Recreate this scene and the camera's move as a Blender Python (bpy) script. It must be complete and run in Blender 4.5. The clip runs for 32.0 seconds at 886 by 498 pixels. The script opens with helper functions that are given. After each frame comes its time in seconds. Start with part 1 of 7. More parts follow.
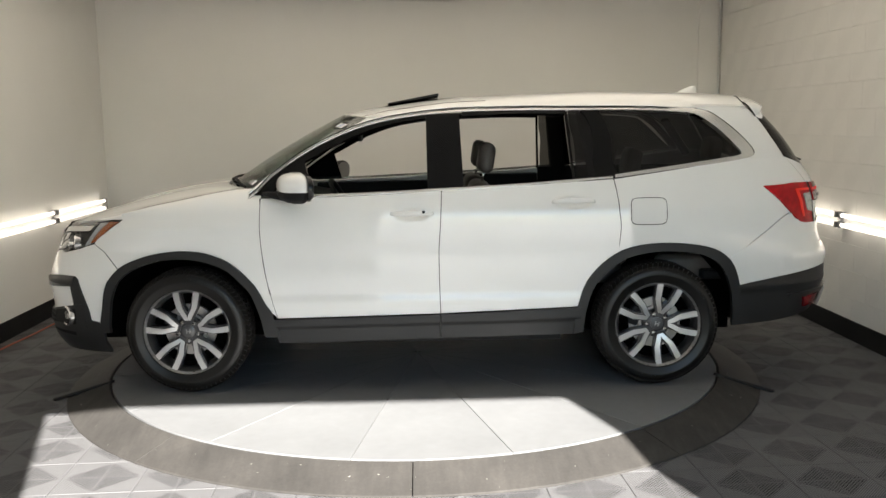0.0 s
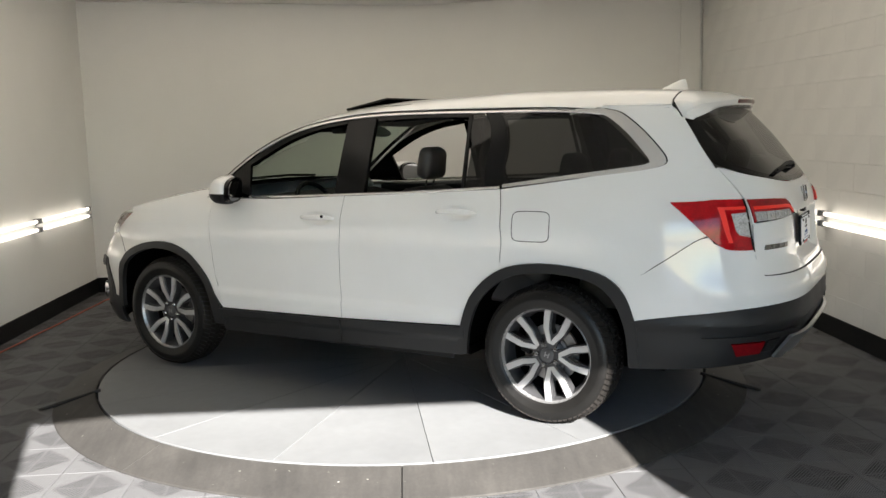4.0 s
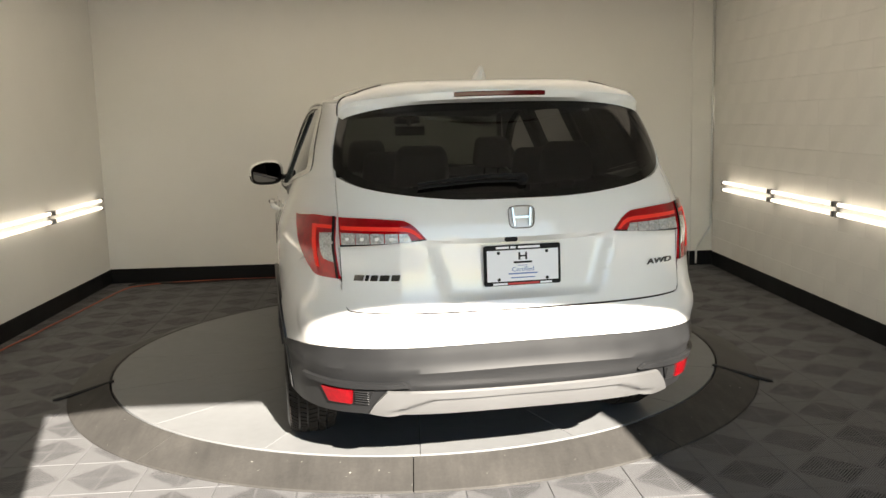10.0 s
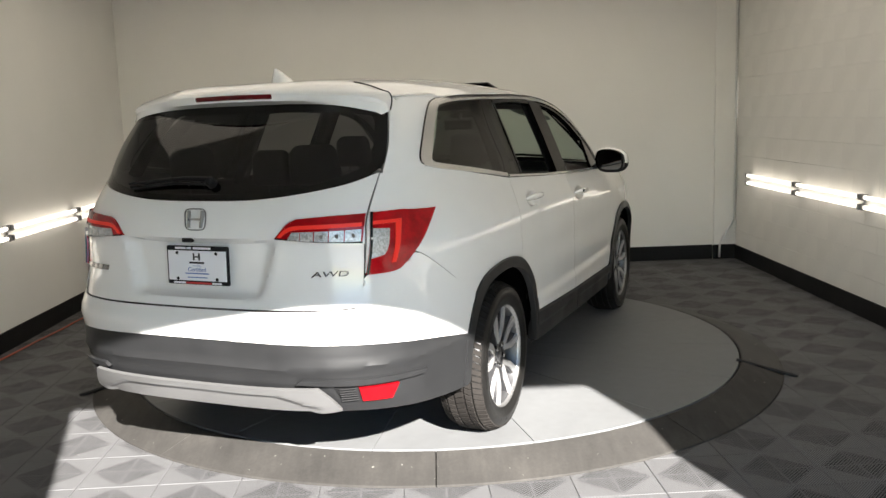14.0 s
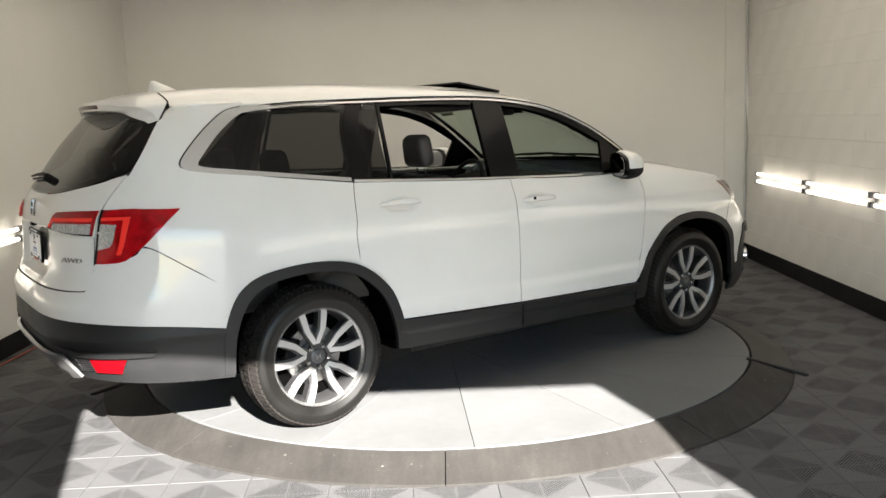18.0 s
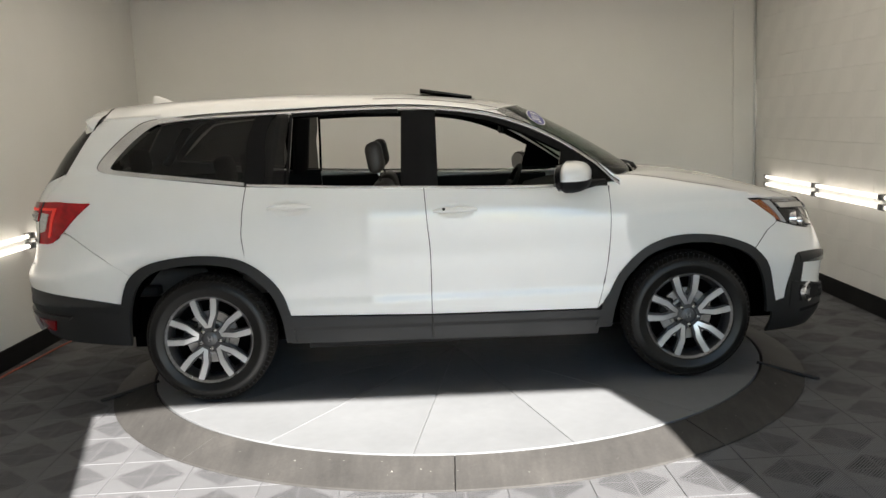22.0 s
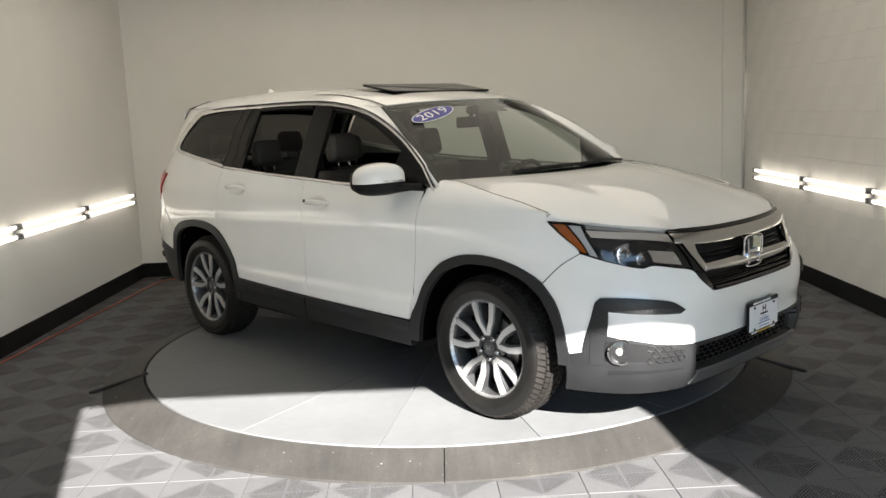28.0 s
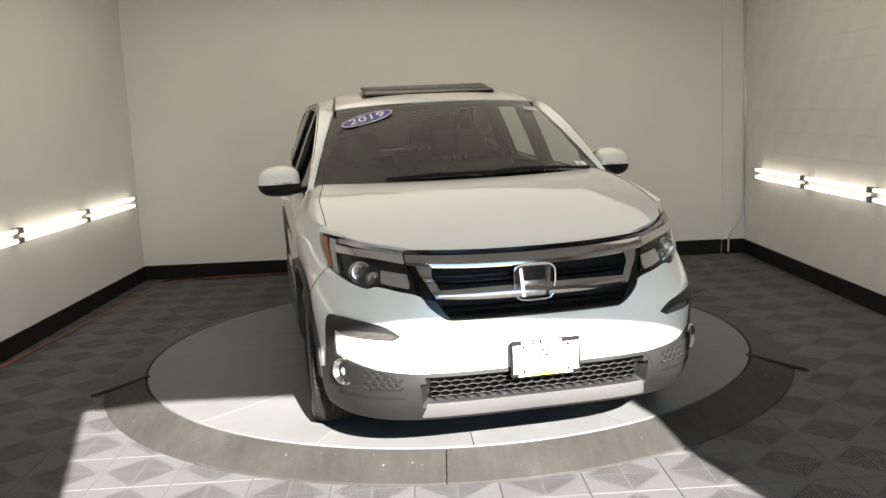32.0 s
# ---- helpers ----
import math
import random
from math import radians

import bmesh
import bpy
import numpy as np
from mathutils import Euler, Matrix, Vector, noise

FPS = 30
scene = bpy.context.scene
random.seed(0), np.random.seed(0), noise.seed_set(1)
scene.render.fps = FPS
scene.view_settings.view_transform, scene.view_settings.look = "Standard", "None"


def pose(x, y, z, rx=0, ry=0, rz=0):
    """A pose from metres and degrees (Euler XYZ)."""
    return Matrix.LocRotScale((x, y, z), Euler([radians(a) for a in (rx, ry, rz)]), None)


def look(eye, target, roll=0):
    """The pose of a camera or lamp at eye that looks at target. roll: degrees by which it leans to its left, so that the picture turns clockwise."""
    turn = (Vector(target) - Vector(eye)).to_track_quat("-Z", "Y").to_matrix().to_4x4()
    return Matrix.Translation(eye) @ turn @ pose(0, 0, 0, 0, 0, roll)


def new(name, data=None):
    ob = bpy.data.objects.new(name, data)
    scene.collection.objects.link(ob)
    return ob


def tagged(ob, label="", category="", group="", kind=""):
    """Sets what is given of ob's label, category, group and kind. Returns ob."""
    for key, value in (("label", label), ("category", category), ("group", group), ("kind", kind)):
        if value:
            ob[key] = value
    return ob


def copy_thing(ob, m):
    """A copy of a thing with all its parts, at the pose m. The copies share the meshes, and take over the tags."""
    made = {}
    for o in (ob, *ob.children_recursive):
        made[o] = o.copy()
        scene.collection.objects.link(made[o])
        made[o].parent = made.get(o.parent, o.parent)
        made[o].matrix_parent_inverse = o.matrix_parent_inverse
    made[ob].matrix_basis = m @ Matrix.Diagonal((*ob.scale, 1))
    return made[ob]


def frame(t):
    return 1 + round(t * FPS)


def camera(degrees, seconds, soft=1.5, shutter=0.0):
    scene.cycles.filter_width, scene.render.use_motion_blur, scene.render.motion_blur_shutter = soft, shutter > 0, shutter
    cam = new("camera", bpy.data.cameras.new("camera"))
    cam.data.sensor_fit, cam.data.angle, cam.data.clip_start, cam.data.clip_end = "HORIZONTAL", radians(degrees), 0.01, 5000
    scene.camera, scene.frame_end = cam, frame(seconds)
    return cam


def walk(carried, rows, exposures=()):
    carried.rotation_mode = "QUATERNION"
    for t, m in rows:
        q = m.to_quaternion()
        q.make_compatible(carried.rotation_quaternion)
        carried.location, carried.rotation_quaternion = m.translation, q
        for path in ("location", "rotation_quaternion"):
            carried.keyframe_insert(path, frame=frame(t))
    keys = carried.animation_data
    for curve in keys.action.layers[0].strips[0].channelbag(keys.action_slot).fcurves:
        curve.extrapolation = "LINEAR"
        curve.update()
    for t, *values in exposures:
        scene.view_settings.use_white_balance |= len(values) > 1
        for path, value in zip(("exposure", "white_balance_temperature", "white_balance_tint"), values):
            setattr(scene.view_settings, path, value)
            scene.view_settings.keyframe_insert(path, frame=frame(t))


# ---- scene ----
LENS = 53.51
EYE = (0.0, -6.036, 1.658)
# seconds, turn to the left, tilt, lean, in degrees
PATH = [
    (0.0, -1.83, -8.03, -0.76), (0.5, -2.22, -7.91, -0.84), (1.0, -2.44, -7.91, -1.03), (1.5, -2.60, -7.91, -1.19), (2.0, -2.66, -7.86, -1.29),
    (2.5, -2.69, -7.81, -1.39), (3.0, -2.72, -7.75, -1.40), (3.5, -2.75, -7.76, -1.41), (5.5, -2.65, -8.02, -1.48), (6.0, -2.54, -8.02, -1.42),
    (6.5, -2.46, -8.08, -1.34), (7.0, -2.36, -8.14, -1.39), (7.5, -2.31, -8.22, -1.45), (8.0, -2.25, -8.26, -1.46), (8.5, -2.19, -8.30, -1.49),
    (9.0, -2.13, -8.30, -1.53), (9.5, -2.06, -8.32, -1.55), (10.0, -1.99, -8.35, -1.57), (10.5, -1.90, -8.39, -1.61), (11.0, -1.73, -8.41, -1.58),
    (11.5, -1.46, -8.43, -1.65), (12.0, -1.17, -8.44, -1.72), (12.5, -0.96, -8.49, -1.77), (13.0, -0.79, -8.56, -1.88), (13.5, -0.65, -8.61, -1.92),
    (14.0, -0.55, -8.64, -1.99), (14.5, -0.46, -8.66, -2.02), (16.5, -0.30, -8.77, -2.06), (17.0, -0.21, -8.75, -2.07), (17.5, -0.09, -8.70, -2.14),
    (18.0, 0.04, -8.67, -2.20), (18.5, 0.18, -8.65, -2.25), (19.0, 0.34, -8.64, -2.29), (19.5, 0.53, -8.65, -2.34), (20.0, 0.66, -8.61, -2.41),
    (20.5, 0.74, -8.57, -2.49), (21.0, 0.74, -8.47, -2.57), (21.5, 0.68, -8.39, -2.59), (22.0, 0.58, -8.33, -2.58), (22.5, 0.49, -8.30, -2.54),
    (23.0, 0.40, -8.28, -2.55), (23.5, 0.31, -8.28, -2.48), (24.0, 0.22, -8.28, -2.46), (24.5, 0.14, -8.28, -2.46), (25.0, 0.07, -8.33, -2.43),
    (25.5, 0.03, -8.38, -2.42), (27.5, -0.06, -8.81, -2.32), (28.0, -0.07, -8.85, -2.36), (28.5, -0.12, -8.90, -2.40), (29.0, -0.12, -8.89, -2.43),
    (29.5, -0.09, -8.90, -2.50), (30.0, -0.08, -8.90, -2.52), (30.5, -0.06, -8.92, -2.55), (31.0, -0.03, -8.89, -2.58), (31.5, -0.01, -8.81, -2.63),
    (32.0, -0.01, -8.77, -2.70), 
]


def eye_pose(t, yaw, pitch, lean):
    return pose(*EYE, 90 + pitch, 0, yaw) @ pose(0, 0, 0, 0, 0, lean)


cam = camera(LENS, 32.0)
# seconds, stops over the base, kelvin
BASE_STOPS = 2.31
LIGHT_DRIFT = [(0.0, 0.04, 6700), (3.0, -0.06, 6550), (5.5, 0.10, 6550), (7.0, 0.17, 6600), (9.0, 0.06, 7000), (10.0, -0.06, 7300), (11.0, -0.12, 7400), (12.0, -0.15, 6950), (13.0, -0.09, 6750), (14.0, -0.02, 6650),
               (17.0, 0.20, 6750), (19.0, 0.08, 6650), (21.0, -0.02, 6550), (22.0, -0.04, 6550), (23.0, 0.03, 6650), (25.0, 0.10, 6700), (28.0, 0.03, 6550), (30.0, -0.01, 6600), (32.0, 0.01, 6750)]
walk(cam, [(r[0], eye_pose(*r)) for r in PATH], [(t, BASE_STOPS + s, k + 210, 11) for t, s, k in LIGHT_DRIFT])

# ---- sun, sky and lamps ----
SUN_WAY = Vector((-0.31, 1.0, -0.56)).normalized()
SUN_UP = math.asin(-SUN_WAY.z)
sky_world = bpy.data.worlds.new("sky")
sky_world.use_nodes = True
scene.world = sky_world
_n = sky_world.node_tree.nodes
_sky = _n.new("ShaderNodeTexSky")
_sky.sky_type, _sky.sun_disc = "NISHITA", False
_sky.dust_density, _sky.ozone_density = 0.0, 1.6
_sky.sun_elevation, _sky.sun_rotation = SUN_UP, math.atan2(-SUN_WAY.x, -SUN_WAY.y)
_n["Background"].inputs["Strength"].default_value = 0.09
sky_world.node_tree.links.new(_sky.outputs[0], _n["Background"].inputs[0])
_lamp = bpy.data.lights.new("sun", "SUN")
_lamp.energy, _lamp.angle, _lamp.color = 6.8, radians(0.55), (1.0, 0.985, 0.965)
sun = new("sun", _lamp)
sun.matrix_world = look((6, -20, 11), Vector((6, -20, 11)) + SUN_WAY)
TUBE_GLOW = 0.45
# Strength of the added overhead fill, raised until the walls are bright enough.
FILL_GLOW = 0.168


# ---- materials ----
def shader(name):
    m = bpy.data.materials.new(name)
    m.use_nodes = True
    t = m.node_tree
    return m, t, t.nodes["Principled BSDF"]


def node(t, kind, **values):
    n = t.nodes.new(kind)
    for k, v in values.items():
        n.inputs[k.replace("_", " ")].default_value = v
    return n


def noisy(t, scale, detail=4.0, rough=0.6, coords="Object"):
    c = t.nodes.new("ShaderNodeTexCoord")
    n = node(t, "ShaderNodeTexNoise", Scale=scale, Detail=detail, Roughness=rough)
    t.links.new(c.outputs[coords], n.inputs["Vector"])
    return n


def ramp(t, source, *stops):
    r = t.nodes.new("ShaderNodeValToRGB")
    el = r.color_ramp.elements
    while len(el) < len(stops):
        el.new(0.5)
    for e, (p, c) in zip(el, stops):
        e.position = p
        e.color = (*c, 1) if len(c) == 3 else c
    t.links.new(source, r.inputs[0])
    return r


def tint(base, k):
    return tuple(min(1.0, c * k) for c in base)


def surface(name, base, rough=0.5, metal=0.0, vary=0.12, scale=3.0, fine=60.0, bump=0.1, depth=0.002, coat=0.0, spread=0.12, each=0.0, coords="Object", spec=0.5):
    """Painted, cast, woven or rolled stuff with stains at one scale and grain at another."""
    m, t, p = shader(name)
    big, small = noisy(t, scale, coords=coords), noisy(t, fine, 3.0, coords=coords)
    mix = node(t, "ShaderNodeMath")
    mix.operation = "MULTIPLY_ADD"
    mix.inputs[1].default_value = 0.3
    t.links.new(small.outputs[0], mix.inputs[0])
    t.links.new(big.outputs[0], mix.inputs[2])
    r = ramp(t, mix.outputs[0], (0.40, tint(base, 1 - vary)), (0.65, base), (0.9, tint(base, 1 + vary)))
    colour = r.outputs[0]
    if each:
        info = t.nodes.new("ShaderNodeObjectInfo")
        mr = node(t, "ShaderNodeMapRange")
        mr.inputs["To Min"].default_value, mr.inputs["To Max"].default_value = 1 - each, 1 + each
        t.links.new(info.outputs["Random"], mr.inputs[0])
        mul = t.nodes.new("ShaderNodeMix")
        mul.data_type, mul.blend_type = "RGBA", "MULTIPLY"
        mul.inputs[0].default_value = 1.0
        t.links.new(colour, mul.inputs[6])
        t.links.new(mr.outputs[0], mul.inputs[7])
        colour = mul.outputs[2]
    t.links.new(colour, p.inputs["Base Color"])
    rr = node(t, "ShaderNodeMapRange")
    rr.inputs["From Min"].default_value, rr.inputs["From Max"].default_value = 0.3, 0.7
    rr.inputs["To Min"].default_value, rr.inputs["To Max"].default_value = max(0.02, rough - spread / 2), min(1.0, rough + spread / 2)
    t.links.new(big.outputs[0], rr.inputs[0])
    t.links.new(rr.outputs[0], p.inputs["Roughness"])
    p.inputs["Metallic"].default_value = metal
    p.inputs["Coat Weight"].default_value = coat
    p.inputs["Coat Roughness"].default_value = 0.03
    p.inputs["Specular IOR Level"].default_value = spec
    if bump:
        b = node(t, "ShaderNodeBump", Strength=bump, Distance=depth)
        t.links.new(small.outputs[0], b.inputs["Height"])
        t.links.new(b.outputs[0], p.inputs["Normal"])
    return m


def plain(name, base, rough=0.4, metal=0.0, coat=0.0, spec=0.5):
    m, t, p = shader(name)
    p.inputs["Base Color"].default_value = (*base, 1)
    p.inputs["Roughness"].default_value, p.inputs["Metallic"].default_value = rough, metal
    p.inputs["Coat Weight"].default_value = coat
    p.inputs["Specular IOR Level"].default_value = spec
    return m


def glow(name, base, strength):
    m, t, p = shader(name)
    p.inputs["Base Color"].default_value = (*base, 1)
    p.inputs["Emission Color"].default_value = (*base, 1)
    p.inputs["Emission Strength"].default_value = strength
    return m


def glass(name, tone, gloss=0.0):
    """A thin pane: what lies behind shows through, darkened by its tint, under a clear gloss."""
    m, t, p = shader(name)
    clear = t.nodes.new("ShaderNodeBsdfTransparent")
    clear.inputs[0].default_value = (*tone, 1)
    shine = t.nodes.new("ShaderNodeBsdfGlossy")
    shine.inputs["Roughness"].default_value = gloss
    face = node(t, "ShaderNodeLayerWeight", Blend=0.5)
    steep = t.nodes.new("ShaderNodeMath")
    steep.operation = "POWER"
    steep.inputs[1].default_value = 5.0
    t.links.new(face.outputs["Facing"], steep.inputs[0])
    fres = t.nodes.new("ShaderNodeMath")
    fres.operation = "MULTIPLY_ADD"
    fres.inputs[1].default_value, fres.inputs[2].default_value = 0.92, 0.05
    t.links.new(steep.outputs[0], fres.inputs[0])
    mixer = t.nodes.new("ShaderNodeMixShader")
    t.links.new(fres.outputs[0], mixer.inputs[0])
    t.links.new(clear.outputs[0], mixer.inputs[1])
    t.links.new(shine.outputs[0], mixer.inputs[2])
    t.links.new(mixer.outputs[0], t.nodes["Material Output"].inputs["Surface"])
    return m


def lens(name, tone, rough=0.05):
    m, t, p = shader(name)
    p.inputs["Base Color"].default_value = (*tone, 1)
    p.inputs["Transmission Weight"].default_value = 1.0
    p.inputs["Roughness"].default_value = rough
    p.inputs["IOR"].default_value = 1.45
    return m


def pearl_paint():
    m, t, p = shader("pearl_white_paint")
    flakes = noisy(t, 1400.0, 2.0)
    dust = noisy(t, 2.2, 5.0)
    r = ramp(t, dust.outputs[0], (0.35, (0.80, 0.795, 0.77)), (0.7, (0.835, 0.83, 0.805)))
    t.links.new(r.outputs[0], p.inputs["Base Color"])
    p.inputs["Roughness"].default_value = 0.5
    p.inputs["Specular IOR Level"].default_value = 0.12
    p.inputs["Coat Weight"].default_value = 1.0
    p.inputs["Coat Roughness"].default_value = 0.015
    p.inputs["Coat IOR"].default_value = 1.62
    b = node(t, "ShaderNodeBump", Strength=0.02, Distance=0.0005)
    t.links.new(flakes.outputs[0], b.inputs["Height"])
    t.links.new(b.outputs[0], p.inputs["Normal"])
    return m


def tile_plastic():
    """Dark ribbed floor tile: an inscribed diamond of fine ribs, smooth corners, the grooves' shade darkened into the
    colour.
    """
    m, t, p = shader("ribbed_tile_plastic")
    c = t.nodes.new("ShaderNodeTexCoord")
    sep = t.nodes.new("ShaderNodeSeparateXYZ")
    t.links.new(c.outputs["Object"], sep.inputs[0])

    def op(kind, a, b=None):
        n = t.nodes.new("ShaderNodeMath")
        n.operation = kind
        for k, v in enumerate((a, b)):
            if v is None:
                continue
            if isinstance(v, (int, float)):
                n.inputs[k].default_value = v
            else:
                t.links.new(v, n.inputs[k])
        return n.outputs[0]

    x, y = sep.outputs[0], sep.outputs[1]
    ax, ay = op("ABSOLUTE", x), op("ABSOLUTE", y)
    reach = op("ADD", ax, ay)
    inside = op("LESS_THAN", reach, 0.176)
    off_axis = op("MINIMUM", op("GREATER_THAN", ax, 0.004), op("GREATER_THAN", ay, 0.004))
    rows_in = op("SINE", op("MULTIPLY", reach, 350.0))
    cross = op("SINE", op("MULTIPLY", op("SUBTRACT", ax, ay), 350.0))
    quad = op("GREATER_THAN", op("MULTIPLY", x, y), 0.0)
    dots = op("MULTIPLY", op("LESS_THAN", rows_in, 0.22), op("LESS_THAN", op("MULTIPLY", cross, op("ADD", 0.62, op("MULTIPLY", quad, 0.38))), 0.36))
    groove = op("MULTIPLY", op("MULTIPLY", inside, off_axis), dots)
    fine = op("MULTIPLY", op("SUBTRACT", 1.0, inside), op("SINE", op("MULTIPLY", reach, 470.0)))
    big = noisy(t, 9.0, 5.0)
    info = t.nodes.new("ShaderNodeObjectInfo")
    shade = op("ADD", op("MULTIPLY", big.outputs[0], 0.024), op("ADD", op("MULTIPLY", info.outputs["Random"], 0.012), 0.092))
    # Relief shading in the colour: light and dark ribs, near-black groove holes.
    shade = op("MULTIPLY", shade, op("ADD", 1.0, op("MULTIPLY", fine, 0.5)))
    shade = op("MULTIPLY", shade, op("SUBTRACT", 1.0, op("MULTIPLY", groove, 0.95)))
    col = t.nodes.new("ShaderNodeCombineColor")
    t.links.new(shade, col.inputs[0])
    t.links.new(op("MULTIPLY", shade, 1.0), col.inputs[1])
    t.links.new(op("MULTIPLY", shade, 1.03), col.inputs[2])
    t.links.new(col.outputs[0], p.inputs["Base Color"])
    rr = ramp(t, big.outputs[0], (0.3, (0.62,) * 3), (0.75, (0.8,) * 3))
    t.links.new(rr.outputs[0], p.inputs["Roughness"])
    p.inputs["Specular IOR Level"].default_value = 0.12
    b = node(t, "ShaderNodeBump", Strength=0.5, Distance=0.002)
    t.links.new(op("ADD", op("MULTIPLY", groove, -1.0), op("MULTIPLY", fine, 0.12)), b.inputs["Height"])
    t.links.new(b.outputs[0], p.inputs["Normal"])
    return m


def skirt_paint():
    m, t, p = shader("worn_concrete_ramp")
    c = t.nodes.new("ShaderNodeTexCoord")
    mp = t.nodes.new("ShaderNodeMapping")
    mp.inputs["Scale"].default_value = (9.0, 1.6, 1.0)
    mp.inputs["Rotation"].default_value = (0, 0, 0.35)
    t.links.new(c.outputs["Object"], mp.inputs[0])
    streak = node(t, "ShaderNodeTexNoise", Scale=2.2, Detail=6.0, Roughness=0.65)
    t.links.new(mp.outputs[0], streak.inputs["Vector"])
    blot = noisy(t, 2.0, 6.0)
    mix = node(t, "ShaderNodeMath")
    mix.operation = "MULTIPLY_ADD"
    mix.inputs[1].default_value = 0.55
    t.links.new(streak.outputs[0], mix.inputs[0])
    t.links.new(blot.outputs[0], mix.inputs[2])
    speck = noisy(t, 55.0, 6.0, 0.75)
    mix2 = node(t, "ShaderNodeMath")
    mix2.operation = "MULTIPLY_ADD"
    mix2.inputs[1].default_value = 0.45
    t.links.new(speck.outputs[0], mix2.inputs[0])
    t.links.new(mix.outputs[0], mix2.inputs[2])
    mix = node(t, "ShaderNodeMath")
    mix.operation = "SUBTRACT"
    mix.inputs[1].default_value = 0.225
    t.links.new(mix2.outputs[0], mix.inputs[0])
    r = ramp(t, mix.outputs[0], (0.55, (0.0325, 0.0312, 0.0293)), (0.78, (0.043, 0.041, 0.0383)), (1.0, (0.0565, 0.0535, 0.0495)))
    t.links.new(r.outputs[0], p.inputs["Base Color"])
    p.inputs["Roughness"].default_value = 0.75
    p.inputs["Specular IOR Level"].default_value = 0.15
    b = node(t, "ShaderNodeBump", Strength=0.25, Distance=0.002)
    t.links.new(streak.outputs[0], b.inputs["Height"])
    t.links.new(b.outputs[0], p.inputs["Normal"])
    return m


# Darker copy of the wall paint: the unseen bay wall's shade as colour.
WALL_SHADED = surface("shaded_bay_wall", (0.33, 0.325, 0.31), 0.7, vary=0.08, scale=0.9, fine=90, bump=0.08, depth=0.001)
WALL = surface("white_wall_paint", (0.83, 0.815, 0.775), 0.62, vary=0.035, scale=0.9, fine=90, bump=0.08, depth=0.001)
BLOCK = surface("painted_block", (0.82, 0.805, 0.765), 0.6, vary=0.045, scale=2.5, fine=120, bump=0.3, depth=0.0012, each=0.008)
SHEET = surface("white_fabric_sheet", (0.88, 0.87, 0.84), 0.8, vary=0.03, scale=1.5, fine=200, bump=0.1)
CEILING = surface("ceiling_paint", (0.72, 0.71, 0.68), 0.8, vary=0.05, scale=0.7)
SKIRTING = surface("black_rubber_skirting", (0.006, 0.006, 0.0065), 0.5, spec=0.25, vary=0.25, scale=2.0, bump=0.05)
TILE = tile_plastic()
UNDER = surface("dark_slab", (0.03, 0.03, 0.03), 0.8)
RAMP = skirt_paint()
BLACK_RAMP = surface("darker_ramp", (0.021, 0.0205, 0.0198), 0.6, vary=0.2, scale=2.0)
DECK = surface("grey_white_deck_paint", (0.162, 0.167, 0.170), 0.5, spec=0.14, vary=0.14, scale=1.1, fine=14.0, bump=0.12, depth=0.001, spread=0.2, each=0.03)
GRIT = surface("pale_grit", (0.22, 0.21, 0.19), 0.8, vary=0.4, scale=3.0)
BLACK = surface("black_rubber", (0.012, 0.012, 0.012), 0.7, vary=0.3, bump=0.2)
STEEL = surface("white_enamel_steel", (0.72, 0.72, 0.70), 0.4, vary=0.04)
TUBE = glow("lit_tube", (1.0, 0.95, 0.87), TUBE_GLOW)
FILL_PANEL = glow("fill_panel_glow", (1.0, 0.94, 0.84), FILL_GLOW)
CORD = plain("orange_cord_rubber", (0.45, 0.09, 0.04), 0.5)
CONCRETE = surface("yard_asphalt", (0.105, 0.104, 0.10), 0.85, vary=0.15, scale=0.5, fine=20, bump=0.3)


# ---- mesh helpers ----
def finish(name, bm, material, parent=None, label="", smooth=True, angle=35):
    me = bpy.data.meshes.new(name)
    if smooth:
        for f in bm.faces:
            f.smooth = True
        for e in bm.edges:
            if len(e.link_faces) == 2 and e.calc_face_angle(0) > radians(angle):
                e.smooth = False
    bm.to_mesh(me)
    bm.free()
    for m in material if isinstance(material, (list, tuple)) else [material]:
        me.materials.append(m)
    ob = new(name, me)
    if parent is not None:
        ob.parent = parent
    if label:
        ob["label"] = label
    return ob


def part(name, bm, material, parent, label="", smooth=True, angle=35):
    return finish(name, bm, material, parent, label, smooth, angle)


def empty(name, m, label, category, group="", kind=""):
    ob = new(name)
    ob.empty_display_size = 0.1
    ob.matrix_basis = m
    return tagged(ob, label, category, group, kind)


def box(bm, x0, y0, z0, x1, y1, z1, bevel=0.0, m=None, segments=1):
    r = bmesh.ops.create_cube(bm, size=1)
    vs = r["verts"]
    for v in vs:
        v.co = Vector((x0 if v.co.x < 0 else x1, y0 if v.co.y < 0 else y1, z0 if v.co.z < 0 else z1))
    if bevel:
        es = {e for v in vs for e in v.link_edges}
        out = bmesh.ops.bevel(bm, geom=list(es), offset=bevel, segments=segments, affect="EDGES", profile=0.5)
        vs = list({v for f in out["faces"] for v in f.verts} | {v for v in vs if v.is_valid})
    if m is not None:
        bmesh.ops.transform(bm, matrix=m, verts=vs)
    return vs


def boxed(x0, y0, z0, x1, y1, z1, bevel=0.0, m=None, segments=1):
    bm = bmesh.new()
    box(bm, x0, y0, z0, x1, y1, z1, bevel, m, segments)
    return bm


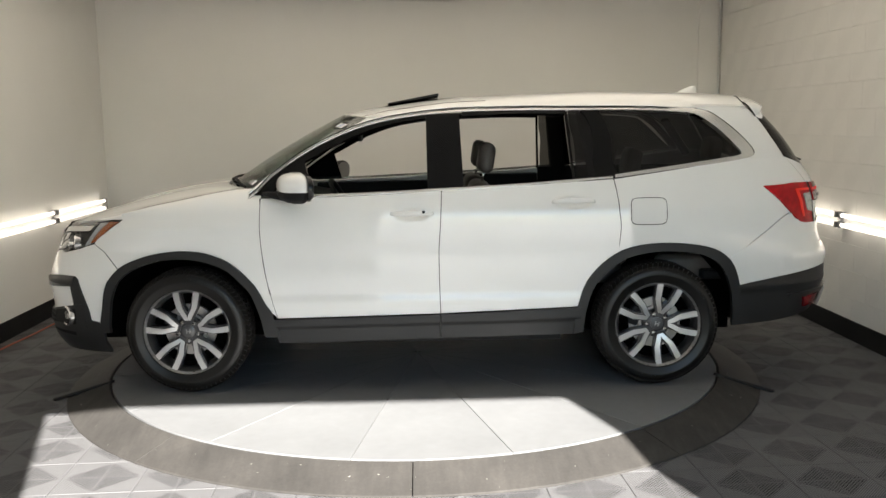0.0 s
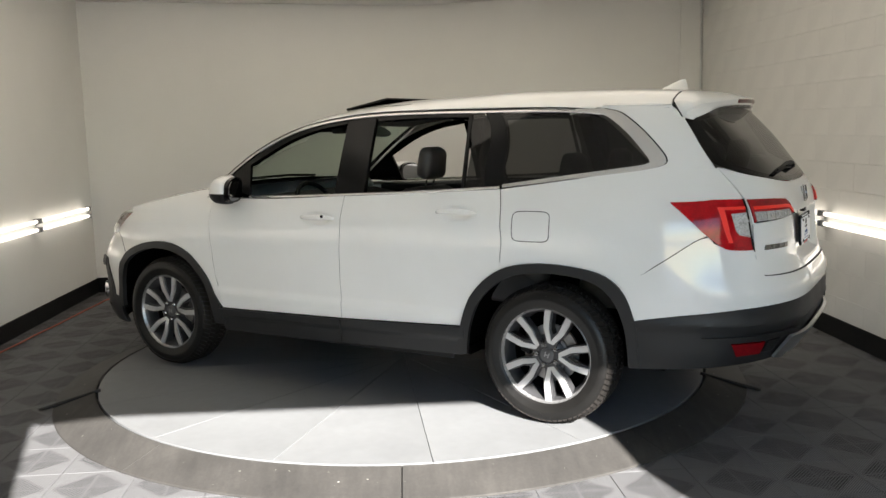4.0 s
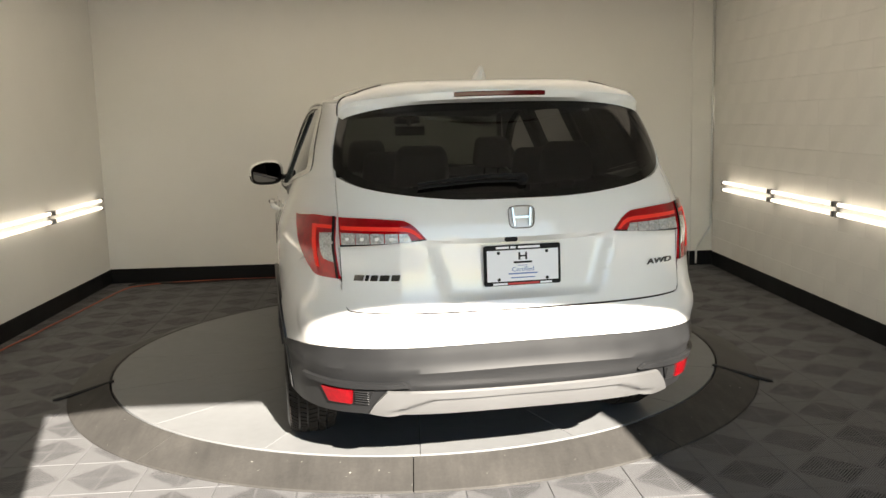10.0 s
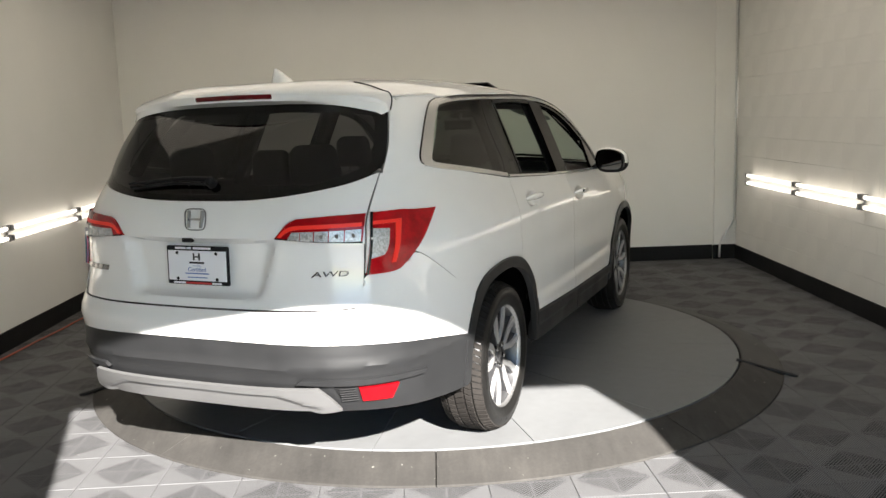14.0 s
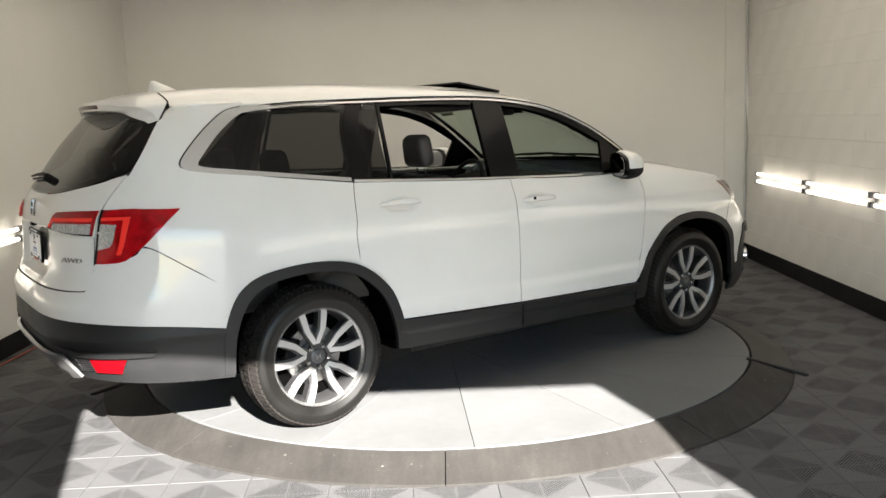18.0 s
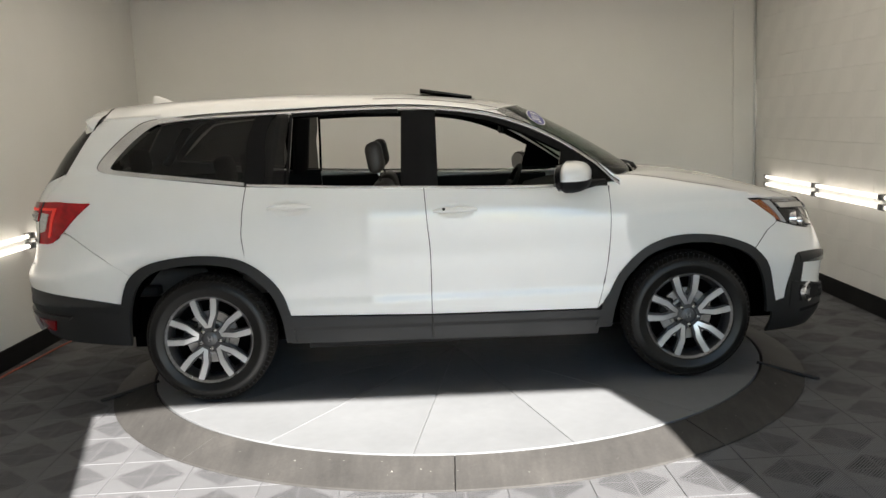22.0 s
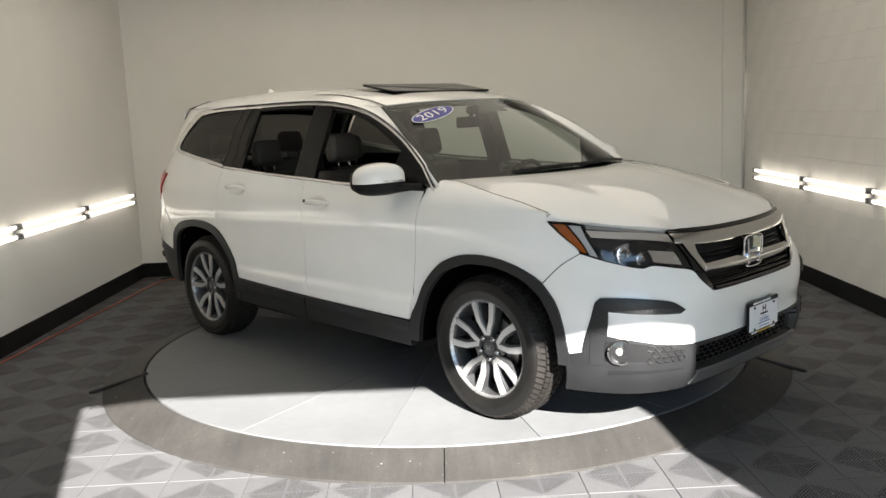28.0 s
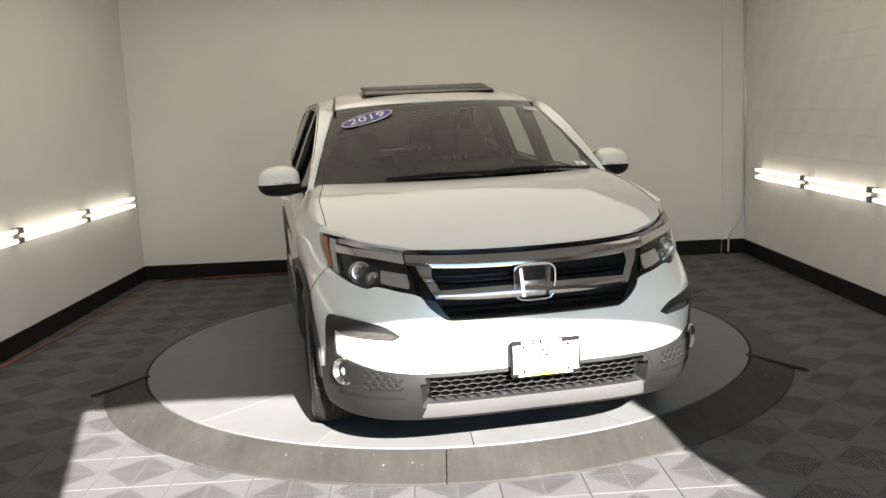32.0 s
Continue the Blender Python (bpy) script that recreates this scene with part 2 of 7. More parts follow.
def lathe(bm, profile, n=32, m=None, closed=False, a0=0.0, a1=2 * math.pi):
    """Turn a profile of (radius, height) round z."""
    full = abs(a1 - a0 - 2 * math.pi) < 1e-6
    cols = n if full else n + 1
    rings = []
    for k in range(cols):
        a = a0 + (a1 - a0) * k / n
        rings.append([bm.verts.new((r * math.cos(a), r * math.sin(a), z)) for r, z in profile])
    rng = range(n)
    count = len(profile)
    for k in rng:
        p, q = rings[k], rings[(k + 1) % cols]
        for i in range(count - 1 + (1 if closed else 0)):
            j = (i + 1) % count
            if profile[i][0] < 1e-6 and profile[j][0] < 1e-6:
                continue
            f = [p[i], q[i], q[j], p[j]]
            if profile[i][0] < 1e-6:
                f = [p[i], q[j], p[j]]
            elif profile[j][0] < 1e-6:
                f = [p[i], q[i], p[j]]
            try:
                bm.faces.new(f)
            except ValueError:
                pass
    vs = [v for r in rings for v in r]
    if any(r < 1e-6 for r, z in profile):
        bmesh.ops.remove_doubles(bm, verts=vs, dist=1e-6)
        vs = [v for v in vs if v.is_valid]
    if m is not None:
        bmesh.ops.transform(bm, matrix=m, verts=vs)
    return vs


def turned(profile, n=32, m=None, closed=False):
    bm = bmesh.new()
    lathe(bm, profile, n, m, closed)
    return bm


def tube(bm, points, r, n=8, closed=False, flat=1.0):
    """A round bar along points."""
    pts = [Vector(p) for p in points]
    rings = []
    count = len(pts)
    for i, p in enumerate(pts):
        a = pts[i - 1] if i or closed else p
        b = pts[(i + 1) % count] if i < count - 1 or closed else p
        d = (b - a).normalized()
        up = Vector((0, 0, 1)) if abs(d.z) < 0.95 else Vector((1, 0, 0))
        s = d.cross(up).normalized()
        u = s.cross(d).normalized()
        rr = r[i] if isinstance(r, (list, tuple)) else r
        rings.append([bm.verts.new(p + s * math.cos(2 * math.pi * k / n) * rr + u * math.sin(2 * math.pi * k / n) * rr * flat) for k in range(n)])
    last = count if closed else count - 1
    for i in range(last):
        p, q = rings[i], rings[(i + 1) % count]
        for k in range(n):
            bm.faces.new((p[k], p[(k + 1) % n], q[(k + 1) % n], q[k]))
    if not closed:
        bm.faces.new(rings[0][::-1])
        bm.faces.new(rings[-1])


def prism(bm, outline, depth, m=None):
    """A flat outline in xy, raised to z = depth."""
    a = [bm.verts.new((x, y, 0)) for x, y in outline]
    b = [bm.verts.new((x, y, depth)) for x, y in outline]
    n = len(a)
    bm.faces.new(a[::-1])
    bm.faces.new(b)
    for i in range(n):
        bm.faces.new((a[i], a[(i + 1) % n], b[(i + 1) % n], b[i]))
    if m is not None:
        bmesh.ops.transform(bm, matrix=m, verts=a + b)


# ---- the room ----
TILE_X, TILE_Y, TILE_TURN = 0.695, -2.27, 2.0
XL, XR, YB, YF, ZC = -3.28, 3.30, 3.48, -6.0, 3.16
DOOR = (-0.625, 2.425, 2.92)
DECK_Z, DECK_R, SKIRT_R = 0.078, 2.015, 2.28

ground = finish("ground", boxed(-400, -400, -0.6, 400, 400, -0.02), CONCRETE, smooth=False)
tagged(ground, "worn grey asphalt yard outside the open bay", "ground", kind="structure")
floor = finish("floor", boxed(XL - 0.2, YF - 0.2, -0.015, XR + 0.2, YB + 0.2, -0.004), UNDER, smooth=False)
tagged(floor, "dark floor slab under ribbed interlocking tiles", "floor", kind="structure")

wall_west = finish("wall_west", boxed(XL - 0.2, YF - 0.2, -0.01, XL, YB, ZC), WALL, smooth=False)
tagged(wall_west, "smooth white painted wall beside the turntable", "wall", kind="structure")
wall_north = finish("wall_north", boxed(XL - 0.2, YB, -0.01, XR + 0.2, YB + 0.2, ZC), WALL, smooth=False)
tagged(wall_north, "smooth white painted wall behind the turntable", "wall", kind="structure")
wall_east = finish("wall_east", boxed(XR + 0.012, YF - 0.2, -0.01, XR + 0.2, YB, ZC), WALL, smooth=False)
tagged(wall_east, "white painted concrete block wall with shallow joints", "wall", kind="structure")
# Wall behind the camera, out of view, its shade put into the grey.
bm = bmesh.new()
box(bm, XL, YF - 0.2, -0.01, DOOR[0], YF, ZC)
box(bm, DOOR[1], YF - 0.2, -0.01, XR, YF, ZC)
box(bm, DOOR[0], YF - 0.2, DOOR[2], DOOR[1], YF, ZC)
wall_south = finish("wall_south", bm, WALL_SHADED, smooth=False)
tagged(wall_south, "unseen wall coloured grey for its shade, with a wide open bay door", "wall", kind="structure")
ceiling = finish("ceiling", boxed(XL - 0.2, YF - 0.2, ZC, XR + 0.2, YB + 0.2, ZC + 0.2), CEILING, smooth=False)
tagged(ceiling, "plain off-white painted ceiling", "ceiling", kind="structure")
pilaster = finish("pilaster", boxed(3.06, YB - 0.022, 0.0, XR + 0.01, YB - 0.001, ZC, 0.004), BLOCK)
tagged(pilaster, "narrow white block pilaster in the room's corner", "pilaster", kind="structure")

# skirting boards
for nm, b in (("baseboard", (XL, YF + 0.01, 0, XL + 0.014, YB - 0.016, 0.152)), ("baseboard", (XR - 0.012, YF + 0.01, 0, XR - 0.001, YB - 0.04, 0.152)),
              ("baseboard", (XL, YB - 0.014, 0, 3.05, YB, 0.156)), ("baseboard", (3.05, YB - 0.036, 0, XR - 0.002, YB - 0.023, 0.156))):
    tagged(finish(nm, boxed(*b, 0.003), SKIRTING), "black rubber skirting along the wall's foot", "baseboard", kind="structure")


# turntable
def ring_sector(a0, a1, profile, n):
    bm = bmesh.new()
    lathe(bm, profile, n, closed=True, a0=a0, a1=a1)
    bmesh.ops.holes_fill(bm, edges=[e for e in bm.edges if len(e.link_faces) == 1], sides=0)
    bmesh.ops.recalc_face_normals(bm, faces=bm.faces)
    return bm


skirt = empty("turntable_skirt", pose(0, 0, 0), "grey-brown sloping ramp ring round the turntable", "ramp ring")
_edges = [-162.8, -128.6, -90.8, -55.0, -21.4, 20, 90, 160, 197.2]
for a, b in zip(_edges, _edges[1:]):
    wide = 0.35 if (a in (-162.8, -21.4)) else 0.07
    wide2 = 0.35 if (b in (-21.4, 197.2)) else 0.07
    # segments beyond the two cables take the darker ramp colour
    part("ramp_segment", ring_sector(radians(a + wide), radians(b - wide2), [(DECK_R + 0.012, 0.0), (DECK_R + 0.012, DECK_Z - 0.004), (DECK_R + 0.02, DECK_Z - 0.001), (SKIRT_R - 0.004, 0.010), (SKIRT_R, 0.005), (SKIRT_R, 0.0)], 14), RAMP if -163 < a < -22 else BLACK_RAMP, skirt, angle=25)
for a in (-162.8, -21.4):
    bm = bmesh.new()
    tube(bm, [((2.0 + 0.03 * k) * math.cos(radians(a)), (2.0 + 0.03 * k) * math.sin(radians(a)), DECK_Z + 0.006 - 0.0068 * k) for k in range(13)], 0.011, 8)
    tagged(finish("cable", bm, BLACK), "thick black cable lying across the ramp ring", "cable")

turntable = empty("turntable", pose(0, 0, 0), "round grey-white turntable deck made of wedge panels", "turntable")
part("rim", turned([(DECK_R - 0.001, 0.0), (DECK_R - 0.001, DECK_Z - 0.012), (0.0, DECK_Z - 0.012)], 96), BLACK, turntable, "black rubber edge")
_wedge = None
for k in range(16):
    a = radians(14.2 + 22.5 * k)
    if _wedge is None:
        bm = bmesh.new()
        half, g = radians(22.5), 0.0014
        rim = [(DECK_R * math.cos(half * (i / 10)), DECK_R * math.sin(half * (i / 10))) for i in range(11)]
        c, s = math.cos(half / 2), math.sin(half / 2)
        pts = [(0.008 * c, 0.008 * s)] + rim
        out = []
        for x, y in pts:
            up = Vector((-math.sin(half), math.cos(half), 0))
            d1, d2 = y, -(x * up.x + y * up.y)
            x, y = (x, max(y, g)) if d1 < g else (x, y)
            if d2 < g:
                x, y = x - up.x * (g - d2), y - up.y * (g - d2)
            out.append((x, y))
        prism(bm, out, 0.02, pose(0, 0, DECK_Z - 0.02))
        bmesh.ops.bevel(bm, geom=[e for e in bm.edges if all(v.co.z > DECK_Z - 0.001 for v in e.verts)], offset=0.0015, segments=1, affect="EDGES")
        _wedge = part("deck_panel", bm, DECK, turntable, smooth=False)
    else:
        o = new("deck_panel", _wedge.data)
        o.parent = turntable
    (_wedge if k == 0 else o).matrix_basis = pose(0, 0, 0, 0, 0, math.degrees(a))


# lamps on the walls
def tube_fixture(m, length, group):
    lamp = empty("tube_light", m, "twin white fluorescent tube lamp glowing on the wall", "tube light", group)
    part("housing", boxed(-length / 2 + 0.004, 0, -0.035, length / 2 - 0.004, 0.028, 0.035, 0.006), STEEL, lamp)
    for z in (-0.038, 0.038):
        bm = bmesh.new()
        lathe(bm, [(0.0, -length / 2 + 0.045), (0.0165, -length / 2 + 0.045), (0.0165, length / 2 - 0.045), (0.0, length / 2 - 0.045)], 10, pose(0, 0.05, z, 0, 90, 0))
        part("tube", bm, TUBE, lamp, "lit white tube")
        for s in (-1, 1):
            part("socket", boxed(s * (length / 2 - 0.028) - 0.017, 0.02, z - 0.022, s * (length / 2 - 0.028) + 0.017, 0.07, z + 0.022, 0.004), SOCKET, lamp)
    return lamp


SOCKET = plain("grey_socket_plastic", (0.25, 0.25, 0.25), 0.5)
lamp_w = tube_fixture(pose(XL, 2.61, 0.885, 0, 0, -90), 1.305, "tube lamps on the west wall")
lamp_e = tube_fixture(pose(XR - 0.002, 2.40, 0.90, 0, 0, 90), 1.225, "tube lamps on the east wall")
for k in range(1, 7):
    copy_thing(lamp_w, pose(XL, 2.61 - 1.31 * k, 0.885, 0, 0, -90))
    copy_thing(lamp_e, pose(XR - 0.002, 2.40 - 1.23 * k, 0.90, 0, 0, 90))

# added fill light: a broad glowing panel, out of view, to brighten the walls
fill_lamp = empty("ceiling_light", pose(0, 0.3, ZC), "added broad white fill panel glowing unseen under the ceiling", "ceiling light")
part("diffuser", boxed(-2.6, -2.1, -0.034, 2.6, 2.1, -0.022), FILL_PANEL, fill_lamp, "glowing white surface of the added fill panel", smooth=False)
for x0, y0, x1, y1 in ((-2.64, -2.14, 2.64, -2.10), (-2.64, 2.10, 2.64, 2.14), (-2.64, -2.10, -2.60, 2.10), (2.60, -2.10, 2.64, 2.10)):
    part("frame", boxed(x0, y0, -0.045, x1, y1, 0.0, 0.003), STEEL, fill_lamp)

# conduit in the corner, outlet, cord
bm = bmesh.new()
tube(bm, [(3.275, YB - 0.045, ZC - 0.01), (3.275, YB - 0.045, 0.45), (3.268, YB - 0.045, 0.42), (3.13, YB - 0.05, 0.21), (3.118, YB - 0.05, 0.17), (3.115, YB - 0.05, 0.02)], 0.012, 8)
conduit = finish("conduit", bm, STEEL)
tagged(conduit, "thin white painted conduit running down the corner", "conduit")
bm = bmesh.new()
_c = [(-3.21, -0.9), (-3.20, 0.04), (-3.15, 0.87), (-3.08, 1.93), (-3.02, 2.9), (-2.98, 3.16), (-2.80, 3.30), (-2.5, 3.40), (-1.9, 3.45), (-1.2, 3.44), (-0.2, 3.45)]
pts = []
for (x0, y0), (x1, y1) in zip(_c, _c[1:]):
    for i in range(6):
        f = i / 6
        x, y = x0 + (x1 - x0) * f, y0 + (y1 - y0) * f
        pts.append((x + 0.012 * noise.noise((x * 3, y * 3, 0)), y + 0.012 * noise.noise((x * 3, y * 3, 5)), 0.010))
tube(bm, pts, 0.0055, 6)
tagged(finish("extension_cord", bm, CORD), "thin orange extension cord lying along the wall", "cord")
bm = bmesh.new()
tube(bm, [(-3.02, 3.25, 0.012), (-2.95, 3.38, 0.012), (-2.7, 3.33, 0.012), (-2.45, 3.30, 0.012), (-2.1, 3.38, 0.012), (-1.5, 3.40, 0.012)], 0.009, 6)
tagged(finish("cable", bm, BLACK), "black cable lying at the wall's foot", "cable")


# ---- the car ----
# Car space: x ahead from mid-wheelbase, y to its left, z up from the deck.
PAINT = pearl_paint()
CLAD = surface("grey_black_cladding", (0.0128, 0.0132, 0.014), 0.48, vary=0.18, scale=4, fine=500, bump=0.18, depth=0.0005, spec=0.42, spread=0.14)
TRIM = plain("gloss_black_trim", (0.004, 0.004, 0.0044), 0.16, spec=0.28)
DARK = surface("dark_plastic", (0.010, 0.010, 0.0105), 0.6, spec=0.15, vary=0.2, bump=0.1)
WELL = surface("wheel_well_felt", (0.002, 0.002, 0.002), 0.95, spec=0.0, vary=0.2, bump=0.2)
CHROME = plain("chrome", (0.78, 0.78, 0.79), 0.06, 1.0)
BRIGHT = plain("satin_bright_trim", (0.86, 0.85, 0.83), 0.2, 0.85)
SATIN = surface("satin_silver_paint", (0.32, 0.32, 0.32), 0.32, 0.75, vary=0.06, scale=3, fine=900, bump=0.05)
LETTERS = plain("dark_chrome_letters", (0.16, 0.16, 0.16), 0.15, 1.0)
DARKCHROME = plain("smoked_chrome", (0.42, 0.41, 0.40), 0.1, 1.0)
MACHINED = surface("machined_alloy", (0.60, 0.60, 0.60), 0.33, 0.65, vary=0.04, scale=6, fine=400, bump=0.0, spread=0.05)
GUNMETAL = surface("gunmetal_alloy", (0.075, 0.075, 0.078), 0.36, 0.55, vary=0.1, scale=8)
RUBBER = surface("tyre_rubber", (0.0065, 0.0062, 0.0058), 0.40, vary=0.3, scale=7, fine=200, bump=0.12, spec=0.34)
TREAD = surface("dusty_tread_rubber", (0.022, 0.020, 0.0185), 0.85, vary=0.3, scale=9, fine=200, bump=0.2, spec=0.05)
LUG = plain("lug_steel", (0.30, 0.30, 0.30), 0.22, 1.0)
CAPGREY = surface("grey_cap_plastic", (0.10, 0.10, 0.104), 0.38, 0.3, vary=0.1, scale=30)
ROTOR = surface("brake_steel", (0.33, 0.32, 0.31), 0.4, 0.9, vary=0.15, scale=10)
LEATHER = surface("taupe_leather", (0.075, 0.066, 0.06), 0.5, vary=0.12, scale=6, fine=260, bump=0.3, depth=0.0008)
CABIN = surface("charcoal_cabin_plastic", (0.012, 0.012, 0.0128), 0.62, spec=0.15, vary=0.15, scale=5, fine=300, bump=0.2)
LINER = surface("grey_headliner", (0.20, 0.195, 0.185), 0.9, vary=0.05, fine=400, bump=0.2)
WINDSCREEN = glass("clear_green_glass", (0.45, 0.52, 0.46))
PRIVACY = glass("smoked_privacy_glass", (0.11, 0.11, 0.107))
CLEAR = glass("clear_lamp_cover", (0.92, 0.92, 0.92))
RED = surface("red_lamp_plastic", (0.40, 0.003, 0.007), 0.1, vary=0.45, scale=18, fine=120, bump=0.12, spec=0.25, coat=0.25)
REDLAMP = surface("inner_red_lamp_plastic", (0.30, 0.003, 0.006), 0.08, vary=0.3, scale=14, fine=90, bump=0.05, spec=0.4)
REFLECT_RED = surface("red_reflector_plastic", (0.17, 0.002, 0.005), 0.06, vary=0.35, scale=40, fine=260, bump=0.25, spec=0.35)
DEEPRED = surface("dark_red_lamp_plastic", (0.09, 0.003, 0.004), 0.14, vary=0.1, spec=0.3)
# Faint emission stands in for daylight caught by the tail lamps' strips.
GLOWRED = glow("red_strip_daylight_glow", (0.80, 0.022, 0.010), 0.036)
AMBER = surface("amber_lamp_plastic", (0.33, 0.075, 0.006), 0.15, vary=0.12, scale=60, fine=300, bump=0.1, coat=1.0)
OPAL = surface("ribbed_clear_lamp", (0.50, 0.49, 0.48), 0.2, 0.3, vary=0.55, scale=110, fine=400, bump=0.5, coat=1.0)
GUIDE = plain("pale_light_guide", (0.46, 0.465, 0.47), 0.2)
ARMGREY = plain("grey_light_guide", (0.42, 0.42, 0.425), 0.16, 0.6)
RIBBED = surface("grey_ribbed_lamp", (0.055, 0.053, 0.051), 0.18, vary=0.5, scale=90, fine=300, bump=0.4, coat=1.0)
BULB_GLASS = lens("bulb_glass", (1, 1, 1))
MIRROR = plain("mirror_glass", (0.22, 0.225, 0.235), 0.015, 1.0)
PLATE_WHITE = plain("plate_white", (0.78, 0.79, 0.82), 0.4)
PLATE_BLUE = plain("plate_blue_print", (0.10, 0.18, 0.42), 0.5)
PLATE_RED = plain("plate_red_print", (0.5, 0.03, 0.03), 0.5)
PLATE_GOLD = plain("plate_gold_print", (0.55, 0.36, 0.06), 0.5)
STICKER_BLUE = plain("sticker_blue", (0.03, 0.035, 0.23), 0.45)
STICKER_WHITE = plain("sticker_white", (0.8, 0.8, 0.8), 0.5)


def profile_of(pairs, sigma=0.022):
    zs = np.linspace(0.0, 1.9, 761)
    v = np.interp(zs, [p[0] for p in pairs], [p[1] for p in pairs])
    k = np.exp(-0.5 * (np.arange(-40, 41) * 0.0025 / sigma) ** 2)
    k /= k.sum()
    v = np.convolve(np.pad(v, 40, mode="edge"), k, "valid")
    return lambda z: float(np.interp(z, zs, v))


half_width = profile_of([(0.0, 0.86), (0.18, 0.90), (0.25, 0.935), (0.32, 0.955), (0.45, 0.966), (0.52, 0.966), (0.60, 0.972), (0.75, 0.984), (0.90, 0.981),
                         (0.98, 0.975), (1.06, 0.972), (1.10, 0.962), (1.16, 0.938), (1.22, 0.915), (1.30, 0.884), (1.45, 0.822), (1.60, 0.756), (1.68, 0.72), (1.75, 0.68)])
nose = profile_of([(0.0, 2.16), (0.18, 2.24), (0.25, 2.32), (0.33, 2.375), (0.42, 2.385), (0.5, 2.375), (0.62, 2.39), (0.72, 2.385), (0.8, 2.37), (0.9, 2.34), (0.97, 2.295), (1.02, 2.24), (1.1, 2.12), (1.2, 2.0)])
tail = profile_of([(0.0, 2.35), (0.25, 2.44), (0.35, 2.50), (0.45, 2.56), (0.55, 2.60), (0.65, 2.615), (0.75, 2.61), (0.83, 2.585), (0.9, 2.56), (1.0, 2.55), (1.1, 2.545), (1.18, 2.53),
                   (1.25, 2.495), (1.36, 2.41), (1.5, 2.29), (1.62, 2.17), (1.68, 2.10), (1.75, 2.02)])
X0, NF, NR = 0.9, 3.5, 4.0


def tail_power(z):
    return float(np.interp(z, [1.05, 1.36, 1.64], [4.0, 4.5, 7.0]))


def nose_power(z):
    return float(np.interp(z, [0.68, 0.86], [4.3, 3.4]))


_s = np.linspace(0, 1, 4001)
_a = math.pi / 2 * _s ** 4 / (_s ** 4 + (1 - _s) ** 4)
_fx, _fy = X0 + 1.47 * np.cos(_a) ** (2 / NF), 0.975 * np.sin(_a) ** (2 / NF)
_fq = np.concatenate([[0], np.cumsum(np.hypot(np.diff(_fx), np.diff(_fy)))])
_rx, _ry = -X0 - 1.66 * np.cos(_a) ** (2 / NR), 0.975 * np.sin(_a) ** (2 / NR)
_rq = np.concatenate([[0], np.cumsum(np.hypot(np.diff(_rx), np.diff(_ry)))])
LF, LR = float(_fq[-1]), float(_rq[-1])
LS = 2 * X0
GIRTH = LF + LS + LR


def q_of(kind, v, z):
    """Where a point lies along the body's girth: 'x' by its x on the left side, 'f' by its y on the nose, 'r' by its y on the tail."""
    w = half_width(z)
    if kind == "x":
        if abs(v) <= X0:
            return LF + X0 - v
        if v > 0:
            c = min(1.0, (v - X0) / (nose(z) - X0)) ** (nose_power(z) / 2)
            return float(np.interp(math.acos(c), _a, _fq))
        c = min(1.0, (-v - X0) / (tail(z) - X0)) ** (tail_power(z) / 2)
        return GIRTH - float(np.interp(math.acos(c), _a, _rq))
    s = min(1.0, abs(v) / w)
    if kind == "f":
        q = float(np.interp(math.asin(s ** (nose_power(z) / 2)), _a, _fq))
        return q if v >= 0 else -q
    q = float(np.interp(math.asin(s ** (tail_power(z) / 2)), _a, _rq))
    return GIRTH - q if v >= 0 else GIRTH + q


def skin_raw(q, z):
    s = 1.0
    if q < 0:
        q, s = -q, -1.0
    if q > GIRTH:
        q, s = 2 * GIRTH - q, -1.0
    w = half_width(z)
    if q < LF:
        a = float(np.interp(q, _fq, _a))
        k = 2 / nose_power(z)
        x, y = X0 + (nose(z) - X0) * max(0.0, math.cos(a)) ** k, w * max(0.0, math.sin(a)) ** k
    elif q <= LF + LS:
        x, y = LF + X0 - q, w
    else:
        a = float(np.interp(GIRTH - q, _rq, _a))
        k = 2 / tail_power(z)
        x, y = -X0 - (tail(z) - X0) * max(0.0, math.cos(a)) ** k, w * max(0.0, math.sin(a)) ** k
    if x > 0.1 and z > 1.0:
        y -= 0.05 * min(1.0, (x - 0.1) / 0.9) ** 2 * min(1.0, (z - 1.0) / 0.2)
    # flank sculpting: a soft hollow under the shoulder
    if abs(x) < 2.0:
        y -= 0.010 * math.exp(-((z - 0.80) / 0.10) ** 2) * max(0.0, 1 - (x / 1.9) ** 2)
    if abs(x) < 1.1 and z < 0.60:
        f = min(1.0, (0.60 - z) / 0.055)
        y += 0.014 * f * f * (3 - 2 * f) * max(0.0, 1 - (abs(x) / 1.1) ** 6)
    return Vector((x, s * y, z))


def skin(q, z, off=0.0):
    p = skin_raw(q, z)
    if off:
        e = 0.004
        n = (skin_raw(q + e, z) - skin_raw(q - e, z)).cross(skin_raw(q, z + e) - skin_raw(q, z - e))
        n.normalize()
        if n.x * p.x / 2.4 + n.y * p.y < 0:
            n = -n
        p = p + n * off
    return p


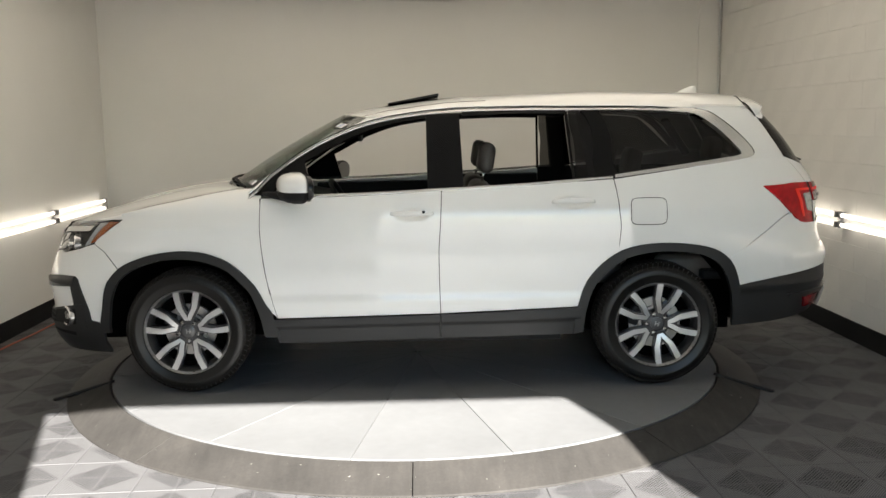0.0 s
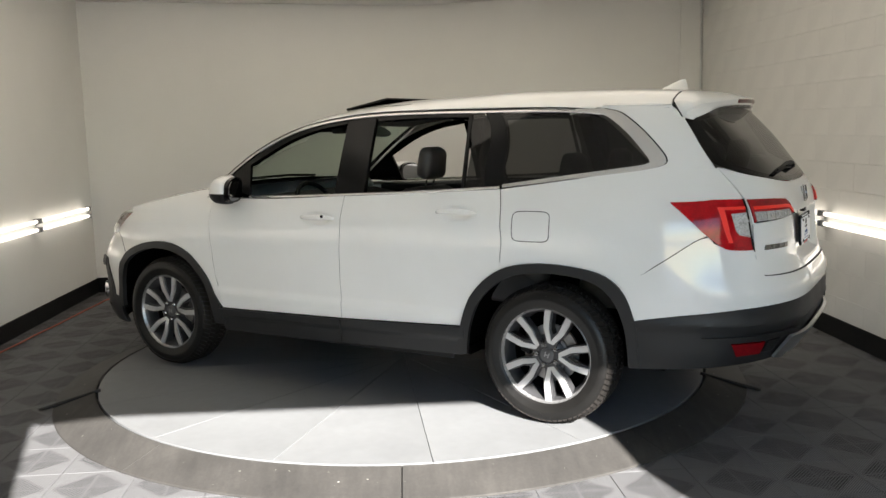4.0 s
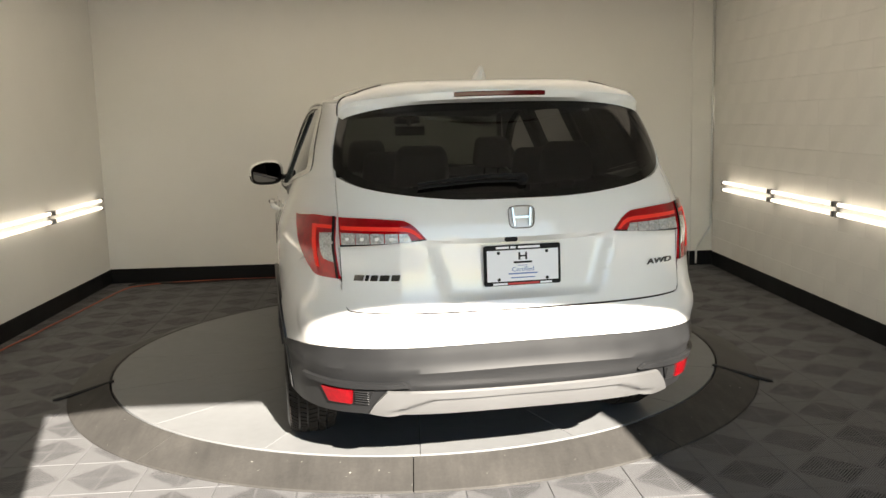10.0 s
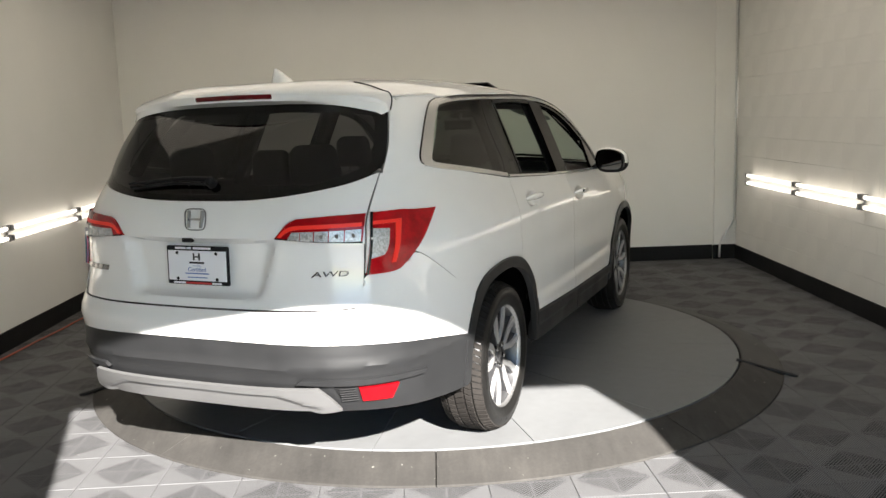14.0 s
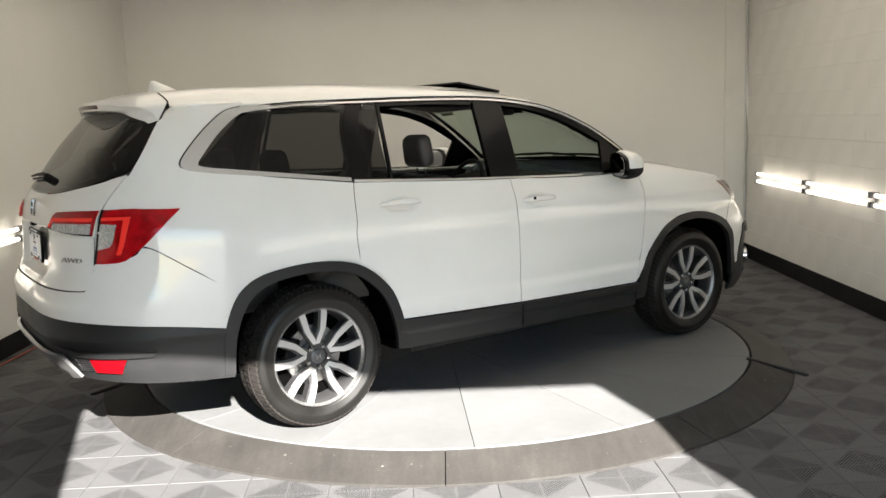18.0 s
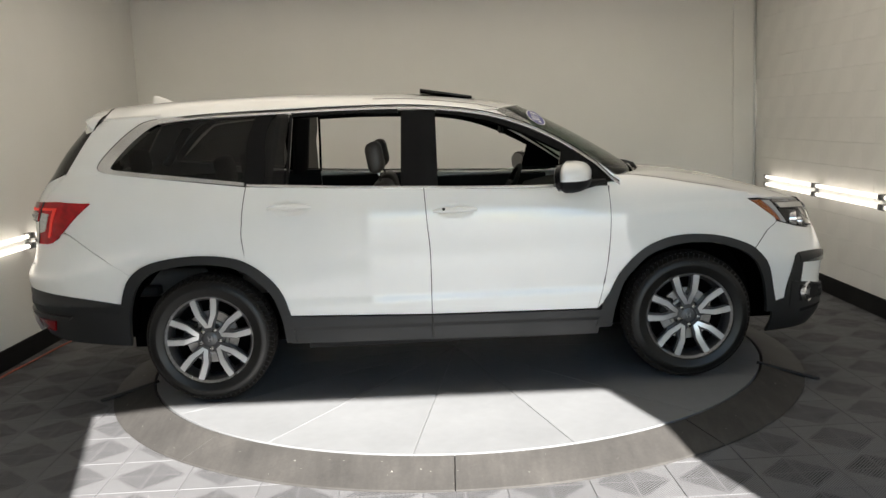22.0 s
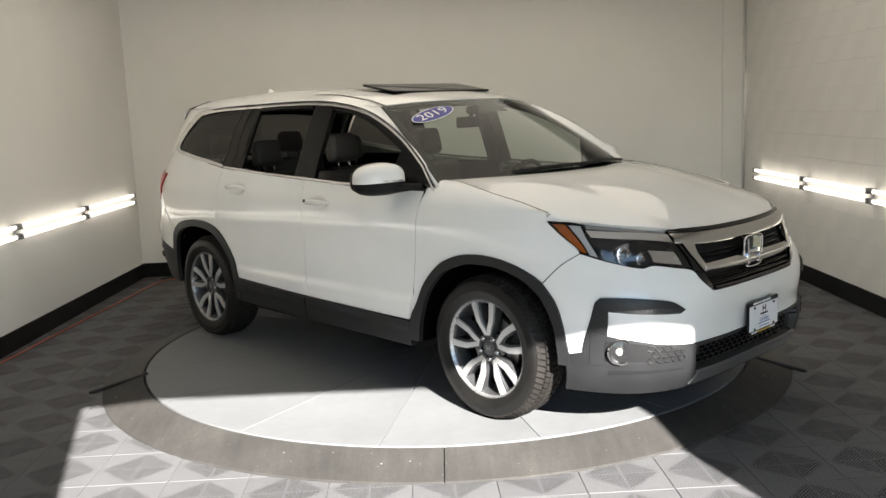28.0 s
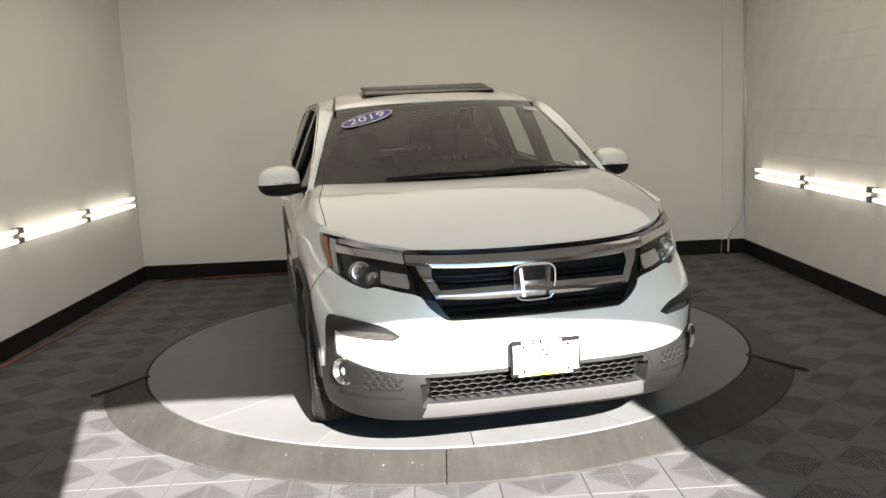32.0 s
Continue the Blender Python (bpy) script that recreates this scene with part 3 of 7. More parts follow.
def spline(pts, n, curved=True):
    """n + 1 points evenly along a line through pts."""
    pts = [Vector(p) for p in pts]
    dense = []
    for i in range(len(pts) - 1):
        p0, p1, p2, p3 = pts[max(0, i - 1)], pts[i], pts[i + 1], pts[min(len(pts) - 1, i + 2)]
        for k in range(16):
            t = k / 16
            if curved and len(pts) > 2:
                dense.append(0.5 * (2 * p1 + (p2 - p0) * t + (2 * p0 - 5 * p1 + 4 * p2 - p3) * t * t + (3 * p1 - p0 - 3 * p2 + p3) * t ** 3))
            else:
                dense.append(p1.lerp(p2, t))
    dense.append(pts[-1])
    d = [0.0]
    for a, b in zip(dense, dense[1:]):
        d.append(d[-1] + (b - a).length)
    out, j = [], 0
    for k in range(n + 1):
        s = d[-1] * k / n
        while j < len(d) - 2 and d[j + 1] < s:
            j += 1
        f = 0 if d[j + 1] == d[j] else (s - d[j]) / (d[j + 1] - d[j])
        out.append(dense[j].lerp(dense[j + 1], min(1, max(0, f))))
    return out


def coons(bottom, right, top, left, nu, nv):
    b, t, l, r = spline(bottom, nu), spline(top, nu), spline(left, nv), spline(right, nv)
    grid = []
    for j in range(nv + 1):
        v = j / nv
        row = []
        for i in range(nu + 1):
            u = i / nu
            row.append(b[i] * (1 - v) + t[i] * v + l[j] * (1 - u) + r[j] * u
                       - (b[0] * (1 - u) * (1 - v) + b[-1] * u * (1 - v) + t[0] * (1 - u) * v + t[-1] * u * v))
        grid.append(row)
    return grid


def shrink(grid, gap):
    nv, nu = len(grid), len(grid[0])
    def pull(a, b):
        d = b - a
        return a + d * min(0.4, gap / max(d.length, 1e-6))
    for row in grid:
        row[0], row[-1] = pull(row[0], row[1]), pull(row[-1], row[-2])
    for i in range(nu):
        grid[0][i], grid[-1][i] = pull(grid[0][i], grid[1][i]), pull(grid[-1][i], grid[-2][i])


def sheet(bm, rows, flange=0.0, inward=None, wrap=False):
    """Quads over rows of points, with edges turned inward."""
    vs = [[bm.verts.new(p) for p in row] for row in rows]
    fs = []
    for a, b in zip(vs, vs[1:]):
        for i in range(len(a) - 1):
            fs.append(bm.faces.new((a[i], a[i + 1], b[i + 1], b[i])))
    # face outward
    mid_v = vs[len(vs) // 2][len(vs[0]) // 2]
    f = fs[len(fs) // 2]
    f.normal_update()
    c = f.calc_center_median()
    ref = (c - Vector((max(-1.2, min(1.2, c.x)), 0, 0.75))) if inward is None else -Vector(inward)
    if f.normal.dot(ref) < 0:
        bmesh.ops.reverse_faces(bm, faces=fs)
    if flange:
        for ff in fs:
            ff.normal_update()
        ring = vs[0] + [r[-1] for r in vs[1:-1]] + vs[-1][::-1] + [r[0] for r in vs[-2:0:-1]]
        low = []
        for v in ring:
            n = Vector((0, 0, 0))
            for ff in v.link_faces:
                n += ff.normal
            n.normalize()
            if inward is None:
                out = v.co - Vector((max(-1.2, min(1.2, v.co.x)), 0, 0.75))
                if n.dot(out) < 0:
                    n = -n
            low.append(bm.verts.new(v.co - n * flange))
        k = len(ring)
        new_f = []
        for i in range(k):
            new_f.append(bm.faces.new((ring[i], ring[(i + 1) % k], low[(i + 1) % k], low[i])))
        bmesh.ops.recalc_face_normals(bm, faces=fs + new_f)
        f.normal_update()
        if f.normal.dot(ref) < 0:
            bmesh.ops.reverse_faces(bm, faces=fs + new_f)
    return vs


def on_skin(pts):
    return [Vector((q_of(k, v, z), z, 0)) for k, v, z in pts]


def skin_rows(bottom, right, top, left, nu, nv, gap=0.0025, off=0.0):
    g = coons(on_skin(bottom), on_skin(right), on_skin(top), on_skin(left), nu, nv)
    if gap:
        shrink(g, gap)
    rows = []
    for row in g:
        rows.append([skin(p.x, p.y, off(skin_raw(p.x, p.y)) if callable(off) else off) for p in row])
    return rows


def mirrored(bm):
    out = bm.copy()
    bmesh.ops.scale(out, vec=(1, -1, 1), verts=out.verts)
    bmesh.ops.reverse_faces(out, faces=out.faces)
    return out


def both(name, bm, material, parent, label="", angle=35):
    other = mirrored(bm)
    return part(name, bm, material, parent, label, angle=angle), part(name, other, material, parent, label, angle=angle)


def panel(name, bottom, right, top, left, material, parent, nu=16, nv=10, gap=0.0025, off=0.0, flange=0.016, pair=True, label="", angle=40):
    bm = bmesh.new()
    sheet(bm, skin_rows(bottom, right, top, left, nu, nv, gap, off), flange)
    if pair:
        return both(name, bm, material, parent, label, angle)
    return part(name, bm, material, parent, label, angle=angle)


def arch(x, r, a0, a1, n=9, z=0.375, lift=1.0):
    return [("x", x + r * math.cos(radians(a0 + (a1 - a0) * k / n)), z + r * lift * math.sin(radians(a0 + (a1 - a0) * k / n))) for k in range(n + 1)]


def about(x, pts):
    """Points of the side given from a wheel's centre."""
    return [("x", x + a, 0.375 + b) for a, b in pts]


ARCH_F = [(0.515, 0.0), (0.512, 0.09), (0.487, 0.219), (0.443, 0.325), (0.378, 0.393), (0.295, 0.434), (0.20, 0.466), (0.09, 0.487), (-0.03, 0.492), (-0.16, 0.472), (-0.285, 0.414), (-0.395, 0.31), (-0.48, 0.17), (-0.56, -0.03)]
ARCH_F_IN = [(0.46, 0.0), (0.458, 0.08), (0.446, 0.173), (0.408, 0.278), (0.34, 0.356), (0.25, 0.402), (0.12, 0.436), (-0.03, 0.442), (-0.15, 0.420), (-0.27, 0.365), (-0.37, 0.265), (-0.44, 0.11), (-0.47, -0.03)]
ARCH_R = [(0.515, -0.03), (0.488, 0.134), (0.415, 0.31), (0.24, 0.455), (0.0, 0.50), (-0.274, 0.474), (-0.41, 0.40), (-0.475, 0.27), (-0.497, 0.10), (-0.50, 0.0)]
ARCH_R_IN = [(0.455, -0.03), (0.435, 0.12), (0.37, 0.275), (0.215, 0.405), (0.0, 0.450), (-0.24, 0.427), (-0.36, 0.358), (-0.42, 0.24), (-0.445, 0.10), (-0.448, 0.0)]
car = empty("car", pose(0, 0, DECK_Z), "pearl white three-row family car with open side windows", "car")
WB = 1.41
FACE_F = Matrix(((0, 0, 1, 0), (1, 0, 0, 0), (0, 1, 0, 0), (0, 0, 0, 1)))
FACE_R = Matrix(((0, 0, -1, 0), (-1, 0, 0, 0), (0, 1, 0, 0), (0, 0, 0, 1)))


def wing_joint(shift):
    """The joint between front wing and door, with the crease in the side taken up by shift."""
    return [("x", 0.95 - 0.078 * ((1.06 - z) / 0.57) ** 2.2 + shift * math.exp(-((z - 0.66) / 0.065) ** 2), z) for z in (0.455 + 0.605 * k / 24 for k in range(25))] + [("x", 0.950, 1.11), ("x", 0.949, 1.165)]


GAP_A, GAP_W = wing_joint(0.0034), wing_joint(-0.0026)
GAP_B = [("x", -0.105, 0.471), ("x", -0.10, 0.70), ("x", -0.10, 0.86), ("x", -0.11, 1.0), ("x", -0.12, 1.20)]
GAP_C = [("x", -0.94, 0.500), ("x", -0.955, 0.545), ("x", -0.99, 0.617), ("x", -1.065, 0.715), ("x", -1.15, 0.79), ("x", -1.168, 0.90), ("x", -1.170, 1.03), ("x", -1.14, 1.252)]
DRIP = [("x", 1.02, 1.185), ("x", 0.96, 1.235), ("x", 0.72, 1.43), ("x", 0.46, 1.56), ("x", 0.20, 1.635), ("x", -0.16, 1.678), ("x", -0.60, 1.686), ("x", -1.02, 1.682), ("x", -1.45, 1.672), ("x", -1.66, 1.652)]

# doors
HANDLES = ((0.055, 1.068), (-0.895, 1.122))


def dimple(p):
    """Hollows in the doors behind the handles."""
    d = 0.0
    for x, z in HANDLES:
        d -= 0.030 * max(0.0, 1 - ((p.x - x) / 0.098) ** 2 - ((p.z - z + 0.006) / 0.036) ** 2) ** 0.6
    return d


front_door = panel("front_door", [GAP_A[0], GAP_B[0]], GAP_B, [GAP_A[-1], ("x", 0.4, 1.175), GAP_B[-1]], GAP_A, PAINT, car, 70, 60, gap=0.0022, off=dimple)
rear_door = panel("rear_door", [GAP_B[0], GAP_C[0]], GAP_C, [GAP_B[-1], ("x", -0.6, 1.222), GAP_C[-1]], GAP_B, PAINT, car, 70, 60, gap=0.0024, off=dimple)


# front wings
def hood_edge(x):
    return Vector((x, float(np.interp(x, [0.97, 1.12, 1.28, 1.42, 1.83], [0.80, 0.806, 0.832, 0.848, 0.846])), float(np.interp(x, [0.93, 1.12, 1.28, 1.42, 1.6, 1.83], [1.222, 1.214, 1.188, 1.160, 1.126, 1.066]))))


bm = bmesh.new()
_low = [("x", 1.79, 0.752)] + about(WB, [(0.29, 0.418), (0.09, 0.468), (-0.03, 0.473), (-0.15, 0.45), (-0.27, 0.395), (-0.38, 0.285), (-0.455, 0.16)]) + [GAP_W[0]]
rows = skin_rows(_low, GAP_W[:25], [("x", 1.775, 1.047), ("x", 1.4, 1.055), GAP_W[24]], [("x", 1.79, 0.752), ("x", 1.862, 0.832), ("x", 1.955, 0.903), ("x", 1.87, 0.98), ("x", 1.775, 1.047)], 34, 36)
top = rows[-1]
for k in range(1, 8):
    t = k / 7
    row = []
    for p in top:
        h = hood_edge(p.x)
        h.y += 0.002
        e = Vector((p.x, p.y - 0.012, p.z + 0.055))
        d = Vector((p.x, h.y + 0.05, h.z + 0.004))
        row.append((1 - t) ** 3 * p + 3 * (1 - t) ** 2 * t * e + 3 * (1 - t) * t * t * d + t ** 3 * h)
    rows.append(row)
sheet(bm, rows, 0.016)
both("front_wing", bm, PAINT, car)


# bonnet
HOOD_LIP = [(k, skin_raw(q_of(a, b, z), z)) for k, a, b, z in (
    (0.0, "f", 0.0, 0.970), (0.25, "f", 0.20, 0.973), (0.5, "f", 0.40, 0.978), (0.63, "f", 0.50, 0.984), (0.67, "f", 0.535, 1.004),
    (0.78, "f", 0.63, 1.016), (0.88, "f", 0.745, 1.030), (0.95, "x", 1.96, 1.044))] + [(1.0, Vector((1.785, 0.846, 1.0785)))]


def hood_front(w):
    s = abs(w)
    p = Vector([float(np.interp(s, [k for k, _ in HOOD_LIP], [v[i] for _, v in HOOD_LIP])) for i in range(3)])
    p.y = math.copysign(p.y, w)
    return p


def hood_rear(w):
    s = abs(w)
    return Vector((1.305 - 0.28 * s ** 2, 0.80 * w, 1.221 - 0.004 * s ** 2))


bm = bmesh.new()
rows = []
for j in range(15):
    v = j / 14
    row = []
    for i in range(31):
        w = -1 + i / 15
        s = abs(w)
        a, b = hood_front(w * 0.996), hood_rear(w * 0.996)
        p = a.lerp(b, v)
        p.y = math.copysign(s * hood_edge(p.x).y, w) * v + p.y * (1 - v)
        p.z += (4 * v * (1 - v)) ** 0.8 * (0.055 - 0.045 * s ** 2.5)
        if s > 0.995:
            h = hood_edge(p.x)
            p.z, p.y = h.z, math.copysign(h.y - 0.002, w)
        p.z += 0.007 * math.exp(-((s - 0.62) / 0.06) ** 2) * math.sin(math.pi * min(1, v * 1.1))
        if j == 0:
            p.x -= 0.004
        row.append(p)
    rows.append(row)
sheet(bm, rows, 0.02, inward=(0, 0, -1))
part("bonnet", bm, PAINT, car)
for h in (-1, 1):
    bm = bmesh.new()
    tube(bm, [Vector((e.x, h * (e.y + 0.0005), e.z - 0.0005)) for e in (hood_edge(0.96 + 0.80 * k / 32) for k in range(33))], 0.0026, 6)
    part("bonnet_seam", bm, DARK, car, "dark joint beside the bonnet")

# filler between bonnet, wing and headlamp
_hp, _ha = hood_front(0.95), hood_front(1.0)
bm = bmesh.new()
rows = []
for k in range(9):
    t = k / 8
    a = _ha.lerp(_hp, t) + Vector((0, 0.001, -0.001))
    z = 1.049 - 0.009 * t
    b = skin(q_of("x", 1.774 + 0.186 * t, z), z, 0.001)
    m = a.lerp(b, 0.5) + Vector((0, 0.014, 0.016)) * (1 - t)
    rows.append([(1 - f) * (1 - f) * a + 2 * f * (1 - f) * m + f * f * b for f in (0, 0.2, 0.4, 0.6, 0.8, 1.0)])
sheet(bm, rows, 0.0, inward=(0, -1, -1))
both("lamp_brow", bm, PAINT, car)

# quarter panels and rear pillars
_low = [GAP_C[4]] + about(-WB, [(0.12, 0.475), (0.0, 0.488), (-0.14, 0.486), (-0.268, 0.464), (-0.35, 0.432), (-0.405, 0.393)]) + [("x", -2.02, 0.905), ("x", -2.21, 1.03), ("x", -2.27, 0.99), ("r", 0.72, 0.965)]
panel("quarter_panel", _low, [("r", 0.72, 0.965), ("r", 0.722, 1.15), ("r", 0.715, 1.355)],
      [GAP_C[-1], ("x", -1.5, 1.300), ("x", -2.03, 1.372), ("r", 0.715, 1.355)], GAP_C[4:], PAINT, car, 40, 14)
panel("rear_pillar", [("x", -1.985, 1.356), ("r", 0.722, 1.352)], [("r", 0.722, 1.352), ("r", 0.722, 1.39), ("r", 0.714, 1.49), ("r", 0.680, 1.61), ("r", 0.664, 1.668)],
      [("x", -1.655, 1.668), ("r", 0.664, 1.668)], [("x", -1.985, 1.356), ("x", -1.97, 1.42), ("x", -1.83, 1.565), ("x", -1.76, 1.625), ("x", -1.655, 1.668)], PAINT, car, 20, 16, gap=0.001, off=0.0012)

# nose
_seam = [("x", 1.79, 0.752), ("x", 1.862, 0.832), ("x", 1.955, 0.903)]
_under_lamp = [("x", 1.955, 0.903), ("f", 0.80, 0.864), ("f", 0.72, 0.836), ("f", 0.674, 0.846), ("f", 0.592, 0.829), ("f", 0.505, 0.808), ("f", 0.47, 0.762), ("f", 0.41, 0.712), ("f", 0.36, 0.698), ("f", 0.0, 0.694)]
bm = bmesh.new()
half = skin_rows([("x", 1.905, 0.43), ("f", 0.84, 0.47), ("f", 0.55, 0.472), ("f", 0.3, 0.470), ("f", 0.0, 0.468)], [("f", 0.0, 0.468), ("f", 0.0, 0.694)], _under_lamp,
                 [("x", 1.905, 0.43), ("x", 1.895, 0.50), ("x", 1.868, 0.645)] + _seam, 48, 12, gap=0.0)
full = [r + [Vector((p.x, -p.y, p.z)) for p in r[-2::-1]] for r in half]
sheet(bm, full, 0.016)
part("front_bumper", bm, PAINT, car)

_top = [("x", 1.905, 0.428), ("f", 0.84, 0.468), ("f", 0.55, 0.470), ("f", 0.3, 0.468), ("f", 0.0, 0.466)]
bm = bmesh.new()
half = skin_rows([("x", 1.88, 0.25), ("x", 2.05, 0.25), ("f", 0.55, 0.25), ("f", 0.0, 0.25)], [("f", 0.0, 0.25), ("f", 0.0, 0.466)], _top, [("x", 1.88, 0.25), ("x", 1.905, 0.428)], 44, 16, gap=0.0,
                 off=lambda p: 0.008 - (0.06 if abs(p.y) < 0.50 and 0.325 < p.z < 0.445 else 0.0))
full = [r + [Vector((p.x, -p.y, p.z)) for p in r[-2::-1]] for r in half]
sheet(bm, full, 0.02)
part("lower_bumper", bm, CLAD, car, "dark grey plastic lower bumper")
panel("skid_strip", [("f", 0.52, 0.27), ("f", -0.52, 0.27)], [("f", -0.52, 0.27), ("f", -0.50, 0.335)], [("f", 0.50, 0.335), ("f", -0.50, 0.335)], [("f", 0.52, 0.27), ("f", 0.50, 0.335)], SATIN, car, 24, 4, off=0.016, pair=False, label="satin silver strip under the lower grille")
# honeycomb of the lower grille
bm = bmesh.new()
for r in range(5):
    for c in range(-10, 11):
        y, z = c * 0.049 + (0.0245 if r % 2 else 0), 0.345 + r * 0.0235
        if abs(y) > 0.47:
            continue
        pts = [(y + dy, z + dz) for dy, dz in ((0.0245, 0.004), (0.011, 0.0135), (-0.011, 0.0135), (-0.0245, 0.004), (-0.0245, -0.004), (-0.011, -0.0135), (0.011, -0.0135), (0.0245, -0.004))]
        tube(bm, [skin(q_of("f", a, b), b, -0.026) for a, b in pts], 0.0027, 4, closed=True)
part("lower_grille", bm, CLAD, car, "dark honeycomb lower grille")
panel("lower_grille_back", [("f", 0.49, 0.332), ("f", -0.49, 0.332)], [("f", -0.49, 0.332), ("f", -0.485, 0.436)], [("f", 0.485, 0.436), ("f", -0.485, 0.436)], [("f", 0.49, 0.332), ("f", 0.485, 0.436)], WELL, car, 24, 3, off=-0.045, flange=0.0, pair=False)
panel("air_dam", [("f", 0.80, 0.205), ("f", 0.0, 0.215), ("f", -0.80, 0.205)], [("f", -0.80, 0.205), ("f", -0.82, 0.262)], [("f", 0.82, 0.262), ("f", 0.0, 0.262), ("f", -0.82, 0.262)], [("f", 0.80, 0.205), ("f", 0.82, 0.262)], DARK, car, 24, 3, off=-0.03, pair=False, label="black air dam under the bumper")
panel("bumper_groove", [("x", 2.10, 0.345), ("f", 0.80, 0.352), ("f", 0.58, 0.362)], [("f", 0.58, 0.362), ("f", 0.60, 0.372)], [("x", 2.10, 0.372), ("f", 0.80, 0.374), ("f", 0.60, 0.372)], [("x", 2.10, 0.345), ("x", 2.10, 0.372)], DARK, car, 12, 2, off=0.010)
# fog lamp bezels
panel("bezel", [("x", 1.985, 0.43), ("x", 2.125, 0.43)], [("x", 2.125, 0.43), ("x", 2.105, 0.53), ("x", 2.115, 0.66)], [("x", 2.075, 0.712), ("x", 2.115, 0.66)], [("x", 1.985, 0.43), ("x", 2.03, 0.60), ("x", 2.055, 0.69), ("x", 2.075, 0.712)], CLAD, car, 5, 8, off=0.008, label="dark grey fog lamp surround")
panel("bezel_top", [("x", 2.09, 0.650), ("f", 0.80, 0.642), ("f", 0.72, 0.634), ("f", 0.625, 0.628)], [("f", 0.625, 0.628), ("f", 0.592, 0.644)], [("x", 2.073, 0.713), ("f", 0.85, 0.716), ("f", 0.78, 0.711), ("f", 0.66, 0.688), ("f", 0.592, 0.644)], [("x", 2.09, 0.650), ("x", 2.073, 0.713)], CLAD, car, 18, 4, off=0.012, label="dark grey fog lamp surround")
panel("running_lamp", [("f", 0.847, 0.648), ("f", 0.74, 0.636), ("f", 0.635, 0.631)], [("f", 0.635, 0.631), ("f", 0.606, 0.645)], [("f", 0.850, 0.660), ("f", 0.74, 0.666), ("f", 0.66, 0.664), ("f", 0.606, 0.645)], [("f", 0.847, 0.648), ("f", 0.850, 0.660)], RIBBED, car, 12, 2, off=0.015, label="clear ribbed running lamp")
panel("fog_panel", [("f", 0.885, 0.39), ("f", 0.55, 0.40)], [("f", 0.55, 0.40), ("f", 0.50, 0.472)], [("f", 0.885, 0.548), ("f", 0.80, 0.520), ("f", 0.68, 0.490), ("f", 0.50, 0.472)], [("f", 0.885, 0.39), ("f", 0.885, 0.548)], CLAD, car, 14, 6, off=0.011, label="dark grey fog lamp panel")
panel("fog_recess", [("f", 0.86, 0.415), ("f", 0.62, 0.412)], [("f", 0.62, 0.412), ("f", 0.585, 0.452)], [("f", 0.86, 0.515), ("f", 0.76, 0.498), ("f", 0.66, 0.473), ("f", 0.585, 0.452)], [("f", 0.86, 0.415), ("f", 0.86, 0.515)], DARK, car, 12, 4, off=0.0125, flange=0.0)
bm = bmesh.new()
for r in range(4):
    for c in range(7):
        y, z = 0.735 - c * 0.031 - (0.0155 if r % 2 else 0), 0.420 + r * 0.026
        if z > 0.505 - (0.745 - y) * 0.33 or y < 0.60:
            continue
        tube(bm, [skin(q_of("f", y + 0.0165 * math.cos(math.pi / 3 * k), z + 0.0135 * math.sin(math.pi / 3 * k)), z + 0.0135 * math.sin(math.pi / 3 * k), 0.014) for k in range(6)], 0.0034, 4, closed=True)
both("fog_grille", bm, CLAD, car)
for s in (1, -1):
    c = skin(q_of("f", 0.826, 0.462), 0.462, 0.008)
    n = (skin(q_of("f", 0.826, 0.462), 0.462, 0.1) - c).normalized() * 0.6 + Vector((0.92, 0.38, 0.0)) * 0.4
    m = Matrix.Translation(Vector((c.x, s * c.y, c.z))) @ Vector((n.x, s * n.y, 0.0)).to_track_quat("Z", "Y").to_matrix().to_4x4()
    fog = part("fog_lamp", turned([(0.0, -0.02), (0.062, -0.02), (0.062, 0.008), (0.055, 0.013), (0.050, 0.006), (0.034, -0.010), (0.0, -0.014)], 28, m), CHROME, car, "round chrome fog lamp")
    part("lamp_glass", turned([(0.0, 0.012), (0.025, 0.010), (0.050, 0.004)], 24, m), CLEAR, fog)
    part("fog_bulb", turned([(0.0, 0.008), (0.016, 0.005), (0.024, -0.004), (0.026, -0.012)], 18, m), OPAL, fog)

# headlamps
_hl_bot = [("x", 1.955, 0.903), ("f", 0.80, 0.868), ("f", 0.72, 0.840), ("f", 0.674, 0.850), ("f", 0.592, 0.833), ("f", 0.510, 0.812)]
_hl_top = [("x", 1.775, 1.050), ("x", 1.96, 1.040), ("f", 0.745, 1.026), ("f", 0.63, 1.012), ("f", 0.545, 0.998)]
_hl_in = [("f", 0.510, 0.812), ("f", 0.535, 0.90), ("f", 0.545, 0.998)]
_hl_out = [("x", 1.955, 0.903), ("x", 1.86, 0.98), ("x", 1.775, 1.050)]
houses = panel("headlamp", _hl_bot, _hl_in, _hl_top, _hl_out, TRIM, car, 22, 8, off=-0.028, flange=0.03, label="clear headlamp with black housing and amber corner")
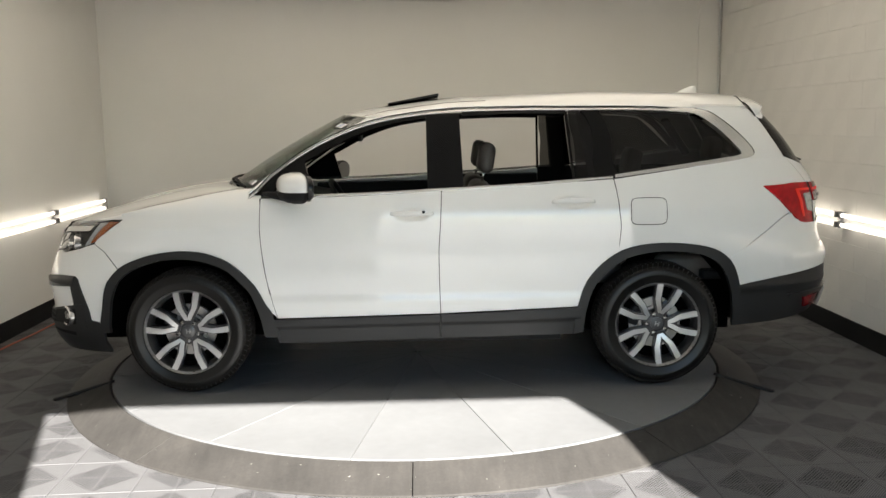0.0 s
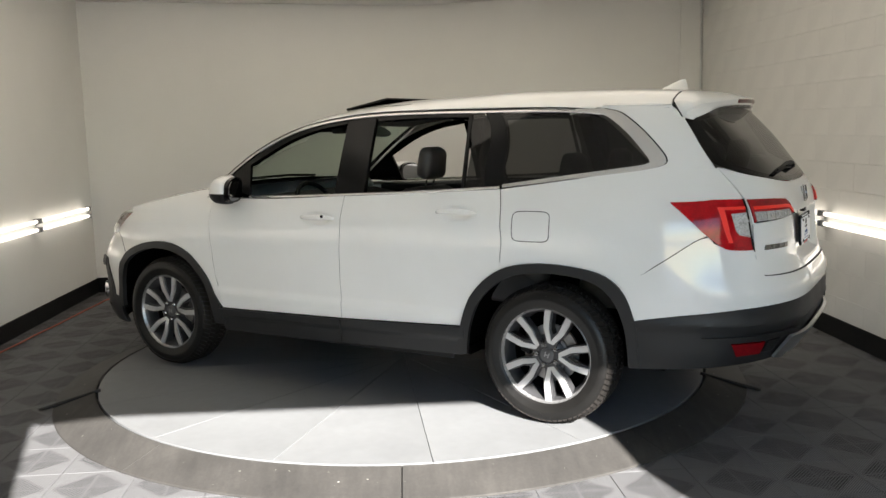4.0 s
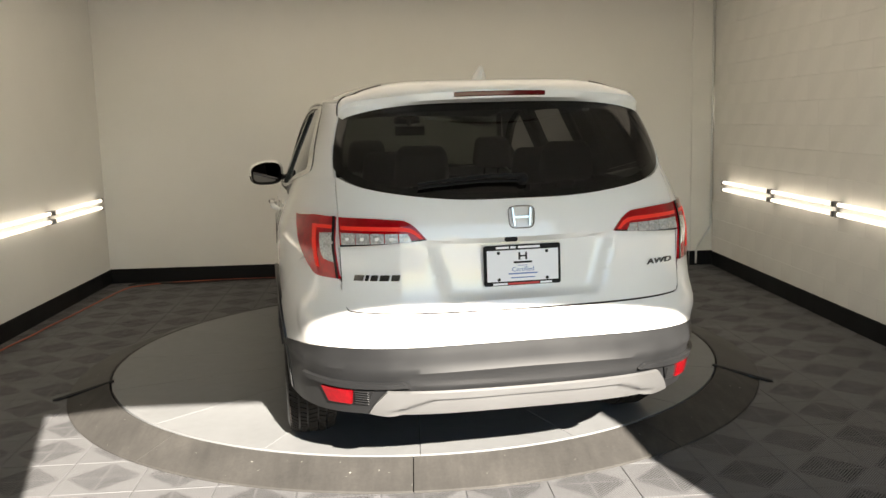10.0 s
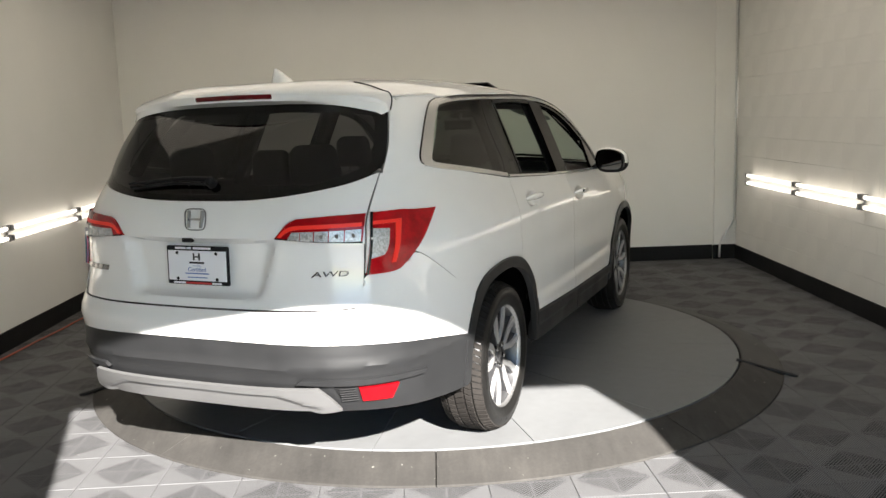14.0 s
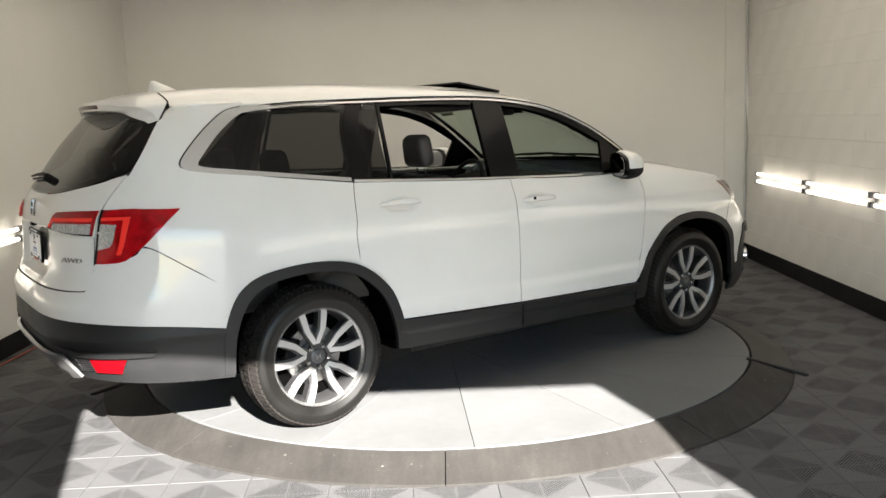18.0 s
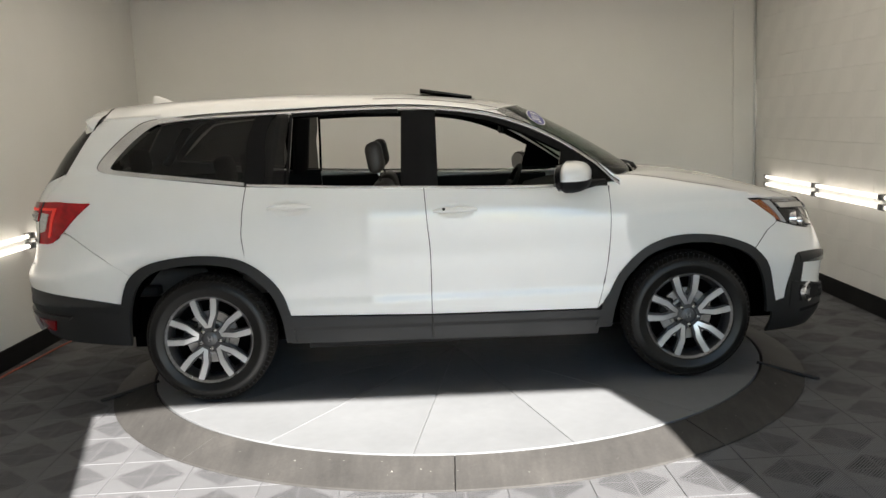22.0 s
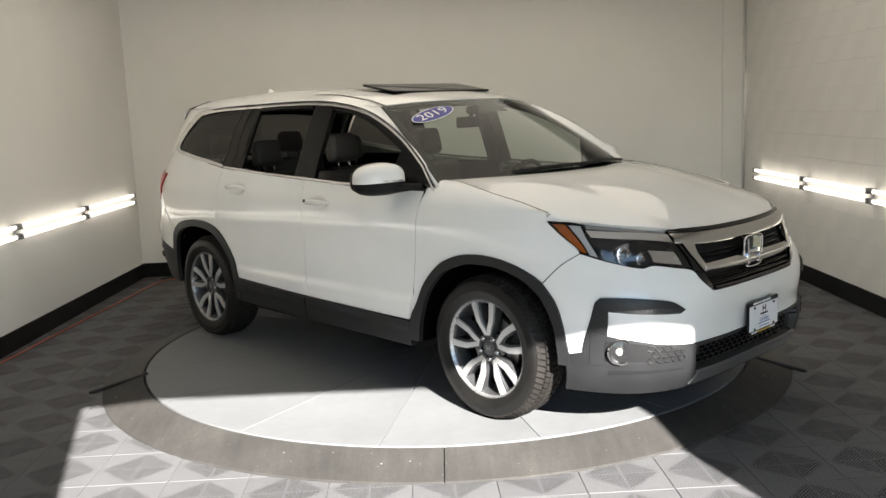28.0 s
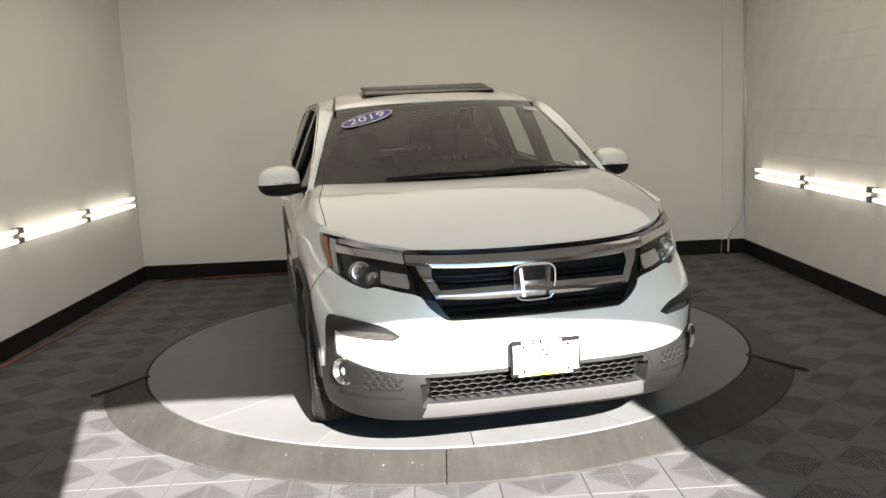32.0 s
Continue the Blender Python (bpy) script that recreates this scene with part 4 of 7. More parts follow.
for s, hl in zip((1, -1), houses):
    def lamp_piece(name, args, mat, off, nu=14, nv=4, flange=0.008, label=""):
        bm = bmesh.new()
        sheet(bm, skin_rows(*args, nu, nv, 0.001, off), flange)
        return part(name, bm if s > 0 else mirrored(bm), mat, hl, label)
    lamp_piece("cover", (_hl_bot, _hl_in, _hl_top, _hl_out), CLEAR, 0.002, 24, 8, 0.0, "clear lamp cover")
    lamp_piece("marker", ([("x", 1.966, 0.911), ("x", 1.990, 0.906)], [("x", 1.990, 0.906), ("x", 1.862, 1.036)], [("x", 1.803, 1.039), ("x", 1.862, 1.036)], [("x", 1.966, 0.911), ("x", 1.880, 0.98), ("x", 1.803, 1.039)]), AMBER, -0.003, 4, 8, label="amber corner marker")
    lamp_piece("light_guide", ([("x", 1.998, 0.898), ("x", 2.035, 0.888)], [("x", 2.035, 0.888), ("x", 1.980, 0.965), ("x", 1.930, 1.030)], [("x", 1.876, 1.035), ("x", 1.930, 1.030)], [("x", 1.998, 0.898), ("x", 1.876, 1.035)]), GUIDE, -0.006, 6, 8, label="pale running light strip")
    lamp_piece("guide_arm", ([("x", 1.955, 1.018), ("f", 0.70, 1.000), ("f", 0.555, 0.972)], [("f", 0.555, 0.972), ("f", 0.55, 0.990)], [("x", 1.945, 1.036), ("f", 0.70, 1.016), ("f", 0.55, 0.990)], [("x", 1.955, 1.018), ("x", 1.945, 1.036)]), ARMGREY, -0.004, 12, 3, label="grey upper arm of the running light")
    lamp_piece("chrome_strip", ([("x", 1.992, 0.976), ("f", 0.68, 0.960), ("f", 0.550, 0.937)], [("f", 0.550, 0.937), ("f", 0.552, 0.974)], [("x", 1.960, 1.008), ("f", 0.68, 0.992), ("f", 0.552, 0.974)], [("x", 1.992, 0.976), ("x", 1.960, 1.008)]), CHROME, 0.005, 14, 3, label="chrome strip running into the grille")
    lamp_piece("reflector", ([("f", 0.662, 0.862), ("f", 0.595, 0.848), ("f", 0.545, 0.838)], [("f", 0.545, 0.838), ("f", 0.552, 0.905)], [("f", 0.662, 0.922), ("f", 0.552, 0.905)], [("f", 0.662, 0.862), ("f", 0.662, 0.922)]), CHROME, lambda p: -0.014 + 0.30 * (0.88 - p.z), 8, 6, label="mirror-bright lamp reflector")
    for y, z, r in ((0.752, 0.908, 0.050), (0.702, 0.882, 0.030)):
        c = skin(q_of("f", y, z), z, -0.035)
        m = Matrix.Translation((c.x, s * c.y, c.z)) @ Vector((0.95, s * 0.3, 0.0)).to_track_quat("Z", "Y").to_matrix().to_4x4()
        part("projector", turned([(r, -0.02), (r, 0.016), (r * 0.92, 0.018), (r * 0.8, 0.004), (0.0, -0.012)], 28, m), CHROME, hl, "chrome lamp bowl")
        part("bulb_lens", turned([(0.0, 0.026), (r * 0.35, 0.023), (r * 0.6, 0.013), (r * 0.74, -0.002)], 22, m), BULB_GLASS, hl)

# grille
panel("grille_back", [("f", 0.39, 0.702), ("f", -0.39, 0.702)], [("f", -0.39, 0.702), ("f", -0.46, 0.75), ("f", -0.50, 0.83), ("f", -0.535, 0.965)], [("f", 0.535, 0.965), ("f", 0.0, 0.968), ("f", -0.535, 0.965)],
      [("f", 0.39, 0.702), ("f", 0.46, 0.75), ("f", 0.50, 0.83), ("f", 0.535, 0.965)], DARK, car, 30, 10, off=-0.045, flange=0.0, pair=False, label="black grille opening")


def grille_bar(name, zs0, zs1, ys, mat, off=0.0, deep=0.02, label=""):
    """A bar across the nose, from lower heights zs0 to upper heights zs1 at the half widths ys."""
    lo = [("f", y, z) for y, z in zip(ys, zs0)]
    hi = [("f", y, z) for y, z in zip(ys, zs1)]
    lo = lo[::-1] + [("f", -y, z) for _, y, z in lo[1:]]
    hi = hi[::-1] + [("f", -y, z) for _, y, z in hi[1:]]
    bm = bmesh.new()
    rows = skin_rows(lo, [lo[-1], hi[-1]], hi, [lo[0], hi[0]], 36, 4, 0.0, off)
    for j, r in enumerate(rows):
        bulge = 0.010 * math.sin(math.pi * j / 4)
        for p in r:
            p.x += bulge
    sheet(bm, rows, deep)
    return part(name, bm, mat, car, label)


YS = [0.0, 0.2, 0.40, 0.47, 0.545]
grille_bar("grille_bar", [0.908, 0.910, 0.918, 0.924, 0.934], [0.965, 0.967, 0.973, 0.976, 0.978], YS, DARKCHROME, 0.006, label="thick chrome bar across the grille's top")
grille_bar("grille_bar", [0.778, 0.782, 0.794], [0.832, 0.831, 0.828], [0.0, 0.25, 0.425], DARKCHROME, 0.002, label="chrome bar across the grille")
grille_bar("bonnet_gap", [0.964, 0.966, 0.972, 0.975, 0.977], [0.970, 0.973, 0.978, 0.982, 0.990], YS, TRIM, 0.004, 0.02)
for z in (0.852, 0.874):
    grille_bar("grille_slat", [z, z, z + 0.004], [z + 0.008, z + 0.008, z + 0.012], [0.0, 0.25, 0.43], TRIM, -0.022, 0.012)
for z in (0.722, 0.748):
    grille_bar("grille_slat", [z, z, z + 0.004], [z + 0.013, z + 0.013, z + 0.017], [0.0, 0.25, 0.41], TRIM, -0.014, 0.015)
panel("grille_wing", [("f", 0.395, 0.797), ("f", 0.437, 0.793)], [("f", 0.437, 0.793), ("f", 0.480, 0.868), ("f", 0.512, 0.940)], [("f", 0.435, 0.928), ("f", 0.512, 0.940)], [("f", 0.395, 0.797), ("f", 0.437, 0.872), ("f", 0.435, 0.928)], DARKCHROME, car, 5, 10, off=0.008, label="chrome wing beside the grille")
panel("grille_wing_edge", [("f", 0.440, 0.790), ("f", 0.500, 0.806)], [("f", 0.500, 0.806), ("f", 0.530, 0.930)], [("f", 0.514, 0.935), ("f", 0.530, 0.930)], [("f", 0.440, 0.790), ("f", 0.484, 0.868), ("f", 0.514, 0.935)], TRIM, car, 4, 10, off=0.002)
panel("grille_edge", [("f", 0.36, 0.699), ("f", 0.39, 0.714)], [("f", 0.39, 0.714), ("f", 0.438, 0.788)], [("f", 0.495, 0.803), ("f", 0.438, 0.788)], [("f", 0.36, 0.699), ("f", 0.41, 0.712), ("f", 0.470, 0.762), ("f", 0.495, 0.803)], TRIM, car, 5, 8, off=0.003)
grille_bar("grille_lip", [0.695, 0.696, 0.700], [0.716, 0.716, 0.720], [0.0, 0.2, 0.385], TRIM, 0.003)


def badge(m, w, h, parent_thing, thick, metal):
    """A chrome frame with a tapered figure of bars."""
    bm = bmesh.new()
    pts = []
    for k in range(28):
        a = 2 * math.pi * k / 28
        c, s = math.cos(a), math.sin(a)
        y = w / 2 * math.copysign(abs(c) ** 0.45, c)
        z = h / 2 * math.copysign(abs(s) ** 0.45, s)
        pts.append((y * (1.0 + 0.10 * z / h), z, 0.012))
    tube(bm, pts, w * 0.042 * thick, 8, closed=True)
    for s in (-1, 1):
        outline = [(s * w * (0.33 - 0.13 * thick), -h * 0.40), (s * w * 0.33, -h * 0.40), (s * w * 0.39, h * 0.42), (s * w * (0.39 - 0.12 * thick), h * 0.42)]
        prism(bm, outline if s > 0 else outline[::-1], 0.02)
    prism(bm, [(-w * 0.27, -h * 0.08 * thick), (w * 0.27, -h * 0.08 * thick), (w * 0.27, h * 0.08 * thick), (-w * 0.27, h * 0.08 * thick)], 0.016)
    bmesh.ops.transform(bm, matrix=m, verts=bm.verts)
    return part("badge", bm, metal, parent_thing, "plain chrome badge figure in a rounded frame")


part("badge_back", boxed(-0.088, -0.075, 0, 0.088, 0.075, 0.01, 0.004, pose(2.352, 0, 0.838) @ FACE_F), TRIM, car)
badge(pose(2.36, 0, 0.838) @ FACE_F, 0.185, 0.155, car, 0.66, CHROME)

# tail
_bot = [("x", -1.885, 0.608), ("x", -2.03, 0.634), ("x", -2.2, 0.658), ("r", 0.72, 0.690), ("r", 0.35, 0.703), ("r", 0.0, 0.705)]
_top = [("x", -1.818, 0.770), ("x", -2.02, 0.902), ("x", -2.208, 1.026), ("x", -2.27, 0.985), ("r", 0.725, 0.962), ("r", 0.722, 0.86), ("r", 0.70, 0.832), ("r", 0.35, 0.824), ("r", 0.0, 0.822)]
bm = bmesh.new()
half = skin_rows(_bot, [("r", 0.0, 0.705), ("r", 0.0, 0.822)], _top, [("x", -1.885, 0.608), ("x", -1.865, 0.69), ("x", -1.818, 0.770)], 44, 10, 0.0, off=lambda p: 0.004 + 0.012 * math.exp(-((p.z - 0.76) / 0.05) ** 2) * (1 if p.x < -2.2 else 0))
full = [r + [Vector((p.x, -p.y, p.z)) for p in r[-2::-1]] for r in half]
sheet(bm, full, 0.016)
part("rear_bumper", bm, PAINT, car)
bm = bmesh.new()
half = skin_rows([("x", -1.86, 0.36), ("x", -2.2, 0.378), ("r", 0.6, 0.405), ("r", 0.0, 0.42)], [("r", 0.0, 0.42), ("r", 0.0, 0.703)], [("x", -1.885, 0.606), ("x", -2.03, 0.632), ("x", -2.2, 0.656), ("r", 0.72, 0.688), ("r", 0.35, 0.701), ("r", 0.0, 0.703)],
                 [("x", -1.86, 0.36), ("x", -1.885, 0.606)], 44, 14, 0.0, off=lambda p: 0.006 + 0.010 * math.exp(-((p.z - 0.60) / 0.018) ** 2))
full = [r + [Vector((p.x, -p.y, p.z)) for p in r[-2::-1]] for r in half]
sheet(bm, full, 0.02)
part("lower_rear_bumper", bm, CLAD, car, "dark grey plastic lower rear bumper")
panel("rear_skid", [("r", 0.625, 0.432), ("r", 0.45, 0.418), ("r", -0.45, 0.418), ("r", -0.625, 0.432)], [("r", -0.625, 0.432), ("r", -0.60, 0.48), ("r", -0.56, 0.532)], [("r", 0.56, 0.532), ("r", 0.0, 0.527), ("r", -0.56, 0.532)], [("r", 0.625, 0.432), ("r", 0.60, 0.48), ("r", 0.56, 0.532)], SATIN, car, 48, 14,
      off=lambda p: 0.022 + 0.016 * max(0.0, min(1.0, max((p.z - 0.490 + 0.35 * max(0, abs(p.y) - 0.38)) / 0.008, (abs(p.y) - 0.52) / 0.01))), pair=False, label="satin silver plate under the rear bumper")
panel("rear_reflector", [("r", 0.778, 0.443), ("r", 0.692, 0.450)], [("r", 0.692, 0.450), ("r", 0.690, 0.515)], [("r", 0.806, 0.508), ("r", 0.690, 0.515)], [("r", 0.778, 0.443), ("r", 0.806, 0.508)], REFLECT_RED, car, 8, 3, off=0.018, label="red reflector in the rear bumper")
panel("reflector_mesh", [("r", 0.686, 0.455), ("r", 0.63, 0.462)], [("r", 0.63, 0.462), ("r", 0.61, 0.523)], [("r", 0.682, 0.514), ("r", 0.61, 0.523)], [("r", 0.686, 0.455), ("r", 0.682, 0.514)], DARK, car, 6, 4, off=0.014)
bm = bmesh.new()
for k in range(6):
    z = 0.462 + 0.0105 * k
    tube(bm, [skin(q_of("r", 0.684 - 0.0095 * i, z + (0.003 if i % 2 else -0.003)), z, 0.019) for i in range(7)], 0.0022, 4)
both("reflector_grid", bm, CLAD, car)
panel("rear_brow", [("x", -2.22, 0.520), ("r", 0.75, 0.524), ("r", 0.47, 0.542)], [("r", 0.47, 0.542), ("r", 0.50, 0.562)], [("x", -2.20, 0.540), ("r", 0.80, 0.548), ("r", 0.50, 0.562)], [("x", -2.22, 0.520), ("x", -2.20, 0.540)], CLAD, car, 18, 3, off=0.026)


# tailgate with its plate recess
def recess(p):
    if p.x > -2.0:
        return 0.0
    w = 0.30 + 0.30 * (p.z - 0.87) 
    fy = max(0.0, min(1.0, (w + 0.03 - abs(p.y)) / 0.05))
    fz = max(0.0, min(1.0, (p.z - 0.865) / 0.03)) * max(0.0, min(1.0, (1.108 - p.z) / 0.012))
    return -0.04 * fy * fy * (3 - 2 * fy) * fz


GLASS_LOW = [("r", 0.722, 1.395), ("r", 0.695, 1.355), ("r", 0.55, 1.302), ("r", 0.30, 1.270), ("r", 0.0, 1.262), ("r", -0.30, 1.270), ("r", -0.55, 1.302), ("r", -0.695, 1.355), ("r", -0.722, 1.395)]
_tg_side = [("r", 0.69, 0.836), ("r", 0.717, 0.87), ("r", 0.7195, 1.15), ("r", 0.714, 1.362)]
panel("tailgate", [("r", 0.69, 0.836), ("r", 0.0, 0.828), ("r", -0.69, 0.836)], [(a, -b, c) for a, b, c in _tg_side], [("r", 0.712, 1.362), ("r", 0.60, 1.315)] + GLASS_LOW[3:6] + [("r", -0.60, 1.315), ("r", -0.712, 1.362)], _tg_side,
      PAINT, car, 64, 40, off=recess, pair=False)
panel("rear_window", GLASS_LOW, [("r", -0.722, 1.395), ("r", -0.711, 1.49), ("r", -0.677, 1.61), ("r", -0.664, 1.64)], [("r", 0.664, 1.64), ("r", 0.4, 1.660), ("r", 0.0, 1.667), ("r", -0.4, 1.660), ("r", -0.664, 1.64)], [("r", 0.722, 1.395), ("r", 0.711, 1.49), ("r", 0.677, 1.61), ("r", 0.664, 1.64)],
      PRIVACY, car, 30, 12, off=0.0, flange=0.0, pair=False, label="dark tinted rear window")
panel("window_border", GLASS_LOW[:5], [("r", 0.0, 1.262), ("r", 0.0, 1.288)], [("r", 0.69, 1.41), ("r", 0.66, 1.38), ("r", 0.52, 1.329), ("r", 0.30, 1.298), ("r", 0.0, 1.288)], [("r", 0.722, 1.395), ("r", 0.69, 1.41)], TRIM, car, 20, 2, off=-0.004, flange=0.0)
panel("window_border", [("r", 0.722, 1.395), ("r", 0.685, 1.39)], [("r", 0.685, 1.39), ("r", 0.672, 1.49), ("r", 0.640, 1.61), ("r", 0.627, 1.64)], [("r", 0.664, 1.64), ("r", 0.627, 1.64)], [("r", 0.722, 1.395), ("r", 0.711, 1.49), ("r", 0.677, 1.61), ("r", 0.664, 1.64)], TRIM, car, 3, 10, off=-0.004, flange=0.0)
panel("window_border", [("r", 0.64, 1.59), ("r", 0.4, 1.615), ("r", -0.4, 1.615), ("r", -0.64, 1.59)], [("r", -0.64, 1.59), ("r", -0.652, 1.64)], [("r", 0.652, 1.64), ("r", 0.0, 1.675), ("r", -0.652, 1.64)], [("r", 0.64, 1.59), ("r", 0.652, 1.64)], TRIM, car, 20, 3, off=-0.004, flange=0.0, pair=False)
# rear wiper
bm = bmesh.new()
tube(bm, [skin(q_of("r", y, z), z, 0.028) for y, z in ((-0.03, 1.330), (0.1, 1.335), (0.25, 1.326), (0.40, 1.313))], [0.016, 0.012, 0.010, 0.006], 8, flat=0.8)
tube(bm, [skin(q_of("r", y, z), z, 0.014) for y, z in ((-0.02, 1.318), (0.15, 1.322), (0.40, 1.306))], 0.006, 6)
lathe(bm, [(0.0, 0.0), (0.022, 0.0), (0.022, 0.03), (0.014, 0.038), (0.0, 0.038)], 14, Matrix.Translation(skin(q_of("r", -0.03, 1.325), 1.325, 0.0)) @ Vector((-0.8, 0, 0.6)).to_track_quat("Z", "Y").to_matrix().to_4x4())
part("rear_wiper", bm, DARK, car, "black rear wiper")

# tail lamps: outer lamp on the body, inner lamp on the tailgate
_o_bot = [("x", -2.045, 1.192), ("x", -2.16, 1.09), ("x", -2.275, 0.985), ("r", 0.80, 0.962), ("r", 0.722, 0.958)]
outer = panel("tail_lamp", _o_bot, [("r", 0.722, 0.958), ("r", 0.724, 1.205)], [("x", -2.045, 1.194), ("x", -2.2, 1.203), ("r", 0.80, 1.207), ("r", 0.724, 1.205)], [("x", -2.045, 1.192), ("x", -2.045, 1.194)], RED, car, 20, 10, off=0.010, flange=0.02, label="red tail lamp with a bright hook and a clear block")
inner = panel("tailgate_lamp", [("r", 0.714, 1.088), ("r", 0.55, 1.100), ("r", 0.382, 1.113)], [("r", 0.382, 1.113), ("r", 0.432, 1.168), ("r", 0.472, 1.19)], [("r", 0.714, 1.204), ("r", 0.60, 1.200), ("r", 0.472, 1.19)], [("r", 0.714, 1.088), ("r", 0.714, 1.204)], REDLAMP, car, 18, 8, off=0.010, flange=0.018, label="dark red tail lamp with a bright strip and clear blocks")
for s, o in zip((1, -1), outer):
    def piece(name, args, mat, off, nu=8, nv=6, label="", holder=None):
        bm = bmesh.new()
        sheet(bm, skin_rows(*args, nu, nv, 0.0, off), 0.006)
        part(name, bm if s > 0 else mirrored(bm), mat, holder or o, label)
    piece("clear_block", ([("r", 0.774, 1.036), ("r", 0.733, 1.022)], [("r", 0.733, 1.022), ("r", 0.733, 1.142)], [("r", 0.784, 1.136), ("r", 0.733, 1.142)], [("r", 0.774, 1.036), ("r", 0.784, 1.062), ("r", 0.784, 1.136)]), OPAL, 0.014, 6, 6, "clear ribbed block")
    piece("light_hook", ([("r", 0.805, 1.000), ("r", 0.794, 1.000)], [("r", 0.794, 1.000), ("r", 0.796, 1.155)], [("r", 0.808, 1.168), ("r", 0.796, 1.155)], [("r", 0.805, 1.000), ("r", 0.808, 1.168)]), GLOWRED, 0.0135, 3, 6, "red hook with a glow for caught daylight")
    piece("light_hook", ([("r", 0.796, 1.156), ("r", 0.733, 1.156)], [("r", 0.733, 1.156), ("r", 0.733, 1.170)], [("r", 0.808, 1.169), ("r", 0.733, 1.170)], [("r", 0.796, 1.156), ("r", 0.808, 1.169)]), GLOWRED, 0.0137, 8, 2, "red hook with a glow for caught daylight")
    piece("lamp_seam", ([("r", 0.731, 0.962), ("r", 0.7245, 0.960)], [("r", 0.7245, 0.960), ("r", 0.7245, 1.204)], [("r", 0.731, 1.204), ("r", 0.7245, 1.204)], [("r", 0.731, 0.962), ("r", 0.731, 1.204)]), TRIM, 0.0145, 2, 6)
    i = inner[0 if s > 0 else 1]
    piece("light_strip", ([("r", 0.705, 1.153), ("r", 0.55, 1.151), ("r", 0.455, 1.145), ("r", 0.415, 1.119)], [("r", 0.415, 1.119), ("r", 0.401, 1.120)], [("r", 0.705, 1.168), ("r", 0.55, 1.166), ("r", 0.447, 1.159), ("r", 0.401, 1.120)], [("r", 0.705, 1.153), ("r", 0.705, 1.168)]), GLOWRED, 0.014, 16, 2, "red strip with a glow for caught daylight", i)
    piece("lamp_edge", ([("r", 0.712, 1.0885), ("r", 0.55, 1.1005), ("r", 0.39, 1.1125)], [("r", 0.39, 1.1125), ("r", 0.392, 1.117)], [("r", 0.712, 1.0955), ("r", 0.55, 1.1065), ("r", 0.392, 1.117)], [("r", 0.712, 1.0885), ("r", 0.712, 1.0955)]), TRIM, 0.0132, 12, 1, "", i)
    for k in range(5):
        y = 0.706 - 0.0535 * k
        z0, z1, z2, z3 = 1.096 + 0.0022 * k, 1.0985 + 0.0022 * k, 1.142 - 0.0006 * k, 1.1415 - 0.0006 * k
        e = 0.018 if k == 4 else 0.0
        piece("clear_block", ([("r", y, z0), ("r", y - 0.050, z1)], [("r", y - 0.050, z1), ("r", y - 0.050 + e, z3)], [("r", y, z2), ("r", y - 0.050 + e, z3)], [("r", y, z0), ("r", y, z2)]), OPAL, 0.0138, 3, 3, "clear ribbed block", i)
        part("led", boxed(-0.012, -0.008, 0, 0.012, 0.008, 0.003, 0.002, Matrix.Translation((lambda v: Vector((v.x, s * v.y, v.z)))(skin(q_of("r", y - 0.025, 1.120), 1.120, 0.013))) @ FACE_R), SATIN, i)

badge(Matrix.Translation(skin(q_of("r", 0, 1.188), 1.188, -0.004)) @ pose(0, 0, 0, 0, 8, 0) @ FACE_R, 0.105, 0.088, car, 0.62, DARKCHROME)
# raised chrome model name drawn as plain bars
bm = bmesh.new()
for k in range(5):
    w = (0.034, 0.012, 0.026, 0.036, 0.032)[k]
    y = 0.672 - (0.0, 0.042, 0.062, 0.096, 0.140)[k]
    quad = [(y, 0.956), (y - w, 0.956), (y - w - 0.006, 0.979), (y - 0.006, 0.979)]
    out = [skin(q_of("r", a, b), b, 0.006) for a, b in quad]
    inn = [skin(q_of("r", a, b), b, -0.002) for a, b in quad]
    vo, vi = [bm.verts.new(p) for p in out], [bm.verts.new(p) for p in inn]
    bm.faces.new(vo)
    for a in range(4):
        bm.faces.new((vo[a], vi[a], vi[(a + 1) % 4], vo[(a + 1) % 4]))
bmesh.ops.recalc_face_normals(bm, faces=bm.faces)
part("model_plaque", bm, LETTERS, car, "small dark chrome bars of lettering on the tailgate", smooth=False)


def letters(text, size, m, material, parent, name, wide=1.0, depth=0.0006, label=""):
    """Raised letters in the plane of m."""
    c = bpy.data.curves.new(name, "FONT")
    c.body, c.size, c.align_x, c.align_y, c.extrude = text, size, "CENTER", "CENTER", depth
    o = new(name, c)
    me = bpy.data.meshes.new_from_object(o.evaluated_get(bpy.context.evaluated_depsgraph_get()))
    bpy.data.objects.remove(o)
    me.materials.append(material)
    me.transform(m @ Matrix.Diagonal((wide, 1, 1, 1)))
    w = new(name, me)
    w.parent = parent
    if label:
        w["label"] = label
    return w


